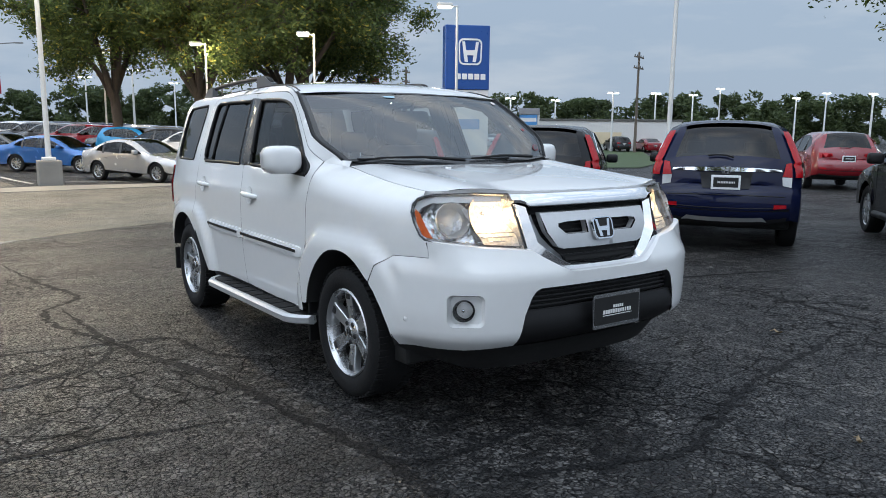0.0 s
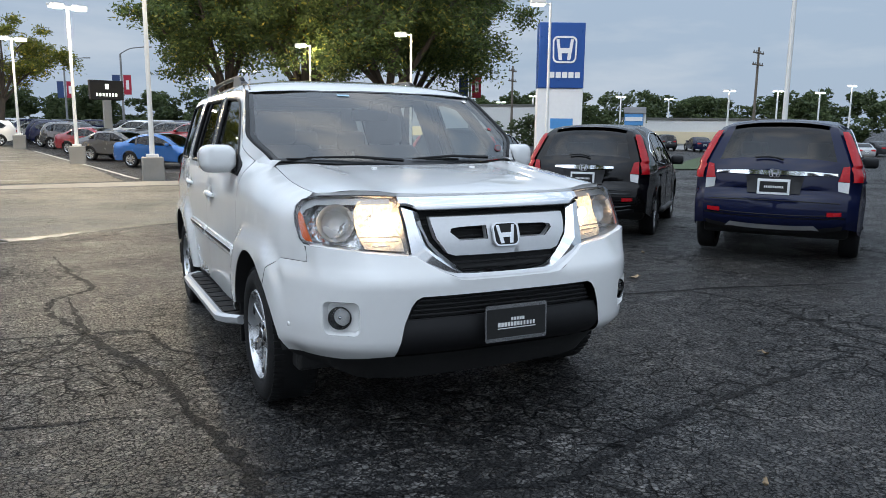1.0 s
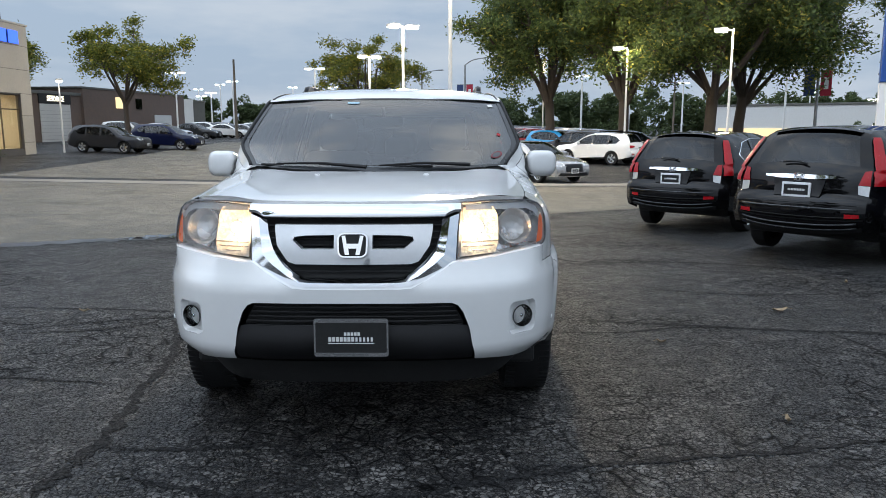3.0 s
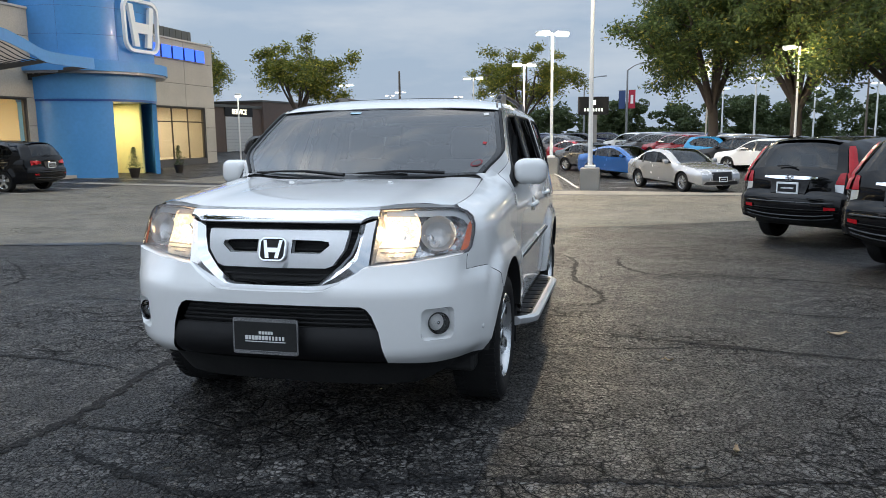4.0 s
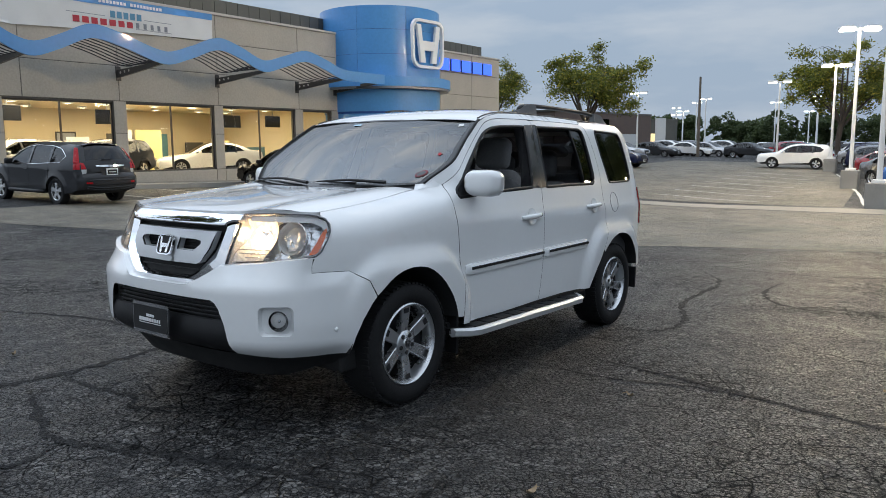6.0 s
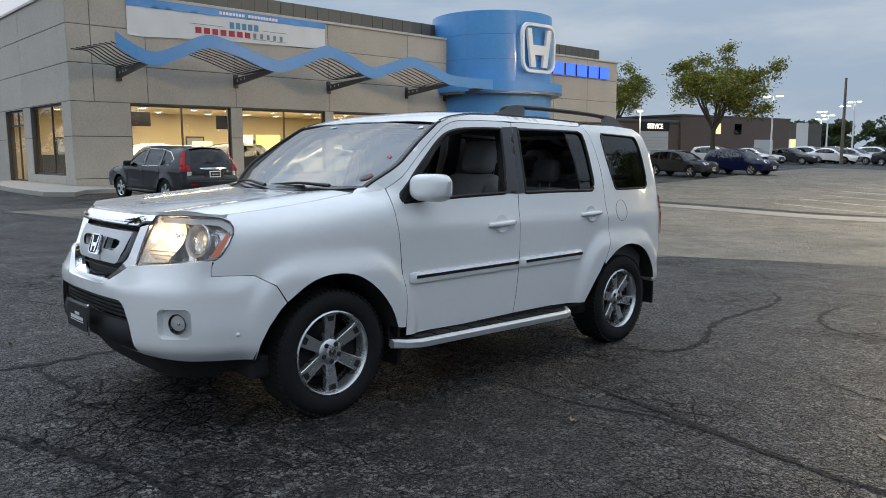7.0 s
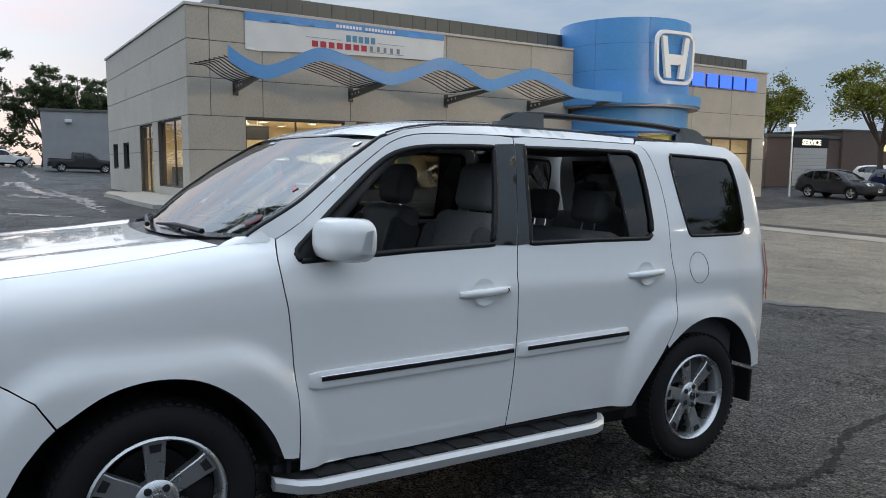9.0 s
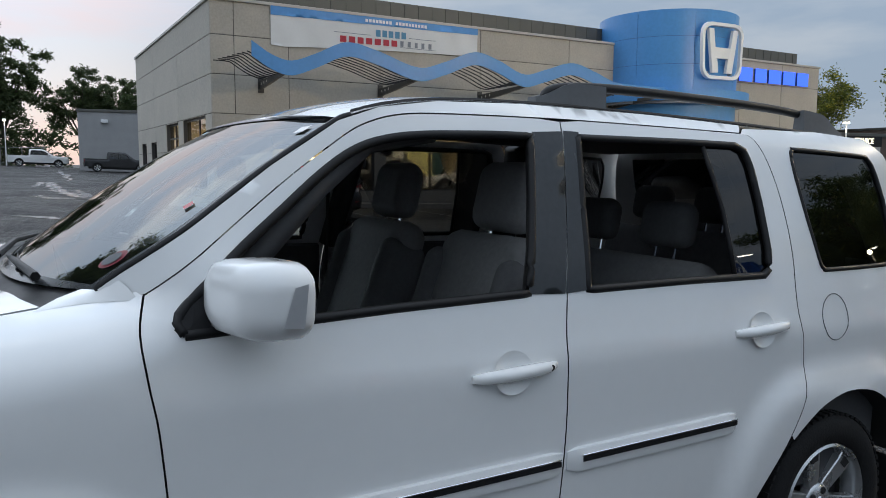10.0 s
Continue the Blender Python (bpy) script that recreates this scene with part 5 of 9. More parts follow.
def build_wheel(cx, cy, s, spin):
    hub = thing("wheel", pose(cx, cy, HUB_Z, 0, 0, 0 if s > 0 else 180), "", "")
    for k in list(hub.keys()):
        del hub[k]
    hub.parent = suv
    tyre = part("tyre", wheel_mesh(), M_RUBBER, hub, "black all-season tyre", 40)
    bm = bmesh.new()
    for k in range(64):                                   # shoulder blocks
        a = 2 * math.pi * k / 64
        for x0 in (0.085, -0.085):
            c = Vector((x0, 0.3445 * math.cos(a), 0.3445 * math.sin(a)))
            box(-0.026, 0.026, -0.010, 0.010, -0.004, 0.006, 0, bm)
            rot = Matrix.Rotation(a - math.pi / 2, 4, "X")
            for v in bm.verts[-8:]:
                v.co = c + rot @ v.co
    part("tread", bm, M_RUBBER, tyre)["kind"] = "stuff"
    rim = part("rim", lathe([(0.236, 0.112), (0.228, 0.118), (0.222, 0.112), (0.212, 0.085), (0.206, 0.0), (0.212, -0.10), (0.235, -0.108)], 56, "x"), M_ALLOY, hub, "silver six-spoke alloy rim", 40)
    # barrel and disc are blackened for the shade behind the spokes
    part("rim_barrel", lathe([(0.208, 0.04), (0.205, -0.06), (0.0, -0.06)], 40, "x"), M_UNDER, rim)
    part("brake_disc", lathe([(0.0, 0.0), (0.15, 0.0), (0.155, -0.008), (0.155, -0.03)], 40, "x"), M_ALLOY_SHADE, rim, "brake disc darkened for the shade behind the spokes", 40).matrix_basis = Matrix.Translation((-0.03, 0, 0))
    for k in range(6):
        a = 2 * math.pi * k / 6 + spin
        prof = [(0.045, 0.026), (0.09, 0.031), (0.14, 0.034), (0.18, 0.036), (0.216, 0.040)]
        rings = []
        for rr_, w in prof:
            xo = 0.088 + 0.016 * smoothstep(0.05, 0.21, rr_) - 0.01
            rings.append([Vector((xo - 0.040, -w, rr_)), Vector((xo - 0.004, -w, rr_)), Vector((xo, -w * 0.90, rr_)), Vector((xo, 0.0, rr_)), Vector((xo, w * 0.90, rr_)), Vector((xo - 0.004, w, rr_)), Vector((xo - 0.040, w, rr_))])
        bm = loft(rings)
        bmesh.ops.transform(bm, matrix=Matrix.Rotation(a, 4, "X"), verts=bm.verts)
        sp = part("spoke", bm, M_ALLOY, rim, smooth=35)
        # dark plate on the spoke in place of a shaded pocket
        bm = prism([(-0.017, 0.178), (0.017, 0.178), (0.021, 0.206), (-0.021, 0.206)], 0.004, lambda u, v, d: Vector((0.0925 + d + (v - 0.178) * 0.08, u, v)))
        bmesh.ops.transform(bm, matrix=Matrix.Rotation(a, 4, "X"), verts=bm.verts)
        part("spoke_pocket", bm, M_ALLOY_SHADE, sp)
    hubm = part("hub_cover", lathe([(0.0, 0.100), (0.030, 0.099), (0.033, 0.094), (0.066, 0.088), (0.074, 0.080), (0.078, 0.05)], 40, "x"), M_ALLOY, rim, smooth=35)
    for k in range(5):
        a = 2 * math.pi * (k + 0.5) / 5 + spin
        # black stub in place of a shaded lug hole
        bm = lathe([(0.0, 0.0945), (0.010, 0.094), (0.0135, 0.091), (0.0135, 0.080)], 14, "x")
        for v in bm.verts:
            v.co += Vector((0.002, 0.052 * -math.sin(a), 0.052 * math.cos(a)))
        part("lug_nut", bm, M_UNDER, hubm)
    e = emblem(0.042, 0.036, M_BLACK_TRIM, hubm, Matrix.Translation((0.0995, 0, 0)) @ Matrix.Rotation(math.pi / 2, 4, "Z"), depth=0.002)
    return hub


for s in (1, -1):
    build_wheel(s * 0.838, 0.0, s, 0.04)
    build_wheel(s * 0.838, BASE, s, 0.30)

# ---- cabin ----
def cushion(w, d, h, r, m, parent, name, mat, label=""):
    bm = box(-w / 2, w / 2, -d / 2, d / 2, -h / 2, h / 2, r, seg=4)
    for v in bm.verts:
        v.co.z += 0.02 * math.cos(v.co.x / w * math.pi) * (1 if v.co.z > 0 else 0)
    ob = part(name, bm, mat, parent, label, 60)
    ob.matrix_basis = m
    return ob


for s in (1, -1):
    st = new("front_seat")
    st.parent = suv
    st.matrix_basis = pose(s * 0.42, 1.18, 0.42)
    cushion(0.54, 0.54, 0.18, 0.06, pose(0, 0, 0.25, 6), st, "seat_cushion", M_SEAT)
    bk = cushion(0.52, 0.16, 0.66, 0.07, pose(0, 0.36, 0.60, -18), st, "seat_back", M_SEAT)
    for sx in (1, -1):
        b2 = cushion(0.10, 0.20, 0.56, 0.045, pose(sx * 0.225, 0.33, 0.56, -18), st, "side_bolster", M_SEAT_DARK)
    cushion(0.29, 0.12, 0.23, 0.055, pose(0, 0.49, 1.045, -12), st, "headrest", M_SEAT)
    for sx in (1, -1):
        part("headrest_post", tube([(sx * 0.07, 0.46, 0.86), (sx * 0.07, 0.49, 1.0)], 0.007, 6), M_CHROME, st)
for row, y, z in ((0, 2.02, 0.44), (1, 2.80, 0.50)):
    bn = new("rear_bench")
    bn.parent = suv
    bn.matrix_basis = pose(0, y, z)
    cushion(1.36, 0.50, 0.17, 0.06, pose(0, 0, 0.24, 6), bn, "seat_cushion", M_SEAT)
    cushion(1.36, 0.15, 0.56, 0.06, pose(0, 0.33, 0.53, -16), bn, "seat_back", M_SEAT)
    for x in (-0.42, 0.0, 0.42):
        cushion(0.25, 0.10, 0.17, 0.045, pose(x, 0.43, 0.93, -10), bn, "headrest", M_SEAT_DARK)
        for sx in (1, -1):
            part("headrest_post", tube([(x + sx * 0.05, 0.41, 0.78), (x + sx * 0.05, 0.43, 0.90)], 0.006, 6), M_CHROME, bn)
dash = [[Vector((x, y, z)) for y, z in ((0.36, 1.10), (0.34, 1.225), (0.50, 1.245), (0.70, 1.215), (0.78, 1.13), (0.76, 0.95), (0.70, 0.75), (0.45, 0.70))] for x in (-0.74, -0.5, 0.0, 0.5, 0.74)]
part("dashboard", loft(dash), M_CABIN, suv, "dark grey dashboard", 40)
part("instrument_hood", box(0.20, 0.62, 0.52, 0.80, 1.15, 1.275, 0.04), M_CABIN, suv, smooth=40)
part("centre_console", box(-0.16, 0.16, 0.75, 1.6, 0.38, 0.74, 0.04), M_CABIN, suv, smooth=40)
swr = [Vector((0.42 + 0.185 * math.cos(a), 0.89 + 0.05 * math.sin(a), 1.06 + 0.175 * math.sin(a))) for a in (2 * math.pi * k / 28 for k in range(29))]
sw = part("steering_wheel", tube(swr, 0.015, 8), M_CABIN, suv, "dark grey steering wheel", 180)
part("wheel_hub", box(0.34, 0.50, 0.86, 0.91, 1.00, 1.12, 0.03), M_CABIN, sw, smooth=40)
part("steering_column", tube([(0.42, 0.72, 1.02), (0.42, 0.88, 1.06)], 0.04, 10), M_CABIN, sw)
for s in (1, -1):
    for ya, yb, nm in ((0.56, 1.48, "door_card"), (1.58, 2.36, "door_card"), (2.5, 3.12, "side_trim")):
        z1 = 1.20 if nm == "door_card" else 1.235
        rows = [[Vector((s * xx, y, zz)) for xx, zz in ((0.885, z1), (0.905, z1 - 0.02), (0.90, 0.45), (0.82, 0.45), (0.83, 0.78), (0.79, 0.82), (0.80, 0.90), (0.85, 0.95), (0.86, z1 - 0.01))] for y in (ya, (ya + yb) / 2, yb)]
        part(nm, loft(rows), M_CABIN, suv, "dark grey inner door trim" if nm == "door_card" else "", 40)
    inner = [Vector((s * (side_x(y, z) - 0.065), y, z)) for y, z in ((0.62, 1.27), (0.85, 1.50), (1.0, 1.62), (1.2, 1.66))]
    part("inner_pillar", tube(inner, 0.035, 8), M_CABIN, suv, smooth=180)
    part("inner_pillar", tube([(s * 0.83, 1.52, 1.2), (s * 0.745, 1.57, 1.5), (s * 0.68, 1.60, 1.69)], 0.05, 8), M_CABIN, suv, smooth=180)
    part("inner_pillar", tube([(s * 0.82, 2.50, 1.2), (s * 0.735, 2.52, 1.5), (s * 0.67, 2.48, 1.69)], 0.06, 8), M_CABIN, suv, smooth=180)
    part("seat_belt", tube([(s * 0.80, 1.50, 1.52), (s * 0.79, 1.49, 1.2), (s * 0.72, 1.46, 0.7)], 0.02, 6, flat=0.2), M_CABIN, suv)
bm = panel(rr + [(-x, y) for x, y in rr[::-1][1:-1]], lambda x, y: Vector((x * 0.97, y, roof_z(x, y) - 0.045)), 0.12)
part("headliner", bm, M_HEADLINER, suv, "pale grey headliner", 180)
for s in (1, -1):
    part("ceiling_lamp", box(s * 0.42 - 0.05, s * 0.42 + 0.05, 2.18, 2.22, 1.735, 1.75, 0.005), M_WHITE_PLASTIC, suv)
mr = part("inner_mirror", box(-0.13, 0.13, 0.82, 0.86, 1.50, 1.575, 0.02), M_CABIN, suv, "rear-view mirror", 40)
part("mirror_stalk", tube([(0, 0.84, 1.57), (0, 0.80, 1.63)], 0.012, 6), M_CABIN, mr)
part("rear_floor", box(-0.84, 0.84, 0.5, 3.3, 0.40, 0.44, 0.01), M_CABIN, suv)

# ---- foliage ----
def leaf_material(name, dark, light, yellow=None):
    m = bpy.data.materials.new(name)
    m.use_nodes = True
    nt = m.node_tree
    nt.nodes.clear()
    geo = nt.nodes.new("ShaderNodeNewGeometry")
    col = nt.nodes.new("ShaderNodeValToRGB")
    e = col.color_ramp.elements
    e[0].color, e[1].color = (*dark, 1), (*light, 1)
    if yellow:
        k = e.new(0.93)
        k.color = (*light, 1)
        e[2].color = (*yellow, 1)
        e[1].position = 0.90
        e[2].position = 1.0
    nt.links.new(geo.outputs["Random Per Island"], col.inputs["Fac"])
    b = nt.nodes.new("ShaderNodeBsdfPrincipled")
    b.inputs["Roughness"].default_value = 0.6
    t = nt.nodes.new("ShaderNodeBsdfTranslucent")
    mx = nt.nodes.new("ShaderNodeMixShader")
    mx.inputs["Fac"].default_value = 0.42
    nt.links.new(col.outputs["Color"], b.inputs["Base Color"])
    nt.links.new(col.outputs["Color"], t.inputs["Color"])
    nt.links.new(b.outputs[0], mx.inputs[1])
    nt.links.new(t.outputs[0], mx.inputs[2])
    link_out(nt, mx)
    return m


M_BARK = surface("bark", (0.075, 0.060, 0.048), 0.9, var=0.3, scale=4, bump=0.8, bump_scale=14)
M_LEAF = leaf_material("locust_leaves", (0.040, 0.072, 0.020), (0.135, 0.180, 0.045), (0.40, 0.33, 0.05))
# the golden tone puts the lot lamps' light into the leaf colour
M_LEAF_LAMPLIT = leaf_material("lamplit_leaves", (0.07, 0.10, 0.016), (0.25, 0.25, 0.035), (0.55, 0.44, 0.05))
# far green, with the lightening of distant haze put into the colour
M_LEAF_FAR = leaf_material("far_leaves", (0.040, 0.066, 0.026), (0.105, 0.135, 0.050))


def leaf_mesh(name, centres, size, rnd, mat, droop=0.35):
    """Small bent leaf sprays, each two triangles with a fold."""
    c = np.array([tuple(q) for q in centres])
    g = np.random.default_rng(rnd.randrange(1 << 30))
    n = len(c)

    def unit(v):
        return v / np.maximum(1e-6, np.linalg.norm(v, axis=1))[:, None]

    a = g.normal(size=(n, 3)) * (1, 1, 0.6)
    a[:, 2] -= droop
    a = unit(a)
    b = unit(np.cross(a, g.normal(size=(n, 3))))
    nn = np.cross(a, b)
    l = (size * g.uniform(0.6, 1.5, n))[:, None]
    w = (size * g.uniform(0.30, 0.58, n))[:, None]
    vs = np.stack([c - a * l * 0.5, c + b * w * 0.5 + nn * w * 0.15, c + a * l * 0.5, c - b * w * 0.5 + nn * w * 0.15], 1).reshape(-1, 3)
    o = np.arange(n)[:, None] * 4
    fs = np.concatenate([o + (0, 1, 2), o + (0, 2, 3)], 1).reshape(-1, 3)
    me = bpy.data.meshes.new(name)
    me.from_pydata(vs.tolist(), [], fs.tolist())
    me.materials.append(mat)
    return new(name, me)


# ---- showroom ----
M_STUCCO = surface("grey_stucco", (0.44, 0.405, 0.345), 0.85, var=0.14, scale=0.9, fine=14, bump=0.35, bump_scale=90, random_tint=0.05)
M_JOINT = surface("joint", (0.10, 0.095, 0.09), 0.9, var=0.1)
M_COPING = surface("coping", (0.48, 0.46, 0.42), 0.6, var=0.1)
M_SEAM_METAL = surface("dark_metal", (0.115, 0.115, 0.105), 0.5, metal=0.3, var=0.15, scale=1.2)
M_BLUE = surface("blue_panel", (0.070, 0.27, 0.60), 0.38, var=0.09, scale=0.8, fine=8, coat=0.2)
M_DEEP_BLUE = surface("deep_blue_panel", (0.012, 0.07, 0.29), 0.35, var=0.06)
M_FRAME = surface("bronze_frame", (0.075, 0.07, 0.065), 0.45, metal=0.5, var=0.1)
M_SIGN_WHITE = surface("sign_white", (0.78, 0.79, 0.80), 0.4, var=0.04)
M_CREAM = surface("showroom_wall", (0.66, 0.56, 0.38), 0.8, var=0.08, scale=1.0)
M_TILE = surface("showroom_floor", (0.42, 0.37, 0.30), 0.3, var=0.1)
M_YELLOW = surface("yellow_wall", (0.78, 0.70, 0.30), 0.7, var=0.06)
M_STEEL = surface("galvanised", (0.30, 0.31, 0.33), 0.45, metal=0.6, var=0.15)
M_BANNER = surface("banner_cloth", (0.72, 0.72, 0.71), 0.75, var=0.08, scale=1.2, bump=0.3, bump_scale=3)
M_LAMP_WARM = glow("warm_panel", (1.0, 0.80, 0.50), 9.0)
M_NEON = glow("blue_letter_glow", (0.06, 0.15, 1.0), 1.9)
WX, WY = -22.8, 6.1                                     # the corner nearest to the car
BAYS = [(8.10, 11.95), (12.45, 16.35), (16.80, 20.80), (21.30, 23.15)]
RIGHT_BAY = (32.2, 37.2)
SILL, HEAD, TOP = 0.62, 3.20, 6.90


def wall_slab(name, label):
    ob = thing(name, Matrix.Identity(4), label, "wall", kind="structure")
    return ob


def panels(parent, boxes, face, thick=0.03):
    """Stucco panels with open joints. boxes: (along0, along1, z0, z1); face(along, out, z) gives the place."""
    for a0, a1, z0, z1 in boxes:
        bm = bmesh.new()
        g = 0.011
        o = [(a0 + g, z0 + g), (a1 - g, z0 + g), (a1 - g, z1 - g), (a0 + g, z1 - g)]
        i = [(a0 + g + 0.008, z0 + g + 0.008), (a1 - g - 0.008, z0 + g + 0.008), (a1 - g - 0.008, z1 - g - 0.008), (a0 + g + 0.008, z1 - g - 0.008)]
        v0 = [bm.verts.new(face(a, -thick, z)) for a, z in o]
        v1 = [bm.verts.new(face(a, -0.008, z)) for a, z in o]
        v2 = [bm.verts.new(face(a, 0.0, z)) for a, z in i]
        for p, q in ((v0, v1), (v1, v2)):
            for k in range(4):
                bm.faces.new((p[k], p[(k + 1) % 4], q[(k + 1) % 4], q[k]))
        bm.faces.new(v2)
        bmesh.ops.recalc_face_normals(bm, faces=bm.faces)
        orient(bm, (-30, 22, 3))
        part("wall_panel", bm, M_STUCCO, parent)


def front(a, out, z):
    return Vector((WX + out, a, z))


def flank(a, out, z):
    return Vector((a, WY - out, z))


ROWS_Z = [(3.25, 4.53), (4.53, 5.80), (5.80, 6.90)]
wf = wall_slab("wall_east", "grey stucco showroom wall with recessed joints")
bm = bmesh.new()
edges_y = [WY] + [v for b in BAYS for v in b] + list(RIGHT_BAY) + [38.3]
for i in range(0, len(edges_y), 2):
    box(WX - 0.30, WX - 0.025, edges_y[i] + (0.03 if i == 0 else 0), edges_y[i + 1], -1.0, HEAD, 0, bm)
for a, b in BAYS:
    box(WX - 0.30, WX - 0.025, a, b, -1.0, SILL, 0, bm)
box(WX - 0.30, WX - 0.025, RIGHT_BAY[0], RIGHT_BAY[1], -1.0, 0.25, 0, bm)
box(WX - 0.30, WX - 0.025, WY + 0.03, 38.3, HEAD, TOP, 0, bm)
part("wall_core", bm, M_JOINT, wf)
cols = [6.1, 6.88, 8.74, 12.2, 16.58, 21.05, 24.2, 28.9, 32.0, 35.2, 38.3]
bx = [(a, b, z0, z1) for a, b in zip(cols, cols[1:]) if (a, b) != (24.2, 28.9) for z0, z1 in ROWS_Z]
bx += [(a, b, z0, z1) for a, b in ((6.1, 8.10), (11.95, 12.45), (16.35, 16.80), (20.80, 21.30), (23.15, 24.2), (28.9, 32.2), (37.2, 38.3)) for z0, z1 in ((-0.3, 0.62), (0.62, 2.07), (2.07, 3.25))]
bx += [(a, b, -0.3, 0.62) for a, b in BAYS]
panels(wf, bx, front)
ws_ = wall_slab("wall_south", "grey stucco showroom side wall with recessed joints")
side_open = [(-27.55, -23.75, 0.72, 3.22), (-31.1, -28.5, 0.40, 3.20), (-35.1, -33.65, 1.36, 2.56), (-37.9, -36.55, 1.36, 2.56)]
side_cols = [-39.1, -37.9, -36.55, -35.1, -33.65, -31.1, -28.5, -27.55, -23.75, WX]
bm = bmesh.new()
bxs = []
for a, b in zip(side_cols, side_cols[1:]):
    op = [o for o in side_open if abs(o[0] - a) < 0.01]
    if not op:
        box(a, min(b, WX - 0.31), WY + 0.025, WY + 0.30, -1.0, TOP, 0, bm)
        bxs += [(a, b, -0.3, 2.07), (a, b, 2.07, 3.25)]
    else:
        box(a, b, WY + 0.025, WY + 0.30, -1.0, op[0][2], 0, bm)
        box(a, b, WY + 0.025, WY + 0.30, op[0][3], TOP, 0, bm)
        bxs += [(a, b, -0.3, op[0][2]), (a, b, op[0][3], 3.25)]
part("wall_core", bm, M_JOINT, ws_)
for a, b in ((-39.1, -34.0), (-34.0, -28.4), (-28.4, WX)):
    bxs += [(a, b, z0, z1) for z0, z1 in ROWS_Z]
panels(ws_, bxs, flank)
bm = bmesh.new()
box(-39.1, -38.8, WY + 0.3, 38.3, -1, TOP, 0, bm)
box(-39.1, WX - 0.3, 38.0, 38.3, -1, TOP, 0, bm)
tagged(part("wall_west", bm, M_STUCCO), "grey stucco rear and end walls", "wall", kind="structure")
bm = bmesh.new()
box(WX - 0.34, WX + 0.06, WY - 0.06, 24.3, TOP, TOP + 0.10, 0.012, bm)
box(WX - 0.34, WX + 0.06, 28.6, 38.36, TOP, TOP + 0.10, 0.012, bm)
box(-39.16, WX - 0.34, WY - 0.06, WY + 0.34, TOP, TOP + 0.10, 0.012, bm)
tagged(part("trim", bm, M_COPING), "pale coping along the wall's top", "coping", kind="structure")
par = thing("parapet", Matrix.Identity(4), "dark ribbed metal parapet set back behind the coping", "parapet", kind="structure")
bm = bmesh.new()
box(-24.1, -23.95, 7.6, 38.0, 6.8, 7.80, 0.01, bm)
box(-32.4, -24.1, 7.6, 7.75, 6.8, 7.80, 0.01, bm)
part("parapet_wall", bm, M_SEAM_METAL, par)
for k in range(50):
    y = 7.7 + k * 0.61
    part("standing_seam", box(-23.95, -23.925, y, y + 0.025, 6.95, 7.78), M_SEAM_METAL, par)
tagged(part("roof_deck", box(-38.9, WX - 0.3, WY + 0.3, 38.0, 6.5, 6.7), M_JOINT), "flat roof deck", "roof", kind="structure")


def glazing(name, a0, a1, z0, z1, face, mullions, label, rails=(), depth=0.14):
    """Frame, mullions and panes in one opening."""
    w = thing(name, Matrix.Identity(4), label, "window", kind="structure")

    def bar(n, b0, b1, c0, c1):
        bm = bmesh.new()
        pts = [face(b, o, c) for o in (-depth - 0.06, -depth) for b, c in ((b0, c0), (b1, c0), (b1, c1), (b0, c1))]
        vs = [bm.verts.new(p) for p in pts]
        for f in ((0, 1, 2, 3), (4, 5, 6, 7), (0, 1, 5, 4), (1, 2, 6, 5), (2, 3, 7, 6), (3, 0, 4, 7)):
            bm.faces.new([vs[i] for i in f])
        bmesh.ops.recalc_face_normals(bm, faces=bm.faces)
        return part(n, bm, M_FRAME, w)

    t = 0.055
    bar("window_frame", a0, a1, z0, z0 + t)
    bar("window_frame", a0, a1, z1 - t, z1)
    bar("window_frame", a0, a0 + t, z0 + t, z1 - t)
    bar("window_frame", a1 - t, a1, z0 + t, z1 - t)
    for m in mullions:
        bar("mullion", m - t / 2, m + t / 2, z0 + t, z1 - t)
    for r in rails:
        bar("rail", a0 + t, a1 - t, r - 0.03, r + 0.03)
    cuts = [a0 + t] + list(mullions) + [a1 - t]
    for p, q in zip(cuts, cuts[1:]):
        bm = bmesh.new()
        bm.faces.new([bm.verts.new(face(b, -depth - 0.03, c)) for b, c in ((p, z0 + t), (q, z0 + t), (q, z1 - t), (p, z1 - t))])
        pane = part("pane", bm, M_PANE, w)
        pane.visible_shadow = False
    return w


for k, (a, b) in enumerate(BAYS):
    glazing("window_%d" % (k + 1), a, b, SILL, HEAD, front, [(a + b) / 2] if b - a > 3 else [], "tall showroom window in a dark bronze frame, lit from inside")
glazing("window_5", RIGHT_BAY[0], RIGHT_BAY[1], 0.25, HEAD, front, [33.9, 35.5], "tall showroom window in a dark bronze frame, lit from inside", [2.4])
glazing("window_6", -27.55, -23.75, 0.72, 3.22, flank, [-25.4], "tall side window in a bronze frame")
glazing("door_1", -31.1, -28.5, 0.40, 3.20, flank, [-29.8], "glazed double door in a bronze frame", [2.62])
for k, (a, b) in enumerate(((-35.1, -33.65), (-37.9, -36.55))):
    glazing("window_%d" % (k + 7), a, b, 1.36, 2.56, flank, [], "small dark side window")

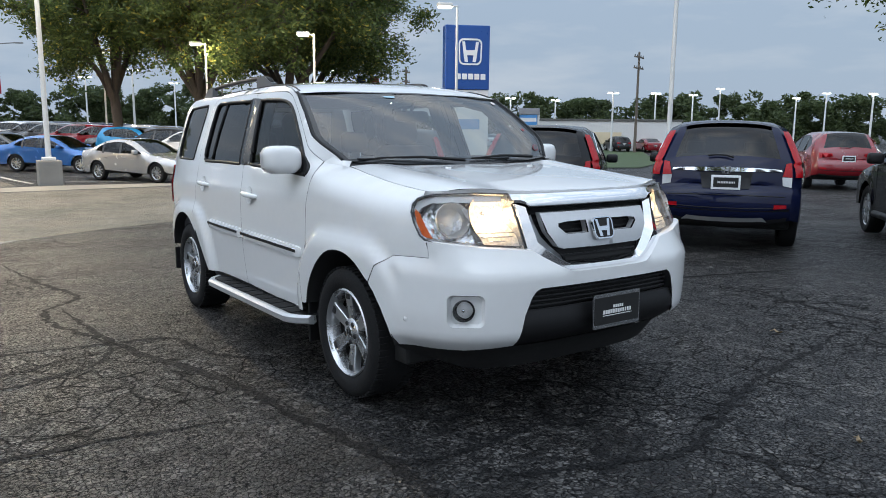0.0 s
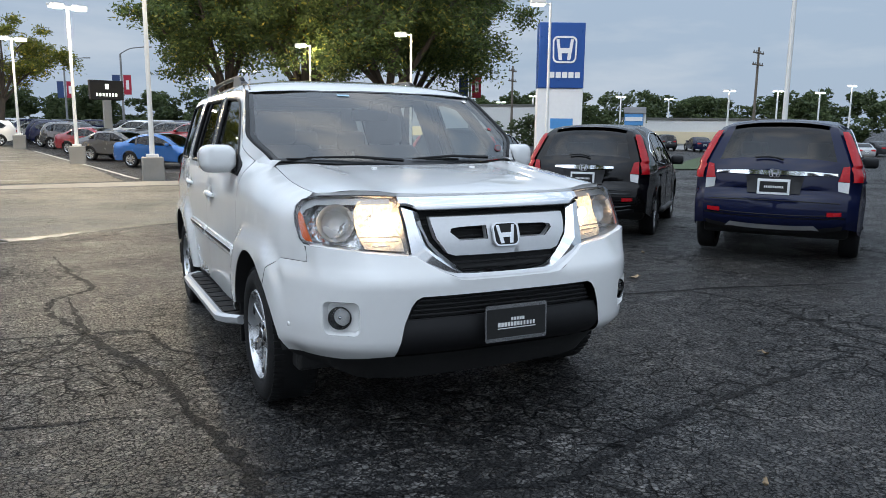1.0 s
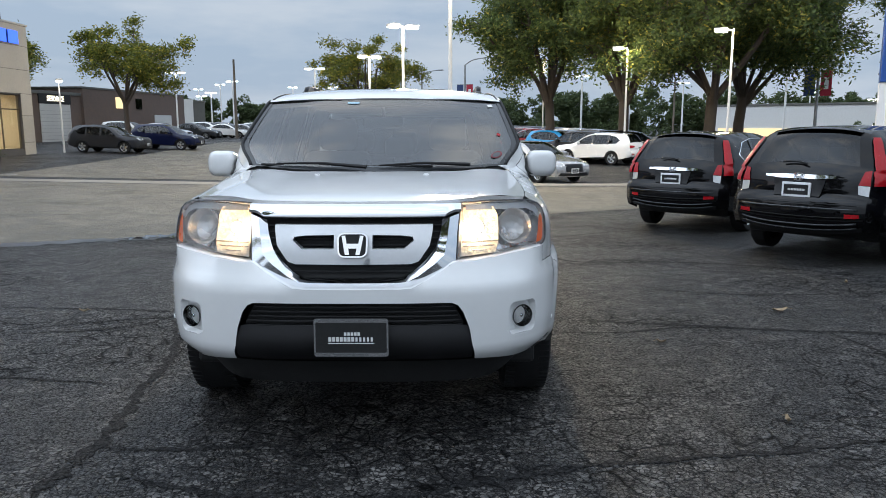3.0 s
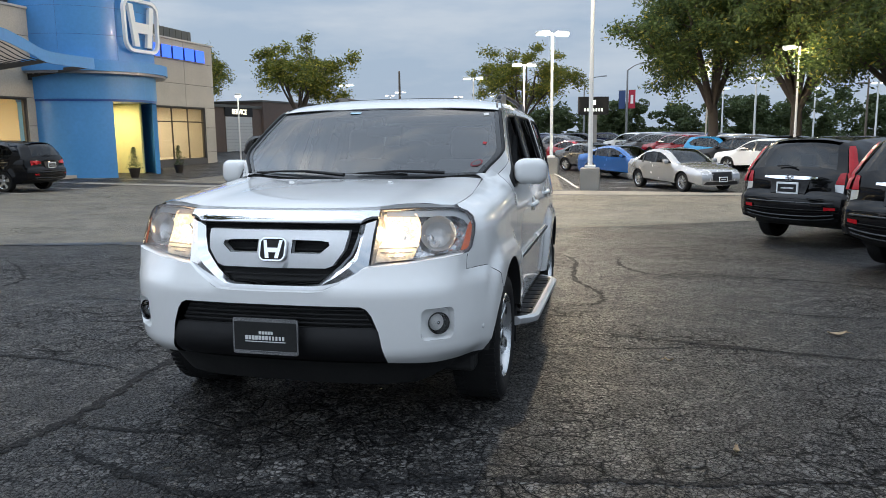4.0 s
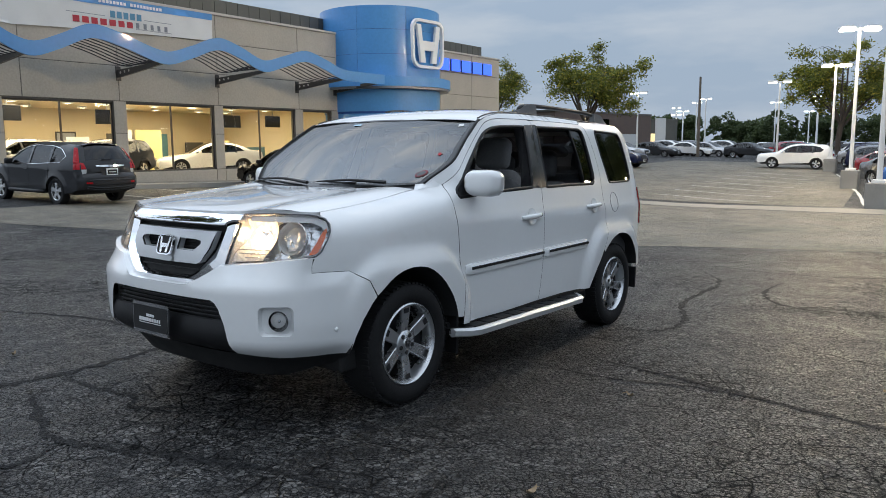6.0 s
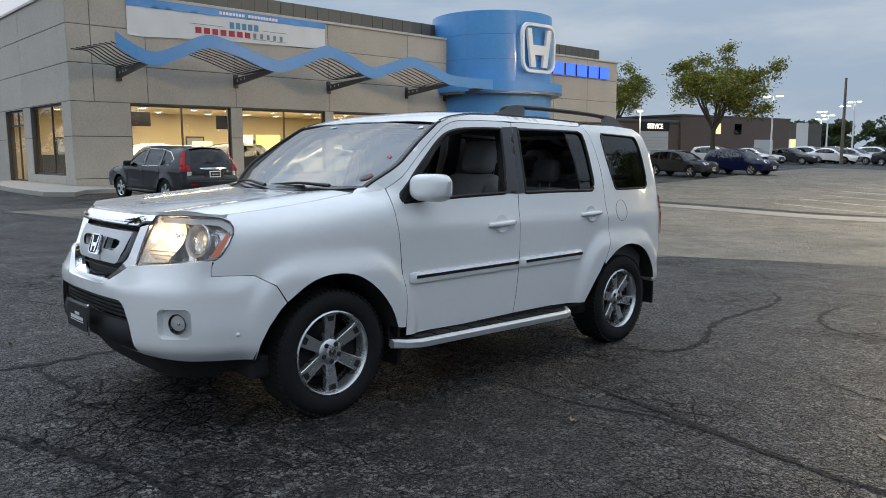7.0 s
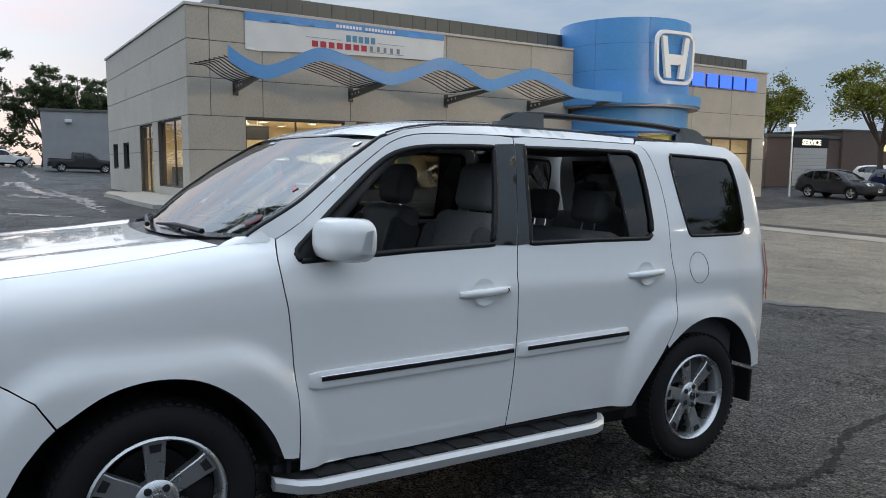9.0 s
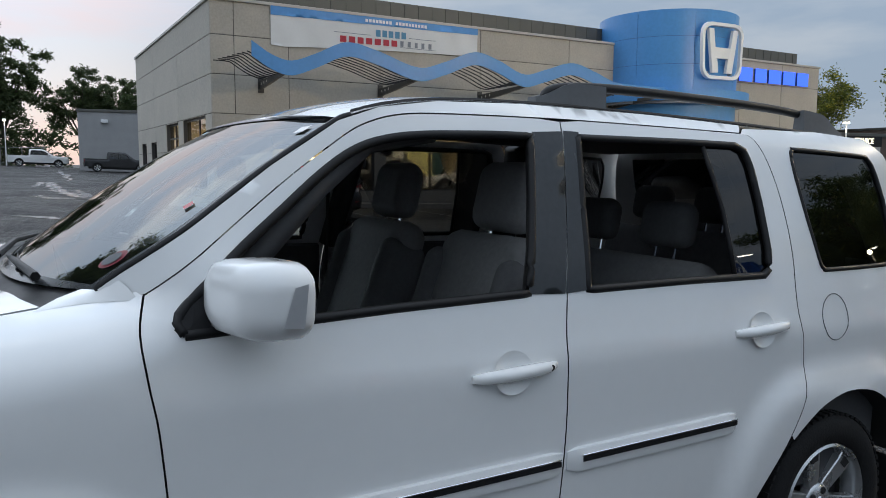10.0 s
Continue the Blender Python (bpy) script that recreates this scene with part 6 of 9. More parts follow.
# inside
room = thing("showroom_interior", Matrix.Identity(4), "cream showroom interior with a tiled floor", "room", kind="structure")
part("inner_floor", box(-33, WX - 0.3, WY + 0.3, 37.9, 0.0, 0.30), M_TILE, room)
part("inner_wall", box(-33.2, -33, WY + 0.3, 37.9, 0.3, 4.4), M_CREAM, room)
part("inner_wall", box(-33, WX - 0.3, 24.0, 24.2, 0.3, 4.4), M_CREAM, room)
tagged(part("ceiling", box(-33, WX - 0.3, WY + 0.3, 37.9, 3.45, 4.4), M_CREAM), "cream suspended ceiling", "ceiling", kind="structure")
rnd = random.Random(5)
for i in range(3):
    for j in range(8):
        y, x = 8.2 + j * 2.1 + rnd.uniform(-0.3, 0.3), -24.6 - i * 2.9
        lampo = thing("ceiling_light", pose(x, y, 3.45), "round warm white ceiling light", "lamp", "showroom ceiling lights")
        part("fixture_frame", lathe([(0.0, 0.0), (0.20, 0.0), (0.22, -0.05), (0.19, -0.09), (0.17, -0.06)], 20, "z"), M_SIGN_WHITE, lampo)
        part("diffuser", lathe([(0.0, -0.10), (0.10, -0.09), (0.165, -0.062)], 20, "z"), M_LAMP_WARM, lampo)
for y in (10.5, 15.0, 19.5, 35.0):
    ld = bpy.data.lights.new("showroom_light", "AREA")
    ld.shape, ld.size, ld.size_y, ld.energy, ld.color = "RECTANGLE", 6.0, 3.5, 520, (1.0, 0.83, 0.56)
    new("showroom_light", ld).matrix_world = look((-27.5, y, 3.38), (-27.5, y, 0))
for y, z in ((9.0, 1.8), (15.2, 1.9), (20.0, 1.7)):
    pic = thing("wall_picture", pose(-32.97, y, z), "framed picture on the cream wall", "picture", "showroom pictures")
    part("frame", box(0, 0.04, -0.5, 0.5, -0.45, 0.45, 0.01), M_FRAME, pic)
    part("print", box(0.041, 0.045, -0.43, 0.43, -0.38, 0.38), M_STEEL, pic)
for y, x, z in ((9.6, -26.0, 2.85), (12.9, -25.0, 2.75), (18.9, -25.0, 2.7), (22.6, -26.5, 2.8)):
    tv = thing("hanging_screen", pose(x, y, z), "dark flat screen hung from the ceiling", "screen", "showroom screens")
    part("screen", box(-0.03, 0.03, -0.48, 0.48, -0.28, 0.28, 0.01), M_BLACK_TRIM, tv)
    part("rod", tube([(0, 0, 0.28), (0, 0, 3.45 - z)], 0.02, 6), M_STEEL, tv)
for y, x in ((9.4, -29.5), (13.4, -31.0), (18.6, -30.0), (22.0, -29.0)):
    dk = thing("sales_desk", pose(x, y, 0.30), "wooden sales desk in the showroom", "desk", "showroom desks")
    part("desk_top", box(-0.4, 0.4, -0.8, 0.8, 0.71, 0.75, 0.01), surface("desk_wood", (0.22, 0.12, 0.06), 0.4) if y < 10 else bpy.data.materials["desk_wood"], dk)
    for sy in (-0.75, 0.70):
        part("desk_side", box(-0.38, 0.38, sy, sy + 0.05, 0.0, 0.71), bpy.data.materials["desk_wood"], dk)

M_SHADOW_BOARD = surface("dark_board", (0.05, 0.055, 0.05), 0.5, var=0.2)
M_POSTER = surface("pale_poster", (0.80, 0.78, 0.72), 0.5, var=0.15, scale=2)
M_TEAL = surface("teal_poster", (0.10, 0.24, 0.28), 0.5, var=0.2, scale=2)
rb = random.Random(31)
for k in range(26):                                     # boards, partitions and posters standing about the room
    y = 8.6 + k * 0.60 + rb.uniform(-0.2, 0.2)
    x = rb.choice((-32.6, -31.2, -29.8, -28.2))
    w, h = rb.uniform(0.4, 1.5), rb.uniform(1.0, 2.1)
    bd = thing("display_board", pose(x, y, 0.30, 0, 0, rb.uniform(-15, 15)), "upright display board in the showroom", "board", "showroom boards")
    part("board", box(-0.03, 0.03, -w / 2, w / 2, 0.15, h, 0.008), rb.choice((M_SHADOW_BOARD, M_POSTER, M_TEAL, M_FRAME, M_YELLOW, M_STEEL)), bd)
    part("foot", box(-0.25, 0.25, -w / 2 + 0.05, w / 2 - 0.05, 0.0, 0.15, 0.01), M_FRAME, bd)
for k, y in enumerate((8.9, 13.6, 18.4)):
    fan = thing("ceiling_fan", pose(-25.2, y, 3.45, 0, 0, 20 * k), "white ceiling fan at rest", "fan", "showroom fans")
    part("rod", tube([(0, 0, 0), (0, 0, -0.30)], 0.02, 6), M_SIGN_WHITE, fan)
    part("motor", lathe([(0.0, -0.28), (0.10, -0.29), (0.12, -0.36), (0.0, -0.40)], 16, "z"), M_SIGN_WHITE, fan)
    for j in range(4):
        part("blade", box(0.10, 0.65, -0.06, 0.06, -0.345, -0.335, 0.003), M_SIGN_WHITE, fan).matrix_basis = Matrix.Rotation(j * math.pi / 2, 4, "Z")

# banner above the windows
ban = thing("banner", Matrix.Identity(4), "white cloth banner with a blue top stripe on the stucco wall", "banner")


def banner_pt(y, z, out=0.0):
    sag = 0.025 * math.sin(y * 2.1) + 0.02 * math.sin(y * 5.3 + z * 3)
    return Vector((WX + 0.05 + sag * 0.6 + out, y, z))


b_low = [(8.12, 5.62), (8.6, 5.58), (9.3, 5.62), (10.5, 5.68), (12.0, 5.74), (14.0, 5.79), (16.4, 5.85)]
bm = panel(b_low + [(16.4, 6.90), (8.12, 6.90)], banner_pt, 0.25)
part("cloth", orient(bm, (-30, 12, 6)), M_BANNER, ban, smooth=180)
bm = panel([(8.12, 6.60), (16.4, 6.66), (16.4, 6.90), (8.12, 6.90)], lambda y, z: banner_pt(y, z, 0.012), 0.25)
part("stripe", orient(bm, (-30, 12, 6)), M_BLUE, ban, "blue stripe", 180)
M_BAR_RED = surface("lettering_red", (0.45, 0.03, 0.05), 0.6, var=0.05)
M_BAR_GREY = surface("lettering_grey", (0.22, 0.24, 0.27), 0.6, var=0.05)
M_BAR_BLUE = surface("lettering_blue", (0.10, 0.27, 0.42), 0.6, var=0.05)


def bars(parent, n, y0, dy, wy, z0, z1, mat, name, label, out=0.02):
    for k in range(n):
        y = y0 + k * dy
        bm = panel([(y, z0), (y + wy, z0), (y + wy, z1), (y, z1)], lambda a, c: banner_pt(a, c, out), 0.25)
        part(name, orient(bm, (-30, 12, 6)), mat, parent, label if k == 0 else "")


bars(ban, 7, 10.62, 0.335, 0.24, 5.92, 6.14, M_BAR_RED, "red_bar", "plain red bar")
bars(ban, 5, 13.0, 0.30, 0.13, 5.94, 6.14, M_BAR_GREY, "grey_bar", "plain grey bar")
bars(ban, 5, 12.0, 0.26, 0.19, 6.22, 6.46, M_BAR_BLUE, "blue_bar", "plain blue bar")
bars(ban, 8, 11.6, 0.135, 0.10, 6.70, 6.81, M_SIGN_WHITE, "white_bar", "plain white bar", 0.026)
bars(ban, 10, 12.8, 0.135, 0.10, 6.70, 6.81, M_SIGN_WHITE, "white_bar", "plain white bar", 0.026)
for y0, y1, z in ((10.4, 11.8, 6.24), (13.35, 14.5, 6.26), (13.0, 14.5, 5.90)):
    bm = panel([(y0, z), (y1, z), (y1, z + 0.02), (y0, z + 0.02)], lambda a, c: banner_pt(a, c, 0.02), 0.25)
    part("rule_line", orient(bm, (-30, 12, 6)), M_BAR_GREY, ban)

# wavy canopy
CX_OUT = -19.8
def wave(y):
    return curve_table([(6.6, 5.20), (7.2, 4.84), (7.8, 4.70), (8.6, 4.98), (9.6, 5.40), (10.6, 5.24), (12.2, 4.80), (13.2, 5.06), (14.4, 5.48), (15.4, 5.26), (16.5, 4.86), (17.5, 5.10), (18.7, 5.42), (19.8, 5.18), (20.8, 4.86), (21.8, 4.80), (23.6, 4.80)], y)


can = thing("wave_canopy", Matrix.Identity(4), "blue wavy canopy of louvres on steel brackets", "canopy")
ys = [6.6 + 17.0 * k / 110 for k in range(111)]
part("fascia", loft([[Vector((CX_OUT, y, wave(y) - 0.44)), Vector((CX_OUT + 0.06, y, wave(y) - 0.44)), Vector((CX_OUT + 0.06, y, wave(y))), Vector((CX_OUT, y, wave(y)))] for y in ys]), M_BLUE, can, "blue wavy fascia", 60)
for j in range(8):
    x = CX_OUT - 0.22 - j * 0.34
    f = (j + 1) / 8
    yl = [max(6.0, 6.6 - 0.5 * f) + (21.6 - 6.2 + 0.5 * f) * k / 90 for k in range(91)]
    part("louvre", loft([[Vector((x - 0.012, y, z - 0.035)), Vector((x + 0.012, y, z - 0.035)), Vector((x + 0.012, y, z)), Vector((x - 0.012, y, z))] for y in yl for z in (wave(y) - 0.26 - 0.02 * f,)]), M_BLACK_TRIM, can)
for y in (7.75, 12.2, 16.55, 20.95, 23.4):
    rings = []
    for x, zc, h in ((WX + 0.01, 4.26, 0.17), (WX + 1.5, 4.36, 0.12), (CX_OUT, 4.46, 0.06)):
        rings.append([Vector((x, y - 0.05, zc - h)), Vector((x, y + 0.05, zc - h)), Vector((x, y + 0.05, zc + h * 0.6)), Vector((x, y - 0.05, zc + h * 0.6))])
    br = part("bracket", loft(rings), M_FRAME, can, "dark steel bracket")
    part("wall_plate", box(WX + 0.002, WX + 0.03, y - 0.10, y + 0.10, 3.98, 4.50, 0.004), M_FRAME, br)
    for k in range(3):
        bm = lathe([(0.0, -0.056), (0.045, -0.056), (0.045, 0.056), (0.0, 0.056)], 12, "y")
        for v in bm.verts:
            v.co += Vector((WX + 0.25 + 0.28 * k, y, 4.26 + 0.02 * k))
        part("bracket_hole", bm, M_COPING, br)

# blue round tower
TX, TY, TR, EMBLEM_A = -22.6, 26.6, 3.05, -3.0
tower = thing("entrance_tower", Matrix.Identity(4), "round blue metal-clad entrance tower with a yellow vestibule", "tower", kind="structure")


def arc_wall(r0, r1, a0, a1, z0, z1, n, mat, name, label=""):
    rings = []
    for k in range(n + 1):
        a = radians(a0 + (a1 - a0) * k / n)
        c, s = math.cos(a), math.sin(a)
        rings.append([Vector((TX + r * c, TY + r * s, z)) for r, z in ((r0, z0), (r1, z0), (r1, z1), (r0, z1))])
    return part(name, loft(rings), mat, tower, label, 40)


for i, (z0, z1) in enumerate(((4.85, 5.9), (5.9, 7.05), (7.05, 8.15))):
    for k in range(8):
        arc_wall(TR - 0.12, TR, k * 45 + 0.12 + 20, k * 45 + 44.88 + 20, z0 + 0.008, z1 - 0.008, 10, M_BLUE, "cladding_panel")
arc_wall(TR - 0.2, TR - 0.02, 0, 360, 3.1, 8.1, 72, M_DEEP_BLUE, "tower_core")
arc_wall(TR - 0.04, TR + 0.0, 0, 360, 3.2, 4.25, 72, M_BLUE, "lower_drum", "blue drum below the ring")
arc_wall(TR - 0.1, TR + 0.55, -100, 100, 4.35, 4.80, 48, M_BLUE, "ring", "projecting blue ring")
arc_wall(TR + 0.0, TR + 0.45, -100, 100, 4.25, 4.35, 48, M_STEEL, "ring_soffit")
arc_wall(TR - 0.25, TR - 0.05, -140, -32, -0.5, 3.2, 30, M_BLUE, "lower_wall", "blue curved wall")
arc_wall(TR - 0.25, TR - 0.05, 33, 140, -0.5, 3.2, 24, M_BLUE, "lower_wall")
part("vestibule_wall", box(TX - 1.2, TX - 1.0, TY - 2.2, TY + 2.2, -0.3, 3.2), M_YELLOW, tower, "yellow vestibule wall")
part("vestibule_wall", box(TX - 1.0, TX + 1.6, TY + 1.6, TY + 1.75, -0.3, 3.2), M_YELLOW, tower)
bm = lathe([(0.0, 3.15), (TR - 0.1, 3.15), (TR - 0.1, 3.2)], 40, "z")
for v in bm.verts:
    v.co += Vector((TX, TY, 0))
part("vestibule_ceiling", bm, M_SIGN_WHITE, tower)
bm = lathe([(0.0, 8.05), (TR - 0.1, 8.05)], 40, "z")
for v in bm.verts:
    v.co += Vector((TX, TY, 0))
part("tower_roof", bm, M_DEEP_BLUE, tower)
vd = bpy.data.lights.new("vestibule_light", "AREA")
vd.size, vd.energy, vd.color = 1.2, 150, (1.0, 0.86, 0.55)
new("vestibule_light", vd).matrix_world = look((TX + 0.6, TY, 3.1), (TX + 0.6, TY, 0))
M_POT = surface("dark_glazed_pot", (0.03, 0.025, 0.022), 0.35, var=0.15)
for px, py in ((TX + 3.1, TY - 1.2), (TX + 2.9, TY + 2.6)):
    pt = thing("planter", pose(px, py, ground_z(px, py) - 0.01), "small conical evergreen in a dark pot beside the entrance", "planter", "entrance planters")
    part("pot", lathe([(0.0, 0.0), (0.16, 0.0), (0.24, 0.34), (0.25, 0.42), (0.21, 0.42), (0.20, 0.36), (0.0, 0.36)], 20, "z"), M_POT, pt, smooth=40)
    rp = random.Random(int(px * 10))
    gp = [(rp.gauss(0, 0.16) * (1 - h / 1.15), rp.gauss(0, 0.16) * (1 - h / 1.15), 0.40 + h) for h in (rp.random() ** 1.3 * 0.95 for _ in range(700))]
    lf = leaf_mesh("foliage", gp, 0.075, rp, M_LEAF_FAR, 0.0)
    lf.parent = pt
# badge on the tower
EA = radians(EMBLEM_A)
badge = thing("wall_badge", Matrix.Translation((TX + (TR + 0.12) * math.cos(EA), TY + (TR + 0.12) * math.sin(EA), 6.42)) @ Matrix.Rotation(EA + math.pi / 2, 4, "Z"), "large white badge on the blue tower", "sign")
emblem(2.35, 2.35, M_SIGN_WHITE, badge, Matrix.Identity(4), depth=0.14)
for x, z in ((-0.8, 0.9), (0.8, 0.9), (-0.7, -0.9), (0.7, -0.9)):
    part("standoff", tube([(x, 0.2, z), (x, 0.0, z)], 0.05, 8), M_STEEL, badge)
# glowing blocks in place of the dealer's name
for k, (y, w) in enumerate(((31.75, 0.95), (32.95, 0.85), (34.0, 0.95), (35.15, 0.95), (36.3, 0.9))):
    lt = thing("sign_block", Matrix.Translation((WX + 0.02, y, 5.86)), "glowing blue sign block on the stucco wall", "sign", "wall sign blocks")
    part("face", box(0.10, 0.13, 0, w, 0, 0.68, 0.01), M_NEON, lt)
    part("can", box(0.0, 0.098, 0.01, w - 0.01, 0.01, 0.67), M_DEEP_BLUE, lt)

# kerb and walk round the corner
M_KERB = surface("kerb_concrete", (0.34, 0.32, 0.28), 0.8, var=0.2, scale=2, bump=0.2, bump_scale=50)
def kerb_top(x, y):
    return ground_z(x, y) + 0.13


isl = [(-29.4, 6.05), (-29.4, 4.5), (-27.0, 4.0), (-22.0, 3.95), (-19.6, 4.2), (-19.35, 5.0), (-20.6, 5.7), (-21.2, 7.2), (-21.3, 24.0), (-22.75, 24.0), (-22.75, 6.05)]
bm = panel(isl, lambda x, y: Vector((x, y, kerb_top(x, y))), 0.8)
orient(bm, (-22, 5, -10))
rim = [Vector(p) for p in isl]
n0 = len(rim)
va = [bm.verts.new((p.x, p.y, kerb_top(p.x, p.y))) for p in rim]
vb = [bm.verts.new((p.x + (0.02 if p.x > -22 else 0), p.y - 0.02, ground_z(p.x, p.y) - 0.05)) for p in rim]
for k in range(n0):
    bm.faces.new((va[k], va[(k + 1) % n0], vb[(k + 1) % n0], vb[k]))
tagged(part("pavement", bm, M_KERB), "pale concrete walk with a raised kerb along the showroom", "pavement", kind="structure")

# ---- parked cars ----
def paint(name, c, metal=0.3, rough=0.25):
    dark = max(c) < 0.05
    return surface(name, c, 0.45 if dark else rough, metal=0.0 if dark else metal, var=0.03, coat=0.62 if dark else 1.0, rough_var=0.03, spec=0.02 if dark else 0.5)


PAINTS = {
    "black": paint("black_paint", (0.0035, 0.0035, 0.0042)), "navy": paint("navy_paint", (0.006, 0.009, 0.034)), "red": paint("red_paint", (0.20, 0.006, 0.012), 0.0),
    "white": paint("white_paint", (0.72, 0.72, 0.71), 0.0), "silver": paint("silver_car_paint", (0.42, 0.42, 0.42), 0.6), "grey": paint("grey_car_paint", (0.085, 0.088, 0.092), 0.5),
    "blue": paint("blue_paint", (0.015, 0.10, 0.33)), "sky": paint("sky_blue_paint", (0.03, 0.27, 0.55)), "charcoal": paint("charcoal_paint", (0.030, 0.031, 0.034), 0.4),
}
M_CAR_GLASS = glass("car_glass", (0.35, 0.38, 0.40), 0.7, ior=1.52)
M_CAR_DARK = glass("dark_car_glass", (0.10, 0.11, 0.12), 0.6, ior=1.55)
M_CLEAR_LAMP = surface("lamp_clear", (0.62, 0.63, 0.64), 0.12, metal=0.4, var=0.1, coat=0.8)

SUV_TOP = [(y_, z_ * (0.958 if z_ > 0.5 else 1.0)) for y_, z_ in ((-2.24, 0.36), (-2.27, 0.52), (-2.24, 0.74), (-2.10, 0.92), (-1.70, 1.00), (-1.12, 1.08), (-0.80, 1.26), (-0.42, 1.50), (-0.10, 1.61), (0.35, 1.665), (0.95, 1.665), (1.55, 1.625), (1.85, 1.575), (2.02, 1.35), (2.16, 1.08), (2.20, 0.85), (2.26, 0.76), (2.27, 0.56), (2.20, 0.42))]
SEDAN_TOP = [(-2.33, 0.26), (-2.36, 0.46), (-2.30, 0.66), (-2.05, 0.78), (-1.50, 0.88), (-1.00, 0.95), (-0.70, 1.08), (-0.25, 1.32), (0.10, 1.42), (0.55, 1.44), (1.00, 1.39), (1.40, 1.26), (1.80, 1.09), (2.20, 1.04), (2.32, 0.92), (2.36, 0.66), (2.36, 0.45), (2.30, 0.28)]
PICKUP_TOP = [(-2.75, 0.42), (-2.80, 0.70), (-2.76, 1.02), (-2.60, 1.10), (-1.55, 1.17), (-1.20, 1.32), (-0.70, 1.70), (-0.35, 1.81), (0.55, 1.82), (0.78, 1.75), (0.86, 1.30), (0.90, 1.16), (1.6, 1.16), (2.68, 1.16), (2.78, 1.10), (2.80, 0.70), (2.76, 0.45)]


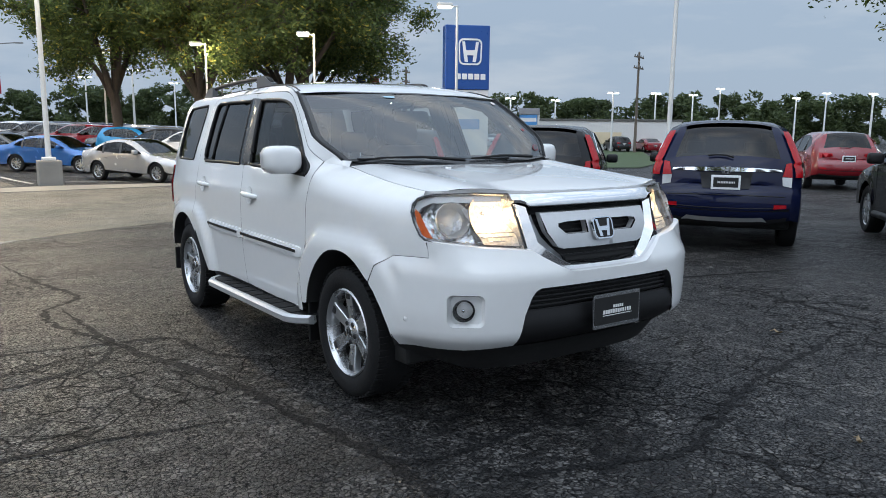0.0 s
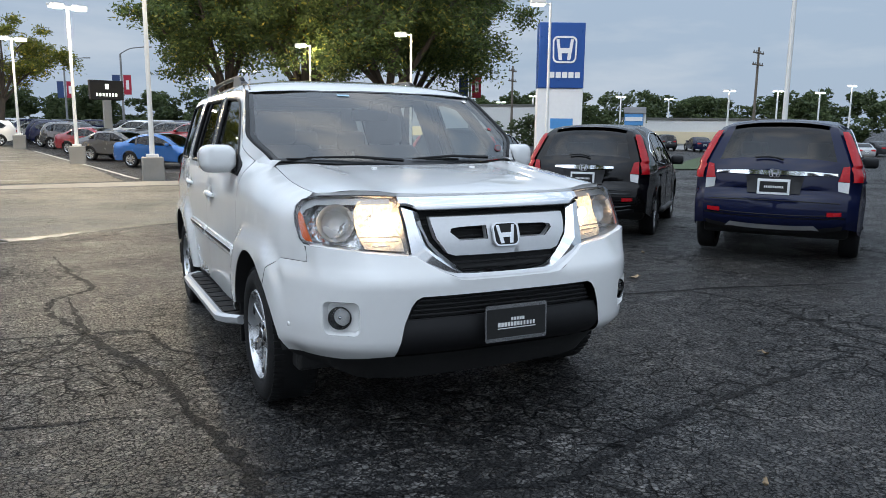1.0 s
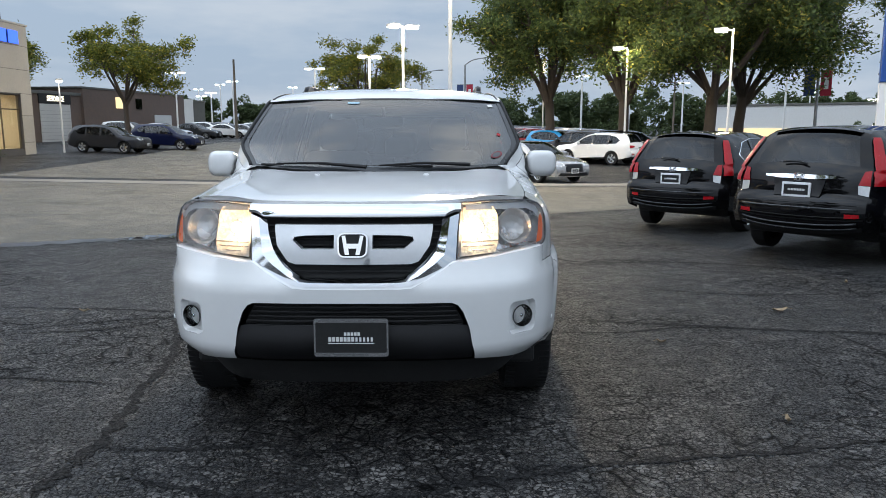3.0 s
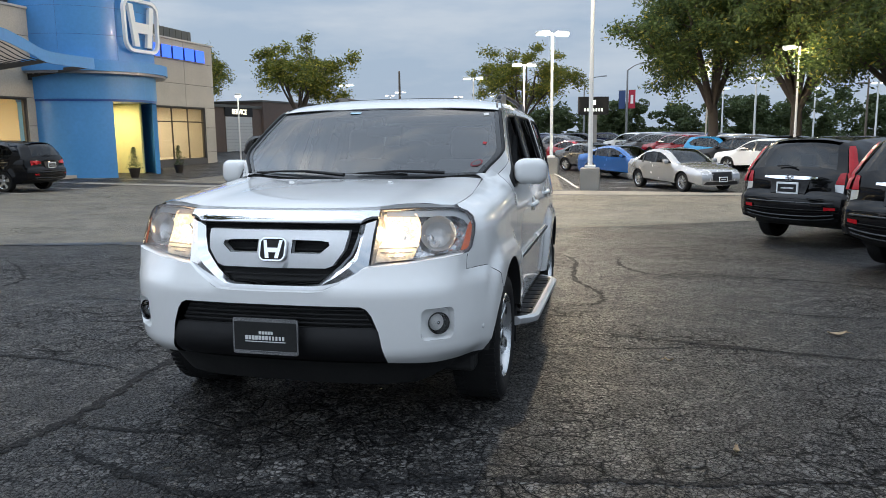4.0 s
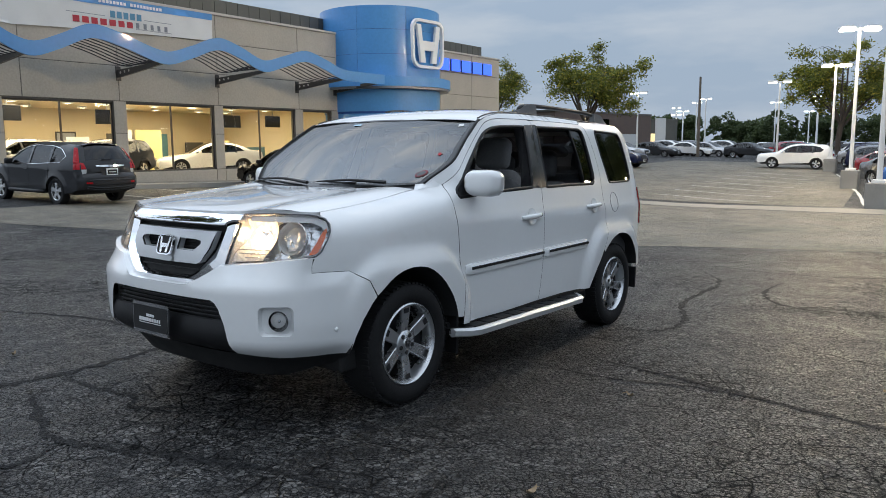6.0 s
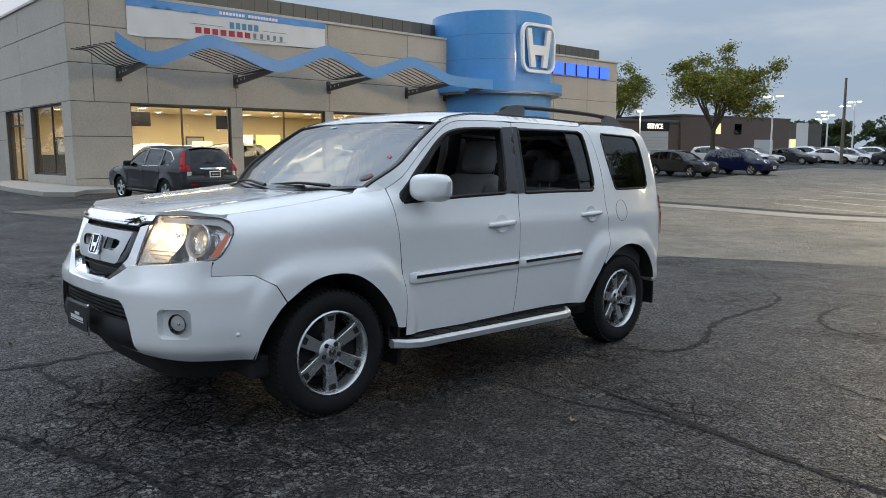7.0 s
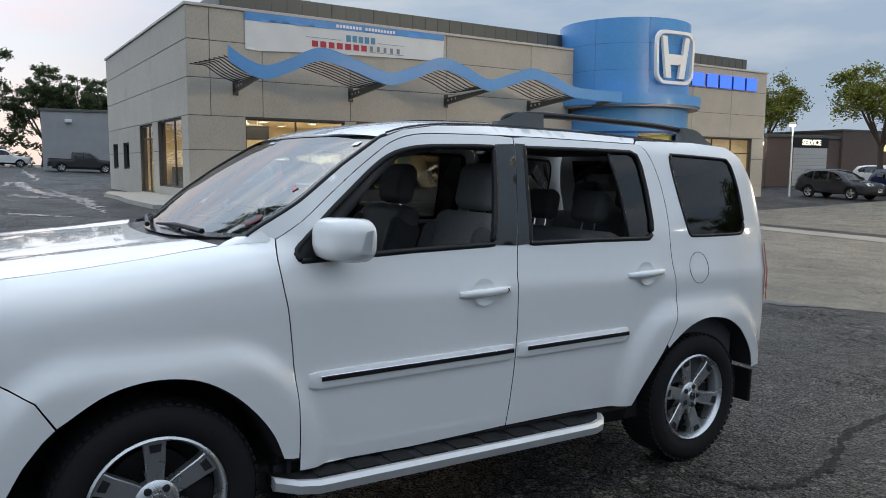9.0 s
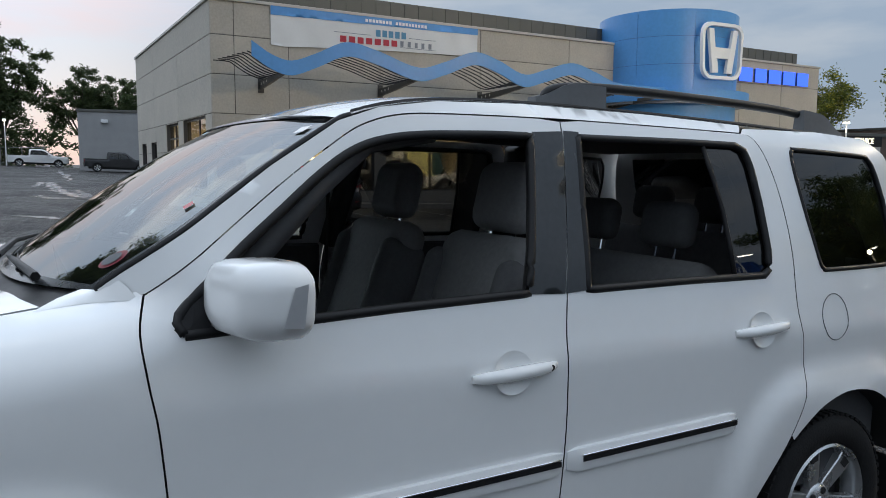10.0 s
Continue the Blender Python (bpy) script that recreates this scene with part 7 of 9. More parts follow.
def vehicle(colour, kind="suv", label="", place=None, category="car", group="", lamps="pillar", plate=True, chrome=True, near=False):
    """A parked car, its front towards -y. Rounded body over a side outline, glass, lamps, mirrors, wheels."""
    prof = {"suv": SUV_TOP, "sedan": SEDAN_TOP, "pickup": PICKUP_TOP}[kind]
    half, belt, rad, base_y = {"suv": (0.905, 0.985, 0.345, (-1.34, 1.28)), "sedan": (0.91, 0.92, 0.335, (-1.42, 1.37)), "pickup": (0.98, 1.16, 0.40, (-1.85, 1.75))}[kind]
    win = {"suv": [(-0.86, 1.03), (-0.45, 1.33), (-0.12, 1.465), (0.35, 1.515), (1.0, 1.505), (1.42, 1.435), (1.68, 1.25), (1.50, 1.09), (0.4, 1.03)],
           "sedan": [(-0.80, 0.965), (-0.30, 1.22), (0.10, 1.345), (0.55, 1.36), (0.95, 1.31), (1.25, 1.20), (1.45, 1.05), (0.4, 0.975)],
           "pickup": [(-1.15, 1.22), (-0.68, 1.60), (-0.35, 1.72), (0.50, 1.73), (0.68, 1.68), (0.74, 1.24)]}[kind]
    prof = [tuple(p[:2]) for p in spline([(y, z, 0) for y, z in prof], 3)]
    parr = np.array(prof)
    seg_a, seg_b = parr[:-1], parr[1:]
    seg_d = seg_b - seg_a
    seg_l = (seg_d ** 2).sum(1)

    def edge_dist(y, z):
        t = np.clip((((y, z) - seg_a) * seg_d).sum(1) / seg_l, 0, 1)
        return float(np.sqrt((((y, z) - (seg_a + seg_d * t[:, None])) ** 2).sum(1).min()))

    def sx(y, z):
        x = half - (0.42 if kind == "suv" else 0.30) * max(0.0, z - belt) ** 1.12 - 0.02 * smoothstep(0.45, 0.25, z)
        x -= 0.06 * smoothstep(half * 1.6, half * 2.5, abs(y)) * (1 if z < belt + 0.1 else 0.6)
        for wy in base_y:
            r = math.hypot(y - wy, z - rad)
            x += 0.018 * smoothstep(rad + 0.18, rad + 0.07, r)
        d = edge_dist(y, z)
        r = 0.11
        if d < r:
            x -= r * (1 - math.sqrt(max(0.0, 1 - (1 - d / r) ** 2)))
        return x

    root = thing(kind if kind != "suv" else "crossover", place, label, category, group)
    body = PAINTS[colour]
    sill = 0.27 if kind != "pickup" else 0.42
    low = [(prof[-1][0], prof[-1][1])]
    for wy in base_y[::-1]:
        ra = rad + 0.055
        low += [(wy + ra * math.cos(a), rad + ra * math.sin(a)) for a in (math.pi * k / 12 - 0.12 for k in range(13)) if rad + ra * math.sin(a) > sill]
    low = [(low[0][0], low[0][1])] + [(max(min(y, prof[-1][0] - 0.02), prof[0][0] + 0.02), max(z, sill)) for y, z in low[1:]]
    outline = prof + low[1:]
    step = 0.09 if near else 0.14
    for s in (1, -1):
        bm = panel(outline, lambda y, z: Vector((s * sx(y, z), y, z)), step, [win])
        part("body_side", orient(bm, (0, 0, 0.7)), body, root, smooth=50)
        bm = panel(win, lambda y, z: Vector((s * (sx(y, z) - 0.012), y, z)), 0.2)
        part("side_window", orient(bm, (0, 0, 0.7)), M_CAR_GLASS, root, smooth=180)
        cuts = {"suv": (0.12, 1.02), "sedan": (0.22, 1.05), "pickup": (-0.1,)}[kind]
        for yc in cuts:
            zt = max(z for y, z in win if abs(y - yc) < 0.7) - 0.01
            zb = belt + 0.05
            bm = panel([(yc - 0.05, zb), (yc + 0.05, zb), (yc + 0.07, zt), (yc - 0.03, zt)], lambda y, z: Vector((s * (sx(y, z) + 0.002), y, z)), 0.2)
            part("pillar", orient(bm, (0, 0, 0.7)), M_PILLAR, root, smooth=180)
        if near:
            loop = [Vector((s * (sx(y, z) + 0.001), y, z)) for y, z in win + win[:1]]
            part("window_trim", tube(loop, 0.009, 5), M_CHROME if chrome else M_BLACK_TRIM, root, smooth=180)
            for yc in (-0.85, 0.10, 1.0):
                ln = [Vector((s * (sx(yc + 0.03 * (1 - z), z) + 0.001), yc + 0.03 * (1 - z), z)) for z in (0.32, 0.5, 0.7, 0.9, belt)]
                part("door_gap", tube(ln, 0.004, 4), M_UNDER, root)
            part("cladding", tube([Vector((s * (sx(y, 0.32) + 0.0), y, 0.32)) for y in (-0.85, -0.4, 0.0, 0.4, 0.8)], 0.05, 8), M_BLACK_TRIM, root, "black sill cladding", 180)
        for yc in ((0.0, 0.95) if kind != "pickup" else (-0.25, 0.5)):
            part("door_handle", box(s * (sx(yc, belt - 0.10) + 0.012) - 0.014, s * (sx(yc, belt - 0.10) + 0.012) + 0.014, yc - 0.09, yc + 0.09, belt - 0.115, belt - 0.085, 0.01), body, root)
        xm = sx(win[0][0] + 0.2, belt + 0.1)
        mir = part("mirror", box(min(s * (xm + 0.02), s * (xm + 0.22)), max(s * (xm + 0.02), s * (xm + 0.22)), win[0][0] + 0.14, win[0][0] + 0.28, belt + 0.02, belt + 0.17, 0.04), body if not near else M_BLACK_TRIM, root, smooth=60)
    # shell across the car
    def crown(k):
        a, b = prof[max(0, k - 1)], prof[min(len(prof) - 1, k + 1)]
        n = Vector((-(b[1] - a[1]), b[0] - a[0])).normalized()
        c = (0.13 if kind == "suv" else 0.085) * abs(n.x) ** 1.5 + 0.03 * abs(n.y)
        return n * c

    cols_n = 12
    grid = []
    for k, (y, z) in enumerate(prof):
        x = sx(y, z)
        c = crown(k)
        grid.append([Vector((x * t, y + c.x * (1 - abs(t) ** 2.6), z + c.y * (1 - abs(t) ** 2.6))) for t in (2 * i / cols_n - 1 for i in range(cols_n + 1))])
    ws_rng = {"suv": (-1.10, -0.12), "sedan": (-0.98, 0.05), "pickup": (-1.50, -0.38)}[kind]
    rw_rng = {"suv": (1.84, 2.12), "sedan": (1.02, 1.78), "pickup": (0.76, 0.875)}[kind]
    zmin_rw = {"suv": 1.055, "sedan": 1.05, "pickup": 1.2}[kind]

    def zone(k):
        y = (prof[k][0] + prof[k + 1][0]) / 2
        z = (prof[k][1] + prof[k + 1][1]) / 2
        if ws_rng[0] < y < ws_rng[1] and z > belt - 0.02:
            return "windscreen"
        if rw_rng[0] < y < rw_rng[1] and z > zmin_rw:
            return "rear_window"
        return "shell"

    zones = {}
    for k in range(len(prof) - 1):
        zones.setdefault(zone(k), []).append(k)
    for nm, ks in zones.items():
        bm = bmesh.new()
        vv = {}
        edges_bm = {0: (bmesh.new(), {}), cols_n - 1: (bmesh.new(), {})}
        for k in ks:
            for i in range(cols_n):
                rim_col = nm != "shell" and i in (0, cols_n - 1)
                target, store = edges_bm[i] if rim_col else (bm, vv)
                ids = [(k, i), (k, i + 1), (k + 1, i + 1), (k + 1, i)]
                for q in ids:
                    if q not in store:
                        store[q] = target.verts.new(grid[q[0]][q[1]])
                target.faces.new([store[q] for q in ids])
        orient(bm, (0, 0, 0.5))
        part("body_shell" if nm == "shell" else nm, bm, body if nm == "shell" else (M_CAR_DARK if nm == "rear_window" else M_CAR_GLASS), root, smooth=50)
        for edge_bm, ev in edges_bm.values():
            if ev:
                orient(edge_bm, (0, 0, 0.5))
                part("screen_pillar", edge_bm, body, root, smooth=50)
            else:
                edge_bm.free()

    def end_pt(t, z, rear, out=0.006):
        """A place on the rear or front face at height z and t of the half width."""
        rng = range(len(prof) - 1, len(prof) // 2, -1) if rear else range(0, len(prof) // 2)
        best = None
        for k in rng:
            a, b = prof[k], prof[k - 1] if rear else prof[k + 1]
            lo, hi = min(a[1], b[1]), max(a[1], b[1])
            if lo <= z <= hi:
                f = (z - a[1]) / (b[1] - a[1]) if b[1] != a[1] else 0
                y = a[0] + (b[0] - a[0]) * f
                best = (y, k)
                break
        if best is None:
            best = (prof[-1][0] if rear else prof[0][0], len(prof) - 1 if rear else 0)
        y, k = best
        c = crown(k)
        sg = 1 if rear else -1
        return Vector((t * sx(y, z), y + c.x * (1 - abs(t) ** 2.6) + sg * out, z + c.y * (1 - abs(t) ** 2.6)))

    def patch(name, poly, rear, mat, label="", out=0.006, st=0.08):
        for s in (1, -1):
            bm = panel([(s * t, z) for t, z in poly], lambda t, z: end_pt(t, z, rear, out), st)
            part(name, orient(bm, (0, 0, 0.7)), mat, root, label, 180)

    def whole(name, poly, rear, mat, label="", out=0.008, st=0.1):
        bm = panel(poly, lambda t, z: end_pt(t, z, rear, out), st)
        return part(name, orient(bm, (0, 0, 0.7)), mat, root, label, 180)

    if kind == "suv":
        if lamps == "pillar":
            patch("tail_light", [(0.85, 0.93), (1.0, 0.93), (1.0, 1.10), (0.93, 1.08), (0.89, 1.02)], True, M_RED_LENS, "tall red pillar tail light", 0.012)
            patch("reverse_light", [(0.86, 0.81), (0.995, 0.81), (0.998, 0.925), (0.845, 0.925)], True, M_CLEAR_LAMP, "clear reverse light", 0.012)
            for s in (1, -1):
                rear_y = lambda z: end_pt(1.0, z, True, 0.0).y
                wrap = [(rear_y(z) - 0.002, z) for z in (0.93, 0.97, 1.01, 1.05, 1.10, 1.15, 1.20, 1.25, 1.30, 1.35, 1.40, 1.44, 1.47)] + [(rear_y(z) - d, z) for z, d in ((1.47, 0.05), (1.30, 0.075), (1.10, 0.11), (0.93, 0.15))]
                bm = panel(wrap, lambda y, z: Vector((s * (sx(y, z) + 0.010), y + 0.010, z)), 0.018)
                part("tail_light", orient(bm, (0, 0, 0.7)), M_RED_LENS, root, "tall red pillar tail light", 180)
        else:
            patch("tail_light", [(0.52, 0.91), (0.97, 0.86), (0.98, 1.02), (0.55, 0.98)], True, M_RED_LENS, "red wrap-round tail light", 0.012)
        whole("rear_cladding", [(-0.95, 0.42), (0.95, 0.42), (0.98, 0.56), (-0.98, 0.56)], True, M_BLACK_TRIM, "black lower bumper", 0.008)
        patch("reflector", [(0.74, 0.575), (0.93, 0.575), (0.93, 0.61), (0.74, 0.61)], True, M_RED_LENS, "", 0.016)
        if chrome:
            tw = 0.84 if colour == "navy" else 0.55
            whole("tail_trim", [(-tw, 0.985), (-0.3, 0.966), (0.3, 0.966), (tw, 0.985), (tw, 1.010), (0.3, 1.014), (-0.3, 1.014), (-tw, 1.010)], True, M_CHROME, "chrome strip across the tail gate", 0.022)
            em_p = end_pt(0.0, 0.985, True, 0.03)
            e = emblem(0.11, 0.09, M_CHROME, root, Matrix.Translation(em_p) @ Matrix.Rotation(math.pi, 4, "Z"), depth=0.008)
        wl_ = [end_pt(0.30 - 0.4 * k / 4, 1.12 + 0.01 * math.sin(k), True, 0.045) for k in range(5)]
        part("rear_wiper", tube(wl_, 0.012, 6), M_BLACK_TRIM, root, smooth=180)
        if near:
            if colour == "navy":
                whole("skid_trim", [(-0.66, 0.44), (-0.58, 0.50), (0.58, 0.50), (0.66, 0.44), (0.56, 0.455), (-0.56, 0.455)], True, M_SILVER, "silver skid trim", 0.020)
            if colour != "navy":
                for z in (0.47, 0.52, 0.66):
                    part("bumper_rib", tube([end_pt(t / 10, z, True, 0.012) for t in range(-9, 10)], 0.012, 6), M_PILLAR, root, "dark bumper rib", 180)
            # no hollow here: a black sheet on the tail paints the recess's shade
            whole("plate_recess", [(-0.36, 0.755), (0.36, 0.755), (0.40, 0.955), (-0.40, 0.955)], True, M_BLACK_TRIM, "flat black patch for the shade of the plate recess", 0.007)
            for z in (0.70, 0.585):
                part("panel_gap", tube([end_pt(t / 10, z, True, 0.002) for t in range(-9, 10)], 0.005, 4), M_UNDER, root)
            whole("roof_spoiler", [(-0.88, 1.505), (0.88, 1.505), (0.9, 1.53), (-0.9, 1.53)], True, body, "", 0.05)
    elif kind == "sedan":
        patch("tail_light", [(0.45, 0.80), (0.98, 0.78), (0.98, 0.93), (0.5, 0.92)], True, M_RED_LENS, "red tail light", 0.010)
    else:
        patch("tail_light", [(0.86, 0.80), (0.98, 0.80), (0.98, 1.10), (0.86, 1.10)], True, M_RED_LENS, "red tail light", 0.010)
    hz = {"suv": (0.76, 0.90), "sedan": (0.60, 0.72), "pickup": (0.86, 1.02)}[kind]
    patch("headlight", [(0.56, hz[0]), (0.99, hz[0] + 0.02), (0.99, hz[1] + 0.01), (0.60, hz[1])], False, M_CLEAR_LAMP, "clear headlight", 0.010)
    whole("front_grille", [(-0.50, hz[0] - 0.18), (0.50, hz[0] - 0.18), (0.54, hz[0] + 0.06), (-0.54, hz[0] + 0.06)], False, M_BLACK_TRIM, "black grille", 0.010)
    whole("front_skirt", [(-0.95, prof[0][1] + 0.02), (0.95, prof[0][1] + 0.02), (0.80, prof[0][1] + 0.13), (-0.80, prof[0][1] + 0.13)], False, M_BLACK_TRIM, "", 0.008)
    for rear in (True, False):
        if not plate:
            continue
        z = {"suv": 0.86 if rear else 0.52, "sedan": 0.70 if rear else 0.45, "pickup": 0.60}[kind]
        p = end_pt(0.0, z, rear, 0.055 if rear and kind == "suv" else 0.02)
        sg = 1 if rear else -1
        pl_ = part("number_plate", box(p.x - 0.165, p.x + 0.165, p.y - 0.012, p.y + 0.012, z - 0.085, z + 0.085, 0.006), M_SIGN_WHITE, root, "dealer plate in a bright frame")
        part("plate_face", box(p.x - 0.14, p.x + 0.14, p.y + sg * 0.0125 - 0.001, p.y + sg * 0.0125 + 0.001, z - 0.058, z + 0.058), M_UNDER, pl_)
        bm = bmesh.new()
        for q in range(11):
            box(p.x - 0.10 + q * 0.018, p.x - 0.088 + q * 0.018, p.y + sg * 0.0145 - 0.001, p.y + sg * 0.0145 + 0.001, z - 0.012, z + 0.012, 0, bm)
        part("plate_lettering", bm, M_BAR_WHITE, pl_, "a row of plain white bars")
    if kind == "pickup":
        part("bed_rail", box(-0.94, 0.94, 0.92, 2.70, 1.165, 1.18, 0.004), M_BLACK_TRIM, root)
    # inside and below
    part("under_body", box(-half + 0.13, half - 0.13, prof[0][0] + 0.18, prof[-1][0] - 0.30, 0.27, 0.52, 0.05), M_UNDER, root)
    part("cabin_floor", box(-half + 0.10, half - 0.10, win[0][0] + 0.25, min(win[-2][0] + 0.25, 1.7) if kind != "pickup" else 0.7, 0.5, belt - 0.06, 0.05), M_CABIN, root)
    for yy in ((0.15, 1.05) if kind != "pickup" else (-0.3, 0.35)):
        for xx in (-0.38, 0.38):
            part("seat_back", box(xx - 0.23, xx + 0.23, yy, yy + 0.14, belt - 0.2, belt + 0.18, 0.05), M_SEAT_DARK, root, smooth=60)
            part("headrest", box(xx - 0.12, xx + 0.12, yy + 0.05, yy + 0.14, belt + 0.19, belt + 0.36, 0.035), M_SEAT_DARK, root, smooth=60)
    for s in (1, -1):
        for wy in base_y:
            part("wheel_housing", box(min(s * (half - 0.32), s * (half - 0.26)), max(s * (half - 0.32), s * (half - 0.26)), wy - rad - 0.05, wy + rad + 0.05, 0.3, rad * 2 + 0.08), M_UNDER, root)
            w = new("wheel")
            w.parent = root
            w.matrix_basis = pose(s * (half - 0.115), wy, rad, 0, 0, 0 if s > 0 else 180)
            part("tyre", lathe([(rad * 0.66, 0.085), (rad * 0.72, 0.10), (rad * 0.92, 0.105), (rad * 0.985, 0.085), (rad, 0.05), (rad, -0.08), (rad * 0.95, -0.10), (rad * 0.66, -0.09)], 28, "x"), M_RUBBER, w, smooth=40)
            bm = lathe([(rad * 0.67, 0.088), (rad * 0.62, 0.075), (rad * 0.60, 0.0)], 28, "x")
            nsp = 5 if kind != "sedan" else 10
            for q in range(nsp):
                a = 2 * math.pi * q / nsp
                wd = 0.055 if nsp == 5 else 0.024
                tb = [bm.verts.new(Matrix.Rotation(a, 3, "X") @ Vector(c)) for c in ((0.075, -wd * 0.6, 0.03), (0.075, wd * 0.6, 0.03), (0.080, wd, rad * 0.63), (0.080, -wd, rad * 0.63), (0.045, -wd * 0.6, 0.03), (0.045, wd * 0.6, 0.03), (0.05, wd, rad * 0.63), (0.05, -wd, rad * 0.63))]
                for f in ((0, 1, 2, 3), (0, 3, 7, 4), (1, 5, 6, 2)):
                    bm.faces.new([tb[i] for i in f])
            lathe([(0.0, 0.082), (0.05, 0.080), (0.06, 0.07), (0.06, 0.04)], 14, "x", bm)
            part("rim", bm, M_ALLOY, w, "silver alloy rim")
            # black disc in place of the shade between the spokes
            part("rim_shadow", lathe([(rad * 0.63, 0.03), (0.0, 0.03)], 20, "x"), M_UNDER, w)
    return root


def parked(x, y, heading, lift=0.0):
    """A pose on the ground; heading in degrees from +y towards +x, the way the car's front points."""
    h = radians(heading)
    d = Vector((math.sin(h), math.cos(h), 0))
    f, b = Vector((x, y, 0)) + d * 1.3, Vector((x, y, 0)) - d * 1.3
    zf, zb = ground_z(f.x, f.y), ground_z(b.x, b.y)
    pitch = math.degrees(math.atan2(zf - zb, 2.6))
    return pose(x, y, (zf + zb) / 2 + lift, 0, 0, 180 - heading) @ pose(0, 0, 0, -pitch)


FRESH = {}


def put_car(colour, kind, x, y, heading, label, group="", lamps="pillar", near=False, chrome=True):
    key = (colour, kind, lamps, near)
    m = parked(x, y, heading)
    if key in FRESH:
        c = copy_thing(FRESH[key], m)
        c["label"] = label
        if group:
            c["group"] = group
        return c
    FRESH[key] = vehicle(colour, kind, label, m, "car", group, lamps, True, chrome, near)
    return FRESH[key]


put_car("navy", "suv", 7.0, 3.35, 54, "dark blue compact crossover parked with its tail to the lane", "crossovers in the angled row", near=True)
put_car("black", "suv", 6.25, 6.2, 48, "black compact crossover with tall red tail lights", "crossovers in the angled row", near=True)
put_car("black", "suv", 5.5, 9.5, 41, "black compact crossover beside another black crossover", "crossovers in the angled row", near=True)
put_car("black", "suv", 7.95, 0.4, 51, "black compact crossover parked beside a dark blue crossover", "crossovers in the angled row", near=True)
put_car("charcoal", "suv", -17.2, 7.0, -95, "dark grey crossover nosed in to the showroom", "cars outside the showroom", near=True)
put_car("black", "suv", -18.6, 16.6, -90, "black crossover nosed in to the showroom windows", "cars outside the showroom", lamps="wrap", near=True, chrome=False)

# ---- trees ----
def tree(place, seed, height, radius, trunk, bottom, label, leaves=60000, size=0.20, limbs=10, boughs=9, twigs=7, spread=0.33, category="tree", foliage=None):
    """A trunk that forks into rising limbs; boughs arch out of them and end in drooping leafy twigs, with sky between."""
    rnd = random.Random(seed)
    root = thing("tree", place, label, category, "lot trees")
    bm = bmesh.new()
    fork = Vector((rnd.uniform(-0.25, 0.25), rnd.uniform(-0.25, 0.25), bottom * 0.80))
    tube([(0, 0, -0.3), (0, 0, 0.15), fork * 0.5 + Vector((rnd.uniform(-0.12, 0.12), rnd.uniform(-0.12, 0.12), 0)), fork], [trunk * 1.45, trunk * 1.08, trunk * 0.92, trunk * 0.88], 10, bm)
    tips = []
    for k in range(limbs):
        a = 2 * math.pi * (k + rnd.uniform(-0.3, 0.3)) / max(1, limbs - 1)
        lean = 0.18 if k == 0 else rnd.uniform(0.38, 0.95)
        top = bottom + (height - bottom) * (0.93 if k == 0 else rnd.uniform(0.48, 0.95) * (1.18 - 0.45 * lean))
        end = Vector((math.cos(a) * radius * lean, math.sin(a) * radius * lean, top))
        start = fork + Vector((0, 0, -rnd.uniform(0, 0.18) * bottom))
        m1 = start.lerp(end, 0.33) + Vector((rnd.uniform(-0.4, 0.4), rnd.uniform(-0.4, 0.4), 0.10 * (end.z - start.z)))
        m2 = start.lerp(end, 0.68) + Vector((rnd.uniform(-0.5, 0.5), rnd.uniform(-0.5, 0.5), 0.06 * (end.z - start.z)))
        line = spline([start, m1, m2, end], 5)
        r0 = trunk * rnd.uniform(0.42, 0.62)
        tube(line, [r0 * (1 - 0.85 * q / (len(line) - 1)) for q in range(len(line))], 7, bm)
        for j in range(boughs):
            f = 0.30 + 0.70 * (j + rnd.uniform(0.2, 0.8)) / boughs
            i = min(len(line) - 2, int(f * (len(line) - 1)))
            p = line[i].lerp(line[i + 1], rnd.random())
            b = a + rnd.uniform(-1.9, 1.9) if k else rnd.uniform(0, 6.28)
            reach = radius * spread * rnd.uniform(0.7, 1.35) * (1.25 - 0.5 * f)
            q = p + Vector((math.cos(b) * reach, math.sin(b) * reach, reach * rnd.uniform(-0.50, 0.60)))
            mid = p.lerp(q, 0.5) + Vector((0, 0, 0.16 * reach))
            bl = spline([p, mid, q], 4)
            rb_ = max(0.022, r0 * 0.30 * (1.1 - 0.6 * f))
            tube(bl, [rb_ * (1 - 0.8 * s / (len(bl) - 1)) for s in range(len(bl))], 5, bm)
            for t in range(twigs):
                s = bl[rnd.randrange(2, len(bl))]
                c = b + rnd.uniform(-1.5, 1.5)
                e = reach * rnd.uniform(0.35, 0.80)
                tip = s + Vector((math.cos(c) * e, math.sin(c) * e, e * rnd.uniform(-0.60, 0.50)))
                hump = s.lerp(tip, 0.5) + Vector((0, 0, 0.18 * e))
                tube([s, hump, tip], [0.022, 0.014, 0.006], 3, bm)
                tips.append((s, hump, tip, e))
    g = np.random.default_rng(seed)
    total = sum(e for *_, e in tips)
    cs = []
    for s, hump, tip, e in tips:
        if rnd.random() < 0.36:
            continue
        n = max(4, int(leaves * e / total))
        u = g.uniform(0.05, 1.08, n)[:, None]
        s_, h_, t_ = np.array(s), np.array(hump), np.array(tip)
        c = s_ * (1 - u) ** 2 + 2 * h_ * u * (1 - u) + t_ * u ** 2
        wide = 0.12 + 0.20 * e * (1.1 - 0.5 * u)
        d = g.normal(size=(n, 3)) * wide * (1.0, 1.0, 0.75)
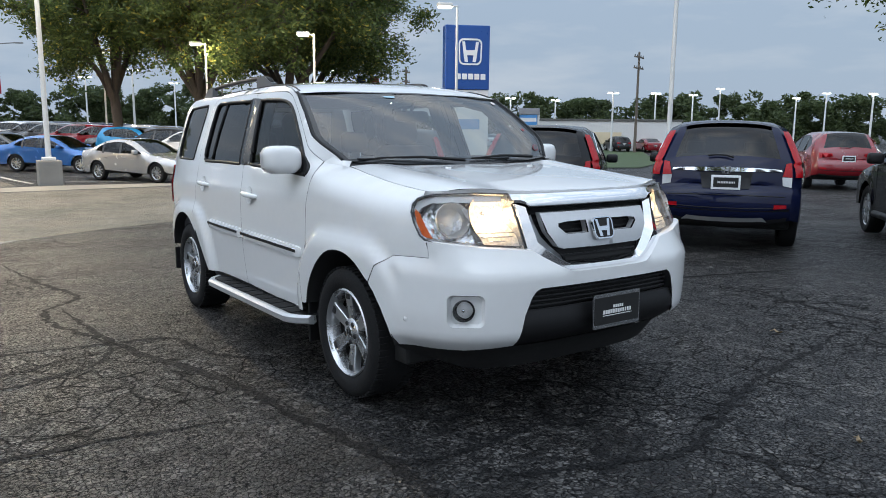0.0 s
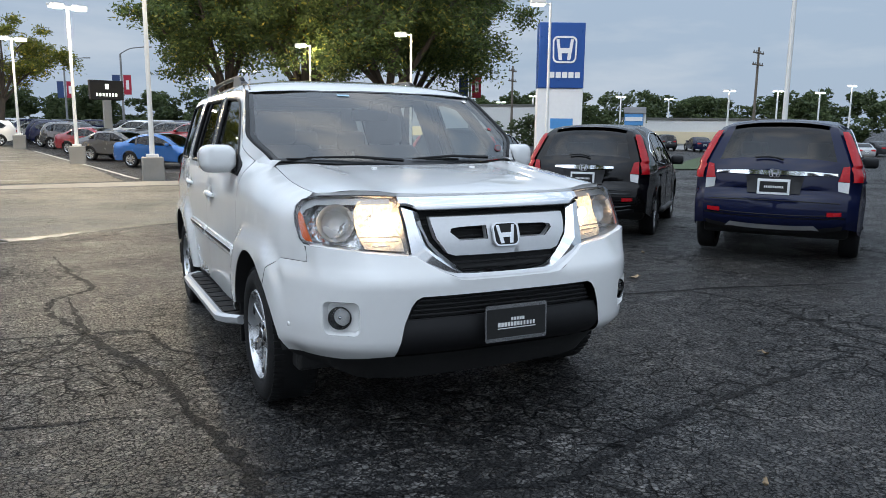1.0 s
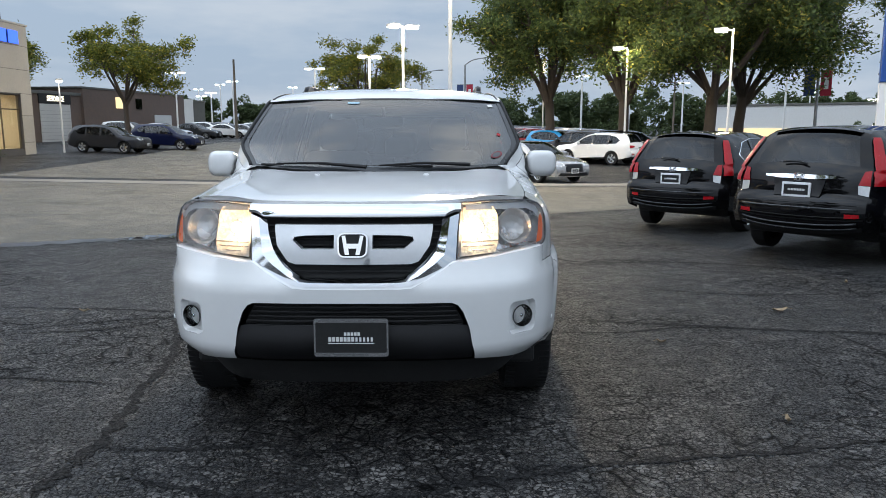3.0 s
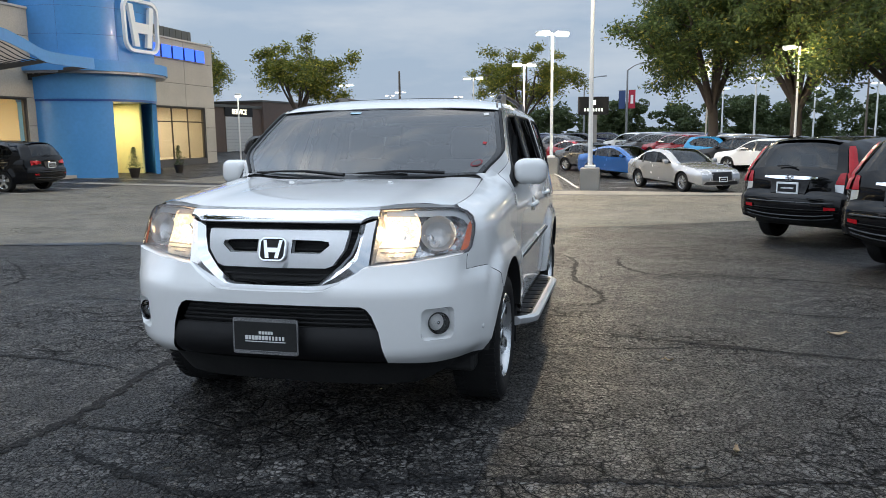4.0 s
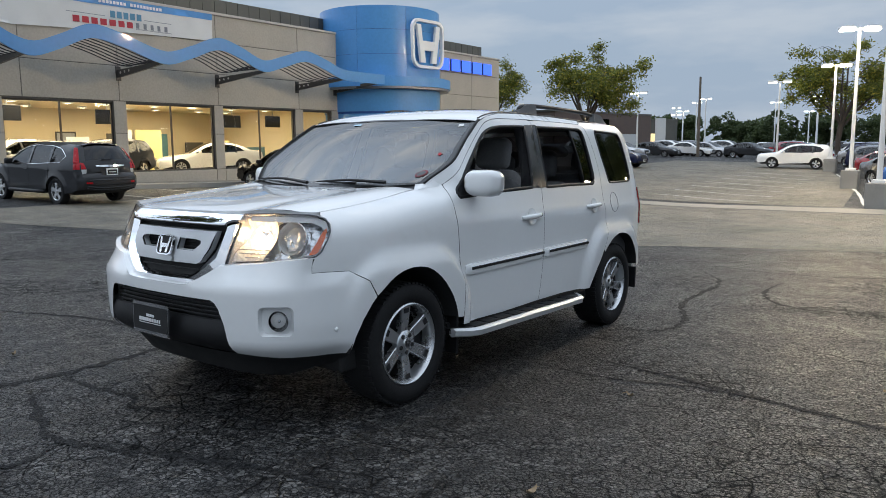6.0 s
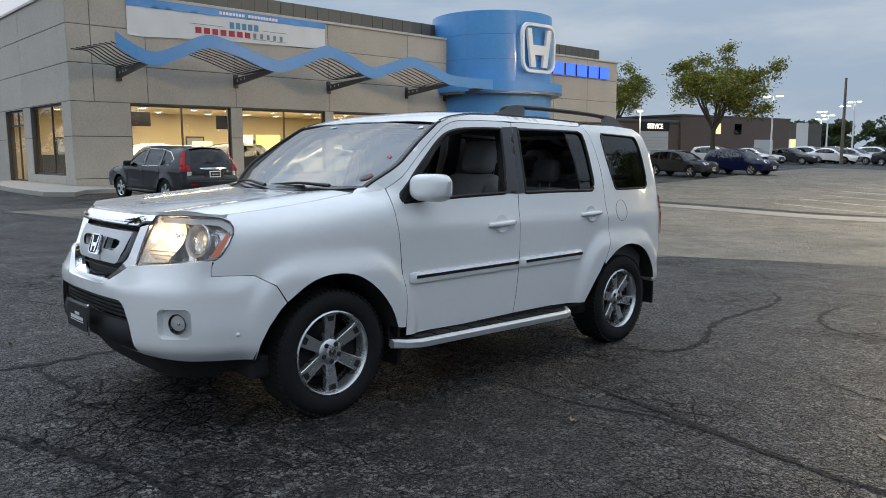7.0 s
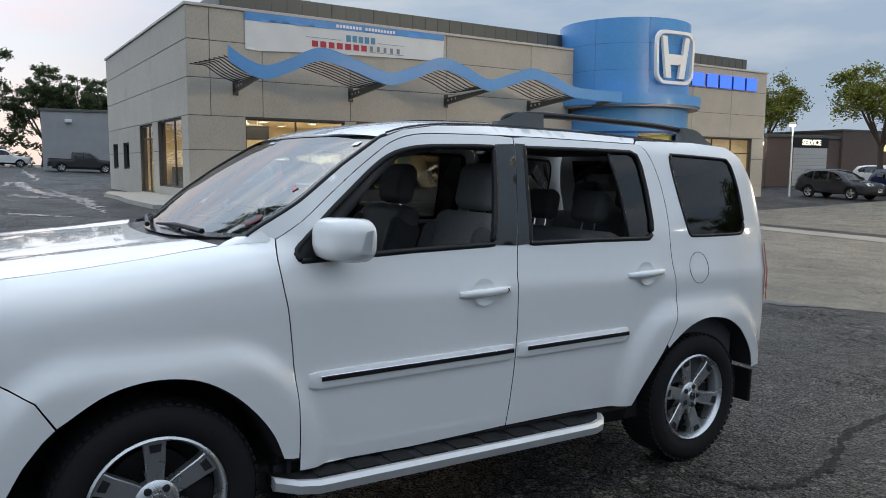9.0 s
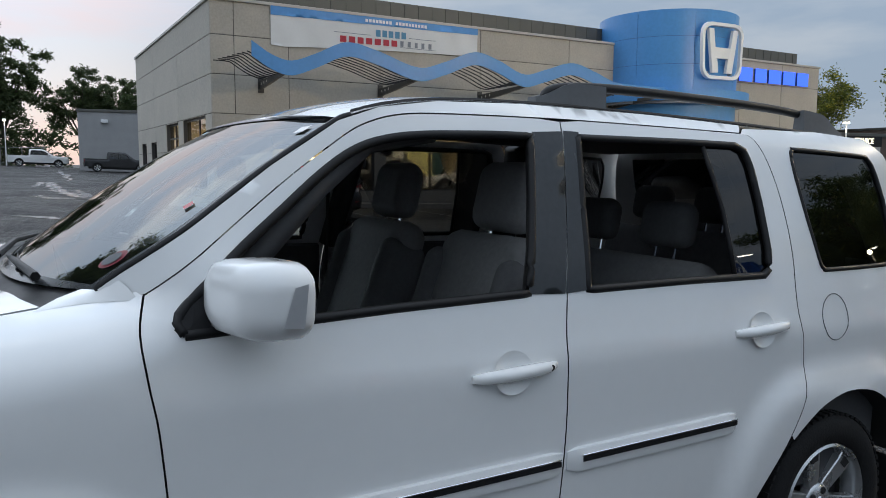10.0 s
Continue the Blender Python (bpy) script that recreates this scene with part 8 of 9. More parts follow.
        d[:, 2] -= np.abs(g.normal(size=n)) * 0.16 * e
        cs.append(c + d)
    part("trunk", bm, M_BARK, root, "rough brown trunk and limbs", 60)
    crown_ob = leaf_mesh("crown", np.concatenate(cs), size, rnd, foliage or M_LEAF)
    crown_ob.parent = root
    crown_ob["label"] = "green feathery leaves, yellow in places"
    return root


def base(x, y):
    return pose(x, y, ground_z(x, y))


BIG = "large honey locust with dark green leaves"
t1 = tree(base(7.4, 47.5), 11, 14.5, 5.8, 0.34, 4.3, BIG, leaves=80000, size=0.27)
t2 = tree(base(11.6, 44.5), 23, 15.5, 7.4, 0.36, 4.1, BIG, leaves=80000, size=0.27)
t3 = tree(base(16.2, 41.5), 37, 15.0, 8.6, 0.38, 4.6, BIG, leaves=90000, size=0.27)
# the young locusts take the leaf colour with lamp light in it
t5 = tree(base(-23.9, 53.5), 41, 9.0, 4.6, 0.22, 3.9, "round-headed young locust beside the showroom, lamp light in its leaf colour", leaves=26000, size=0.24, limbs=8, boughs=7, twigs=5, foliage=M_LEAF_LAMPLIT)
for (x, y), rz, lab in (((-6.6, 61.4), 70, "young locust beside a lamp post, lamp light in its leaf colour"), ((-35.5, 56.5), 200, "young locust behind the showroom")):
    copy_thing(t5, base(x, y) @ pose(0, 0, 0, 0, 0, rz))["label"] = lab
copy_thing(t2, base(36.6, 8.0) @ pose(0, 0, 0, 0, 0, 130))["label"] = "large honey locust at the lot's edge"
copy_thing(t3, base(20.5, 48.0) @ pose(0, 0, 0, 0, 0, 75))["label"] = BIG
copy_thing(t1, base(-13.0, -9.8) @ pose(0, 0, 0, 0, 0, 40))["label"] = BIG
t6 = tree(pose(-108, 0.0, ground_z(-108, 0) + 0.3), 52, 16.5, 5.6, 0.30, 5.0, "tall dark tree behind the service yard", leaves=22000, size=0.45, limbs=8, boughs=7, twigs=4, spread=0.36, foliage=M_LEAF_FAR)
for (x, y), rz, sc in (((-112, 9), 110, 0.84), ((-112, 17.0), 240, 0.78), ((-112, -9), 300, 1.15), ((-116, 13.5), 30, 0.82), ((-104, -5), 170, 1.1)):
    copy_thing(t6, pose(x, y, ground_z(x, y) + 0.3, 0, 0, rz) @ Matrix.Scale(sc, 4))["label"] = "tall dark tree behind the service yard"

# woods along the horizon
def woods(name, line, height, depth, count, size, seed, label):
    """A belt of crowns: each tree is a heap of lumps, each lump a shell of leaf sprays."""
    rnd = random.Random(seed)
    g = np.random.default_rng(seed)
    lumps = []
    for a, b in zip(line, line[1:]):
        m = max(1, int(math.dist(a, b) / 2.1))
        for k in range(m):
            f = (k + rnd.random()) / m
            cx, cy = a[0] + (b[0] - a[0]) * f + rnd.uniform(-depth, depth), a[1] + (b[1] - a[1]) * f + rnd.uniform(-depth, depth)
            h = height * rnd.uniform(0.68, 1.06)
            w = rnd.uniform(2.2, 4.2) * height / 10
            z0 = ground_z(cx, cy)
            for _ in range(16):
                s = rnd.random()
                lumps.append((cx + rnd.gauss(0, w * (1.05 - 0.6 * s)), cy + rnd.gauss(0, w * (1.05 - 0.6 * s)), z0 + h * (0.06 + 0.82 * s), rnd.uniform(0.8, 1.7) * height / 10))
    L = np.array(lumps)
    pick = L[g.integers(0, len(L), count)]
    v = g.normal(size=(count, 3))
    v /= np.linalg.norm(v, axis=1)[:, None]
    cs = pick[:, :3] + v * (pick[:, 3] * g.uniform(0.7, 1.08, count))[:, None] * (1, 1, 0.8)
    ob = leaf_mesh(name, cs, size, rnd, M_LEAF_FAR, 0.0)
    return tagged(ob, label, "woods", kind="stuff")


woods("far_woods", [(150, 10), (140, 60), (105, 105), (60, 140), (20, 160)], 10.0, 6, 140000, 0.85, 3, "dark green woods along the horizon beyond the road")
woods("far_woods", [(20, 160), (-25, 170), (-70, 165)], 8.5, 6, 52000, 0.85, 4, "dark green woods beyond the car lots")
woods("near_bushes", [(36, 60), (45, 52)], 4.2, 1.5, 5000, 0.36, 6, "green bushes beside the road")
woods("far_woods", [(-95, -30), (-110, 0), (-112, 25)], 7.0, 4, 14000, 0.6, 7, "dark trees behind the service yard")

# ---- lot surface: pale area, swale, seams, lines ----
def sheet(name, outline, material, lift, label, step=1.2):
    bm = panel(outline, lambda x, y: Vector((x, y, ground_z(x, y) + lift)), step)
    orient(bm, (0, 0, -50))
    return tagged(part(name, bm, material), label, name.replace("_", " "), kind="structure")


# pale areas near the lamps; part of their brightness is painted lamp light
sheet("lane", [(-14.5, 2.0), (-9.0, 4.2), (-5.0, 6.5), (-2.8, 8.05), (-0.5, 9.5), (1.8, 10.6), (4.6, 12.4), (9.0, 15.0), (16.0, 19.0), (16.0, 20.9), (-16.5, 20.6), (-16.5, 10.0)], M_PALE_LAMPLIT, 0.004, "pale worn asphalt lane, warm lamp light in its colour")
sheet("swale", [(-19.0, 20.7), (-4.0, 20.85), (5.0, 21.2), (12.0, 21.3), (12.0, 22.3), (5.0, 22.4), (0.5, 23.1), (-4.0, 22.5), (-19.0, 21.6)], M_SWALE, 0.008, "pale concrete drainage strip across the lot")
sheet("stall_area", [(-16.5, 23.0), (-0.4, 23.5), (-1.5, 34.0), (-4.6, 47.0), (-7.0, 58.0), (-18.0, 58.0)], M_PALE_LAMPLIT, 0.006, "pale worn asphalt stalls, warm lamp light in their colour")
def crack(pts, w, seed):
    ribbon("crack_seal", pts, w, 0.003, M_TAR, "dark tar-sealed crack in the asphalt", 0.55, seed, taper=1.0)


CR = [
    ([(-2.1, 6.3), (-1.9, 4.8), (-1.7, 3.8), (-2.0, 3.3), (-2.0, 2.7), (-1.8, 2.0), (-1.9, 1.5), (-2.2, 1.3), (-2.8, 1.15)], 0.050),
    ([(-3.6, 2.1), (-2.4, 2.0), (-1.8, 1.9), (-1.4, 1.8), (-1.3, 1.3), (-1.0, 0.8)], 0.045),
    ([(-1.9, 3.4), (-1.75, 1.9), (-1.4, 0.6), (-1.3, -0.1), (-1.2, -0.8), (-1.2, -1.4), (-1.1, -2.2)], 0.060),
    ([(-1.2, -0.9), (-0.8, -0.95), (-0.4, -0.9), (-0.2, -1.0), (0.15, -0.65)], 0.035),
    ([(-1.0, -1.2), (-0.6, -1.35), (-0.1, -1.5), (0.2, -1.42), (0.5, -1.3), (1.0, -1.12), (1.7, -1.0), (2.6, -0.8)], 0.045),
    ([(0.0, -1.5), (0.1, -1.75), (0.0, -2.0), (0.3, -2.3)], 0.03),
    ([(-2.9, 1.25), (-2.2, 1.6), (-1.5, 1.8)], 0.03),
    ([(1.2, 1.6), (2.0, 1.48), (2.7, 1.3), (3.8, 1.1), (5.0, 0.7)], 0.045),
    ([(2.0, 4.9), (2.6, 4.7), (3.9, 4.3), (5.4, 3.1)], 0.04),
    ([(0.5, 6.6), (1.0, 5.7), (1.1, 4.2), (1.4, 3.3), (1.4, 2.8), (1.1, 2.6)], 0.050),
    ([(1.6, 6.2), (1.6, 5.3), (2.0, 4.6), (2.8, 4.6), (3.7, 4.5)], 0.045),
    ([(0.1, 7.2), (2.0, 7.1), (3.9, 8.6)], 0.04),
    ([(1.1, 1.2), (1.7, 1.2), (2.2, 1.35), (2.9, 1.3)], 0.03),
    ([(-5.6, 1.4), (-4.8, 2.5), (-5.3, 3.3), (-6.2, 4.0)], 0.045),
    ([(-2.4, 8.8), (0.1, 10.0), (2.4, 12.5)], 0.05),
    ([(-4.0, -0.4), (-2.6, 0.1), (-1.5, 0.0)], 0.04), ([(-6.5, -1.0), (-4.2, -0.9), (-2.9, -1.5)], 0.04),
    ([(3.4, -2.6), (3.0, -1.0), (3.3, 0.4), (3.2, 1.3)], 0.035), ([(2.3, 2.9), (3.2, 2.6), (4.3, 2.7)], 0.03),
]
for k, (pts, w) in enumerate(CR):
    crack(pts, w, 100 + k)
M_WATER = surface("puddle_water", (0.03, 0.032, 0.035), 0.04, var=0.1, spec=0.8, rough_var=0.01)
# pale, fairly glossy strips for the yard
M_PALE_STREAK = surface("pale_gloss", (0.16, 0.16, 0.165), 0.22, var=0.35, scale=1.5, fine=6, spec=0.7)
M_DAMP = surface("damp_asphalt", (0.018, 0.018, 0.019), 0.35, var=0.3, scale=2)
M_DRY_LEAF = surface("dry_leaf", (0.30, 0.22, 0.13), 0.7, var=0.3, scale=20)


def litter(name, x, y, length, width, turn, mat, label, group):
    """A curled leaf lying on the ground."""
    ob = thing(name, pose(x, y, ground_z(x, y) + 0.006, 0, 0, turn), label, name.replace("_", " "), group)
    rows = []
    for k in range(7):
        t = k / 6
        w = width * (0.15 + 0.85 * math.sin(math.pi * min(0.96, t + 0.04))) / 2
        lift = 0.018 * (2 * t - 1) ** 2
        rows.append([Vector((length * (t - 0.5), -w, lift + 0.010)), Vector((length * (t - 0.5), 0, lift)), Vector((length * (t - 0.5), w, lift + 0.012))])
    part("blade", loft(rows, closed=False), mat, ob, smooth=180)
    part("stem", tube([(length * 0.5, 0, 0.018), (length * 0.85, 0.01, 0.006)], 0.002, 4), mat, ob)


for x, y, l, tr in ((3.17, 1.91, 0.15, 15), (2.1, -0.6, 0.07, 80), (-1.9, -0.9, 0.06, 130), (0.6, -1.9, 0.06, 40), (-2.6, 1.9, 0.07, 10), (4.4, 3.2, 0.08, 60), (1.9, 0.9, 0.06, 155)):
    litter("fallen_leaf", x, y, l, l * 0.42, tr, M_DRY_LEAF, "curled pale brown leaf fallen on the asphalt", "fallen leaves")
ribbon("damp_line", [(-8.0, 4.75), (-5.1, 6.45), (-4.2, 7.0), (-2.8, 8.0), (-1.6, 8.8)], 0.42, 0.007, M_DAMP, "dark damp line along a low seam", 0.25, 5, taper=1.0)
ribbon("puddle", [(-4.5, 6.85), (-3.9, 7.25), (-3.2, 7.75), (-2.7, 8.1)], 0.42, 0.010, M_WATER, "shallow puddle in a seam", 0.5, 9, taper=1.0)
for k, (pts, w) in enumerate((([(-39.7, 1.1), (-45.3, 2.1), (-33.0, 2.1), (-27.3, 2.4), (-24.4, 2.8), (-17.9, 2.7)], 0.50),
    ([(-17.8, 0.2), (-17.2, 0.9), (-16.5, 1.9)], 0.35),
    ([(-77.1, 4.4), (-48.2, 3.4)], 0.70),
    ([(-36.2, 2.9), (-26.7, 2.7), (-19.6, 2.5)], 0.40),
    ([(-28.1, 1.0), (-24.7, 1.5), (-25.9, 2.5)], 0.60))):
    ribbon("wet_streak", pts, w, 0.012, M_PALE_STREAK, "pale streak across the yard", 0.45, 300 + k, taper=1.0)
for k in range(7):
    y = 24.6 + k * 3.0
    ribbon("stall_line", [(-3.2 - 0.25 * k, y), (-7.6 - 0.25 * k, y + 1.5)], 0.10, 0.011, M_PAINT_LINE, "faded white stall line", 0.2, 60 + k)
    ribbon("stall_line", [(1.2, y + 0.4), (5.2, y - 1.4)], 0.10, 0.011, M_PAINT_LINE, "faded white stall line", 0.2, 80 + k)
ribbon("stall_line", [(0.1, 24.4), (-1.2, 32.0), (-4.0, 45.0)], 0.11, 0.013, M_PAINT_LINE, "faded white line along the lamp posts", 0.2, 99)
for k in range(6):
    y = 9.4 + k * 2.9
    ribbon("stall_line", [(-21.0, y), (-15.8, y + 0.1)], 0.10, 0.011, M_PAINT_LINE, "faded white stall line", 0.2, 120 + k)
sheet("grass_verge", [(22.5, 24.2), (30.0, 24.6), (42.0, 33.0), (60.0, 50.0), (58.0, 54.0), (34.0, 33.5), (24.0, 27.0)], M_GRASS, 0.05, "short green grass verge")
sheet("grass_verge", [(23.0, 6.0), (30.0, 2.0), (60.0, 4.0), (60.0, 14.0), (30.0, 12.0)], M_GRASS, 0.05, "short green grass verge")

# ---- lamp posts ----
M_POST = surface("white_post", (0.70, 0.70, 0.68), 0.45, var=0.08, scale=3)
M_LAMP = glow("lot_lamp", (1.0, 0.93, 0.80), 28.0)
M_WOOD_POLE = surface("weathered_pole", (0.14, 0.115, 0.09), 0.85, var=0.2, bump=0.4, bump_scale=20)
M_GREY_POLE = surface("grey_pole", (0.24, 0.25, 0.26), 0.5, metal=0.4, var=0.1)


def lamp_post(x, y, top, heads, label, base=0.8, lit=True, energy=0, r=0.085, base_w=0.34, big=1.0):
    z0 = ground_z(x, y)
    root = thing("lamp_post", pose(x, y, z0), label, "lamp post", "lot lamp posts")
    h = top - z0
    if base:
        part("concrete_base", box(-base_w, base_w, -base_w, base_w, -0.2, base, 0.03), M_CONCRETE, root, "rough concrete base")
        part("base_plate", box(-0.19, 0.19, -0.19, 0.19, base, base + 0.10, 0.015), M_POST, root)
    part("post", tube([(0, 0, base), (0, 0, h * 0.5), (0, 0, h)], [r, r * 0.85, r * 0.7], 12), M_POST, root, "white tapered post", 60)
    for ang in heads:
        a = radians(ang)
        d = Vector((math.sin(a), math.cos(a), 0))
        part("lamp_arm", tube([Vector((0, 0, h - 0.05)), d * 0.35 + Vector((0, 0, h - 0.02))], 0.035, 8), M_POST, root)
        sh = part("lamp_head", box(-0.17 * big, 0.17 * big, 0.0, 0.62 * big, -0.06, 0.08, 0.03), M_POST, root, "shoebox lamp head")
        sh.matrix_basis = Matrix.Translation(d * 0.22 + Vector((0, 0, h))) @ Matrix.Rotation(-a, 4, "Z")
        if lit:
            part("lens", box(-0.15 * big, 0.15 * big, 0.05, 0.57 * big, -0.125, -0.062, 0.02), M_LAMP, sh, "glowing lens")
    if energy:
        ld = bpy.data.lights.new("lot_light", "POINT")
        ld.shadow_soft_size, ld.energy, ld.color = 0.3, energy, (1.0, 0.80, 0.52)
        new("lot_light", ld).matrix_world = Matrix.Translation((x, y - 0.45, top - 0.5))
    return root


lamp_post(0.55, 23.6, 9.0, (90, -90), "white lamp post on a square concrete base", energy=3600)
lamp_post(-1.75, 34.0, 6.35, (60, -120), "white twin-headed lamp post on a concrete base", energy=1700)
lamp_post(-4.8, 47.5, 6.1, (60, -120), "white twin-headed lamp post on a concrete base", energy=900)
lamp_post(13.9, 32.2, 5.95, (-60,), "white lamp post with one lit head", 0.5, energy=500, r=0.07, base_w=0.25)
lamp_post(10.7, 39.5, 5.85, (-60,), "white lamp post with one lit head", 0.5, energy=400, r=0.07, base_w=0.25)
lamp_post(7.3, 50.0, 6.0, (-60,), "white lamp post with one lit head", 0.5, energy=300, r=0.07, base_w=0.25)
lamp_post(-10.5, 59.0, 6.2, (90, -90), "white twin-headed lamp post", 0.5)
lamp_post(-22.0, 39.8, 4.1, (150,), "white lamp post at the showroom's corner", 0.0, r=0.06)
lamp_post(-23.5, 63.0, 6.2, (90, -90), "white twin-headed lamp post", 0.5)
lamp_post(15.9, 22.6, 6.35, (-70,), "white lamp post beside the sign pylon", 0.5, r=0.07, base_w=0.25)
lamp_post(36.0, 27.6, 14.0, (90, -90), "tall white lamp post at the lot's edge", 0.6, r=0.16)
rl = random.Random(12)
for k in range(26):                                       # the lots across the road
    a = radians(8 + k * 3.1 + rl.uniform(-1, 1))
    d = rl.uniform(78, 122)
    x, y = d * math.sin(a), d * math.cos(a) - 4
    lamp_post(x, y, ground_z(x, y) + rl.uniform(5.8, 8.0), (90, -90), "white twin-headed lamp post across the road", 0.0, big=0.85, r=0.12)
for k in range(9):
    x, y = -14 - k * 3.2 + rl.uniform(-1, 1), 84 + rl.uniform(0, 45)
    lamp_post(x, y, ground_z(x, y) + rl.uniform(5.5, 7.5), (90, -90), "white twin-headed lamp post in the next lot", 0.0, big=0.85, r=0.11)


def utility_pole(x, y, h, label, arms=2, rz=20):
    root = thing("utility_pole", pose(x, y, ground_z(x, y), 0, 0, rz), label, "utility pole", "utility poles")
    part("pole", tube([(0, 0, -0.3), (0, 0, h)], [0.16, 0.10], 10), M_WOOD_POLE, root, "weathered wooden pole", 60)
    for k in range(arms):
        z = h - 0.6 - k * 1.1
        arm = part("cross_arm", box(-1.25, 1.25, -0.06, 0.06, z, z + 0.13, 0.01), M_WOOD_POLE, root)
        for x in (-1.1, -0.5, 0.5, 1.1):
            part("insulator", tube([(x, 0, z + 0.13), (x, 0, z + 0.30)], 0.045, 6), M_GREY_TRIM, arm)


utility_pole(58.0, 49.5, 10.2, "weathered utility pole with two cross arms")
utility_pole(42.5, 69.5, 8.6, "weathered utility pole with two cross arms", 2, 40)
utility_pole(-20.8, 72.0, 7.8, "bare weathered utility pole", 0)
utility_pole(31.0, 98.0, 8.0, "weathered utility pole with one cross arm", 1, 0)


def street_lamp(x, y, h, arm, label, flags=True):
    root = thing("street_lamp", pose(x, y, ground_z(x, y)), label, "street lamp", "street lamps")
    part("pole", tube([(0, 0, 0), (0, 0, h)], [0.12, 0.08], 10), M_GREY_POLE, root, "grey steel pole", 60)
    a = radians(arm)
    d = Vector((math.sin(a), math.cos(a), 0))
    part("arm", tube(spline([Vector((0, 0, h)), d * 0.9 + Vector((0, 0, h + 0.45)), d * 2.2 + Vector((0, 0, h + 0.6))], 4), 0.05, 8), M_GREY_POLE, root)
    part("head", box(-0.14, 0.14, -0.35, 0.35, -0.06, 0.06, 0.03), M_GREY_POLE, root).matrix_basis = Matrix.Translation(d * 2.5 + Vector((0, 0, h + 0.6))) @ Matrix.Rotation(-a, 4, "Z")
    if flags:
        for sgn, mat, lab in ((1, M_RED_FLAG, "red cloth banner"), (-1, M_NAVY_FLAG, "dark blue cloth banner")):
            b = part("banner", box(min(sgn * 0.16, sgn * 0.86), max(sgn * 0.16, sgn * 0.86), -0.012, 0.012, h * 0.52, h * 0.52 + 1.7, 0.004), mat, root, lab)
            part("banner_arm", tube([(0, 0, h * 0.52 + 1.72), (sgn * 0.9, 0, h * 0.52 + 1.72)], 0.02, 6), M_GREY_POLE, root)
            if sgn > 0:
                part("banner_mark", box(0.38, 0.66, -0.016, -0.0135, h * 0.52 + 0.45, h * 0.52 + 1.25, 0.001), M_SIGN_WHITE, b)
    root.rotation_euler.z = radians(-28)


M_RED_FLAG = surface("red_cloth", (0.36, 0.02, 0.045), 0.8, var=0.1)
M_NAVY_FLAG = surface("navy_cloth", (0.03, 0.06, 0.16), 0.8, var=0.1)
street_lamp(26.0, 48.5, 7.4, 70, "grey street lamp with a red and a blue banner")
street_lamp(-2.5, 86.0, 7.4, 90, "grey street lamp with a red and a blue banner")
street_lamp(62.0, 25.0, 8.5, 60, "grey street lamp with a red and a blue banner")
street_lamp(2.2, 70.0, 7.4, 90, "grey street lamp with a red and a blue banner")


# ---- sign pylons ----
pyl = thing("sign_pylon", pose(17.7, 24.4, ground_z(17.7, 24.4), 0, 0, -26), "white sign pylon with a blue top panel and a white badge", "sign")
zb = 3.05 - ground_z(17.7, 24.4)
part("pylon_body", box(-1.0, 1.0, -0.35, 0.35, -0.2, zb, 0.02), M_SIGN_WHITE, pyl, "white pylon body")
part("blue_box", box(-1.0, 1.0, -0.42, 0.42, zb + 0.01, zb + 2.80, 0.03), M_DEEP_BLUE, pyl, "blue sign box")
emb = emblem(1.05, 1.15, M_SIGN_WHITE, pyl, Matrix.Translation((0.12, -0.425, zb + 1.65)), depth=0.03)
for k in range(5):
    part("white_block", box(-0.52 + k * 0.28, -0.30 + k * 0.28, -0.45, -0.423, zb + 0.45, zb + 0.70, 0.004), M_SIGN_WHITE, pyl, "plain white bar" if k == 0 else "")
part("blue_panel", box(-0.4, 0.6, -0.36, -0.353, zb - 1.75, zb - 1.30), M_BLUE, pyl)
M_LIT_BAR = glow("lit_bar", (0.95, 1.0, 0.90), 1.6)
ls = thing("road_sign", pose(-0.35 + 0.3, 44.0, ground_z(0, 44), 0, 0, 20), "black sign panel with lit bars on a grey post", "sign")
part("post", box(-0.22, 0.22, -0.1, 0.1, 0, 3.2, 0.01), M_GREY_POLE, ls)
part("black_panel", box(-0.95, 0.95, -0.14, 0.14, 2.95, 4.05, 0.02), M_BLACK_TRIM, ls)
for k in range(7):
    part("lit_block", box(-0.62 + k * 0.18, -0.52 + k * 0.18, -0.16, -0.142, 3.15, 3.33), M_LIT_BAR, ls, "plain lit bar" if k == 0 else "")
part("lit_mark", box(-0.10, 0.10, -0.16, -0.142, 3.55, 3.85), M_LIT_BAR, ls)
bs_ = thing("road_sign", pose(37.5, 42.5, ground_z(37.5, 42.5), 0, 0, -40), "small blue and white sign on two white posts", "sign")
for x in (-0.5, 0.6):
    part("post", tube([(x, 0, 0), (x, 0, 3.4)], 0.11, 8), M_POST, bs_)
part("blue_panel", box(-0.9, 0.5, -0.2, 0.1, 2.3, 3.2, 0.02), M_BLUE, bs_)
part("white_panel", box(-0.85, 0.45, -0.23, -0.205, 2.65, 2.95), M_SIGN_WHITE, bs_)
part("cap", box(-0.95, 0.7, -0.25, 0.15, 3.21, 3.7, 0.02), M_STEEL, bs_)

# ---- buildings round the lot ----
M_BRICK = surface("brown_brick", (0.13, 0.095, 0.080), 0.85, var=0.2, scale=3, fine=30, bump=0.3, bump_scale=50)
M_WHITE_WALL = surface("white_wall", (0.62, 0.62, 0.60), 0.7, var=0.08)
M_GREY_WALL = surface("grey_block", (0.33, 0.33, 0.33), 0.8, var=0.12, scale=1.2, bump=0.2, bump_scale=30)
M_SHOP_GLOW = glow("lit_shop_window", (1.0, 0.80, 0.45), 1.2)
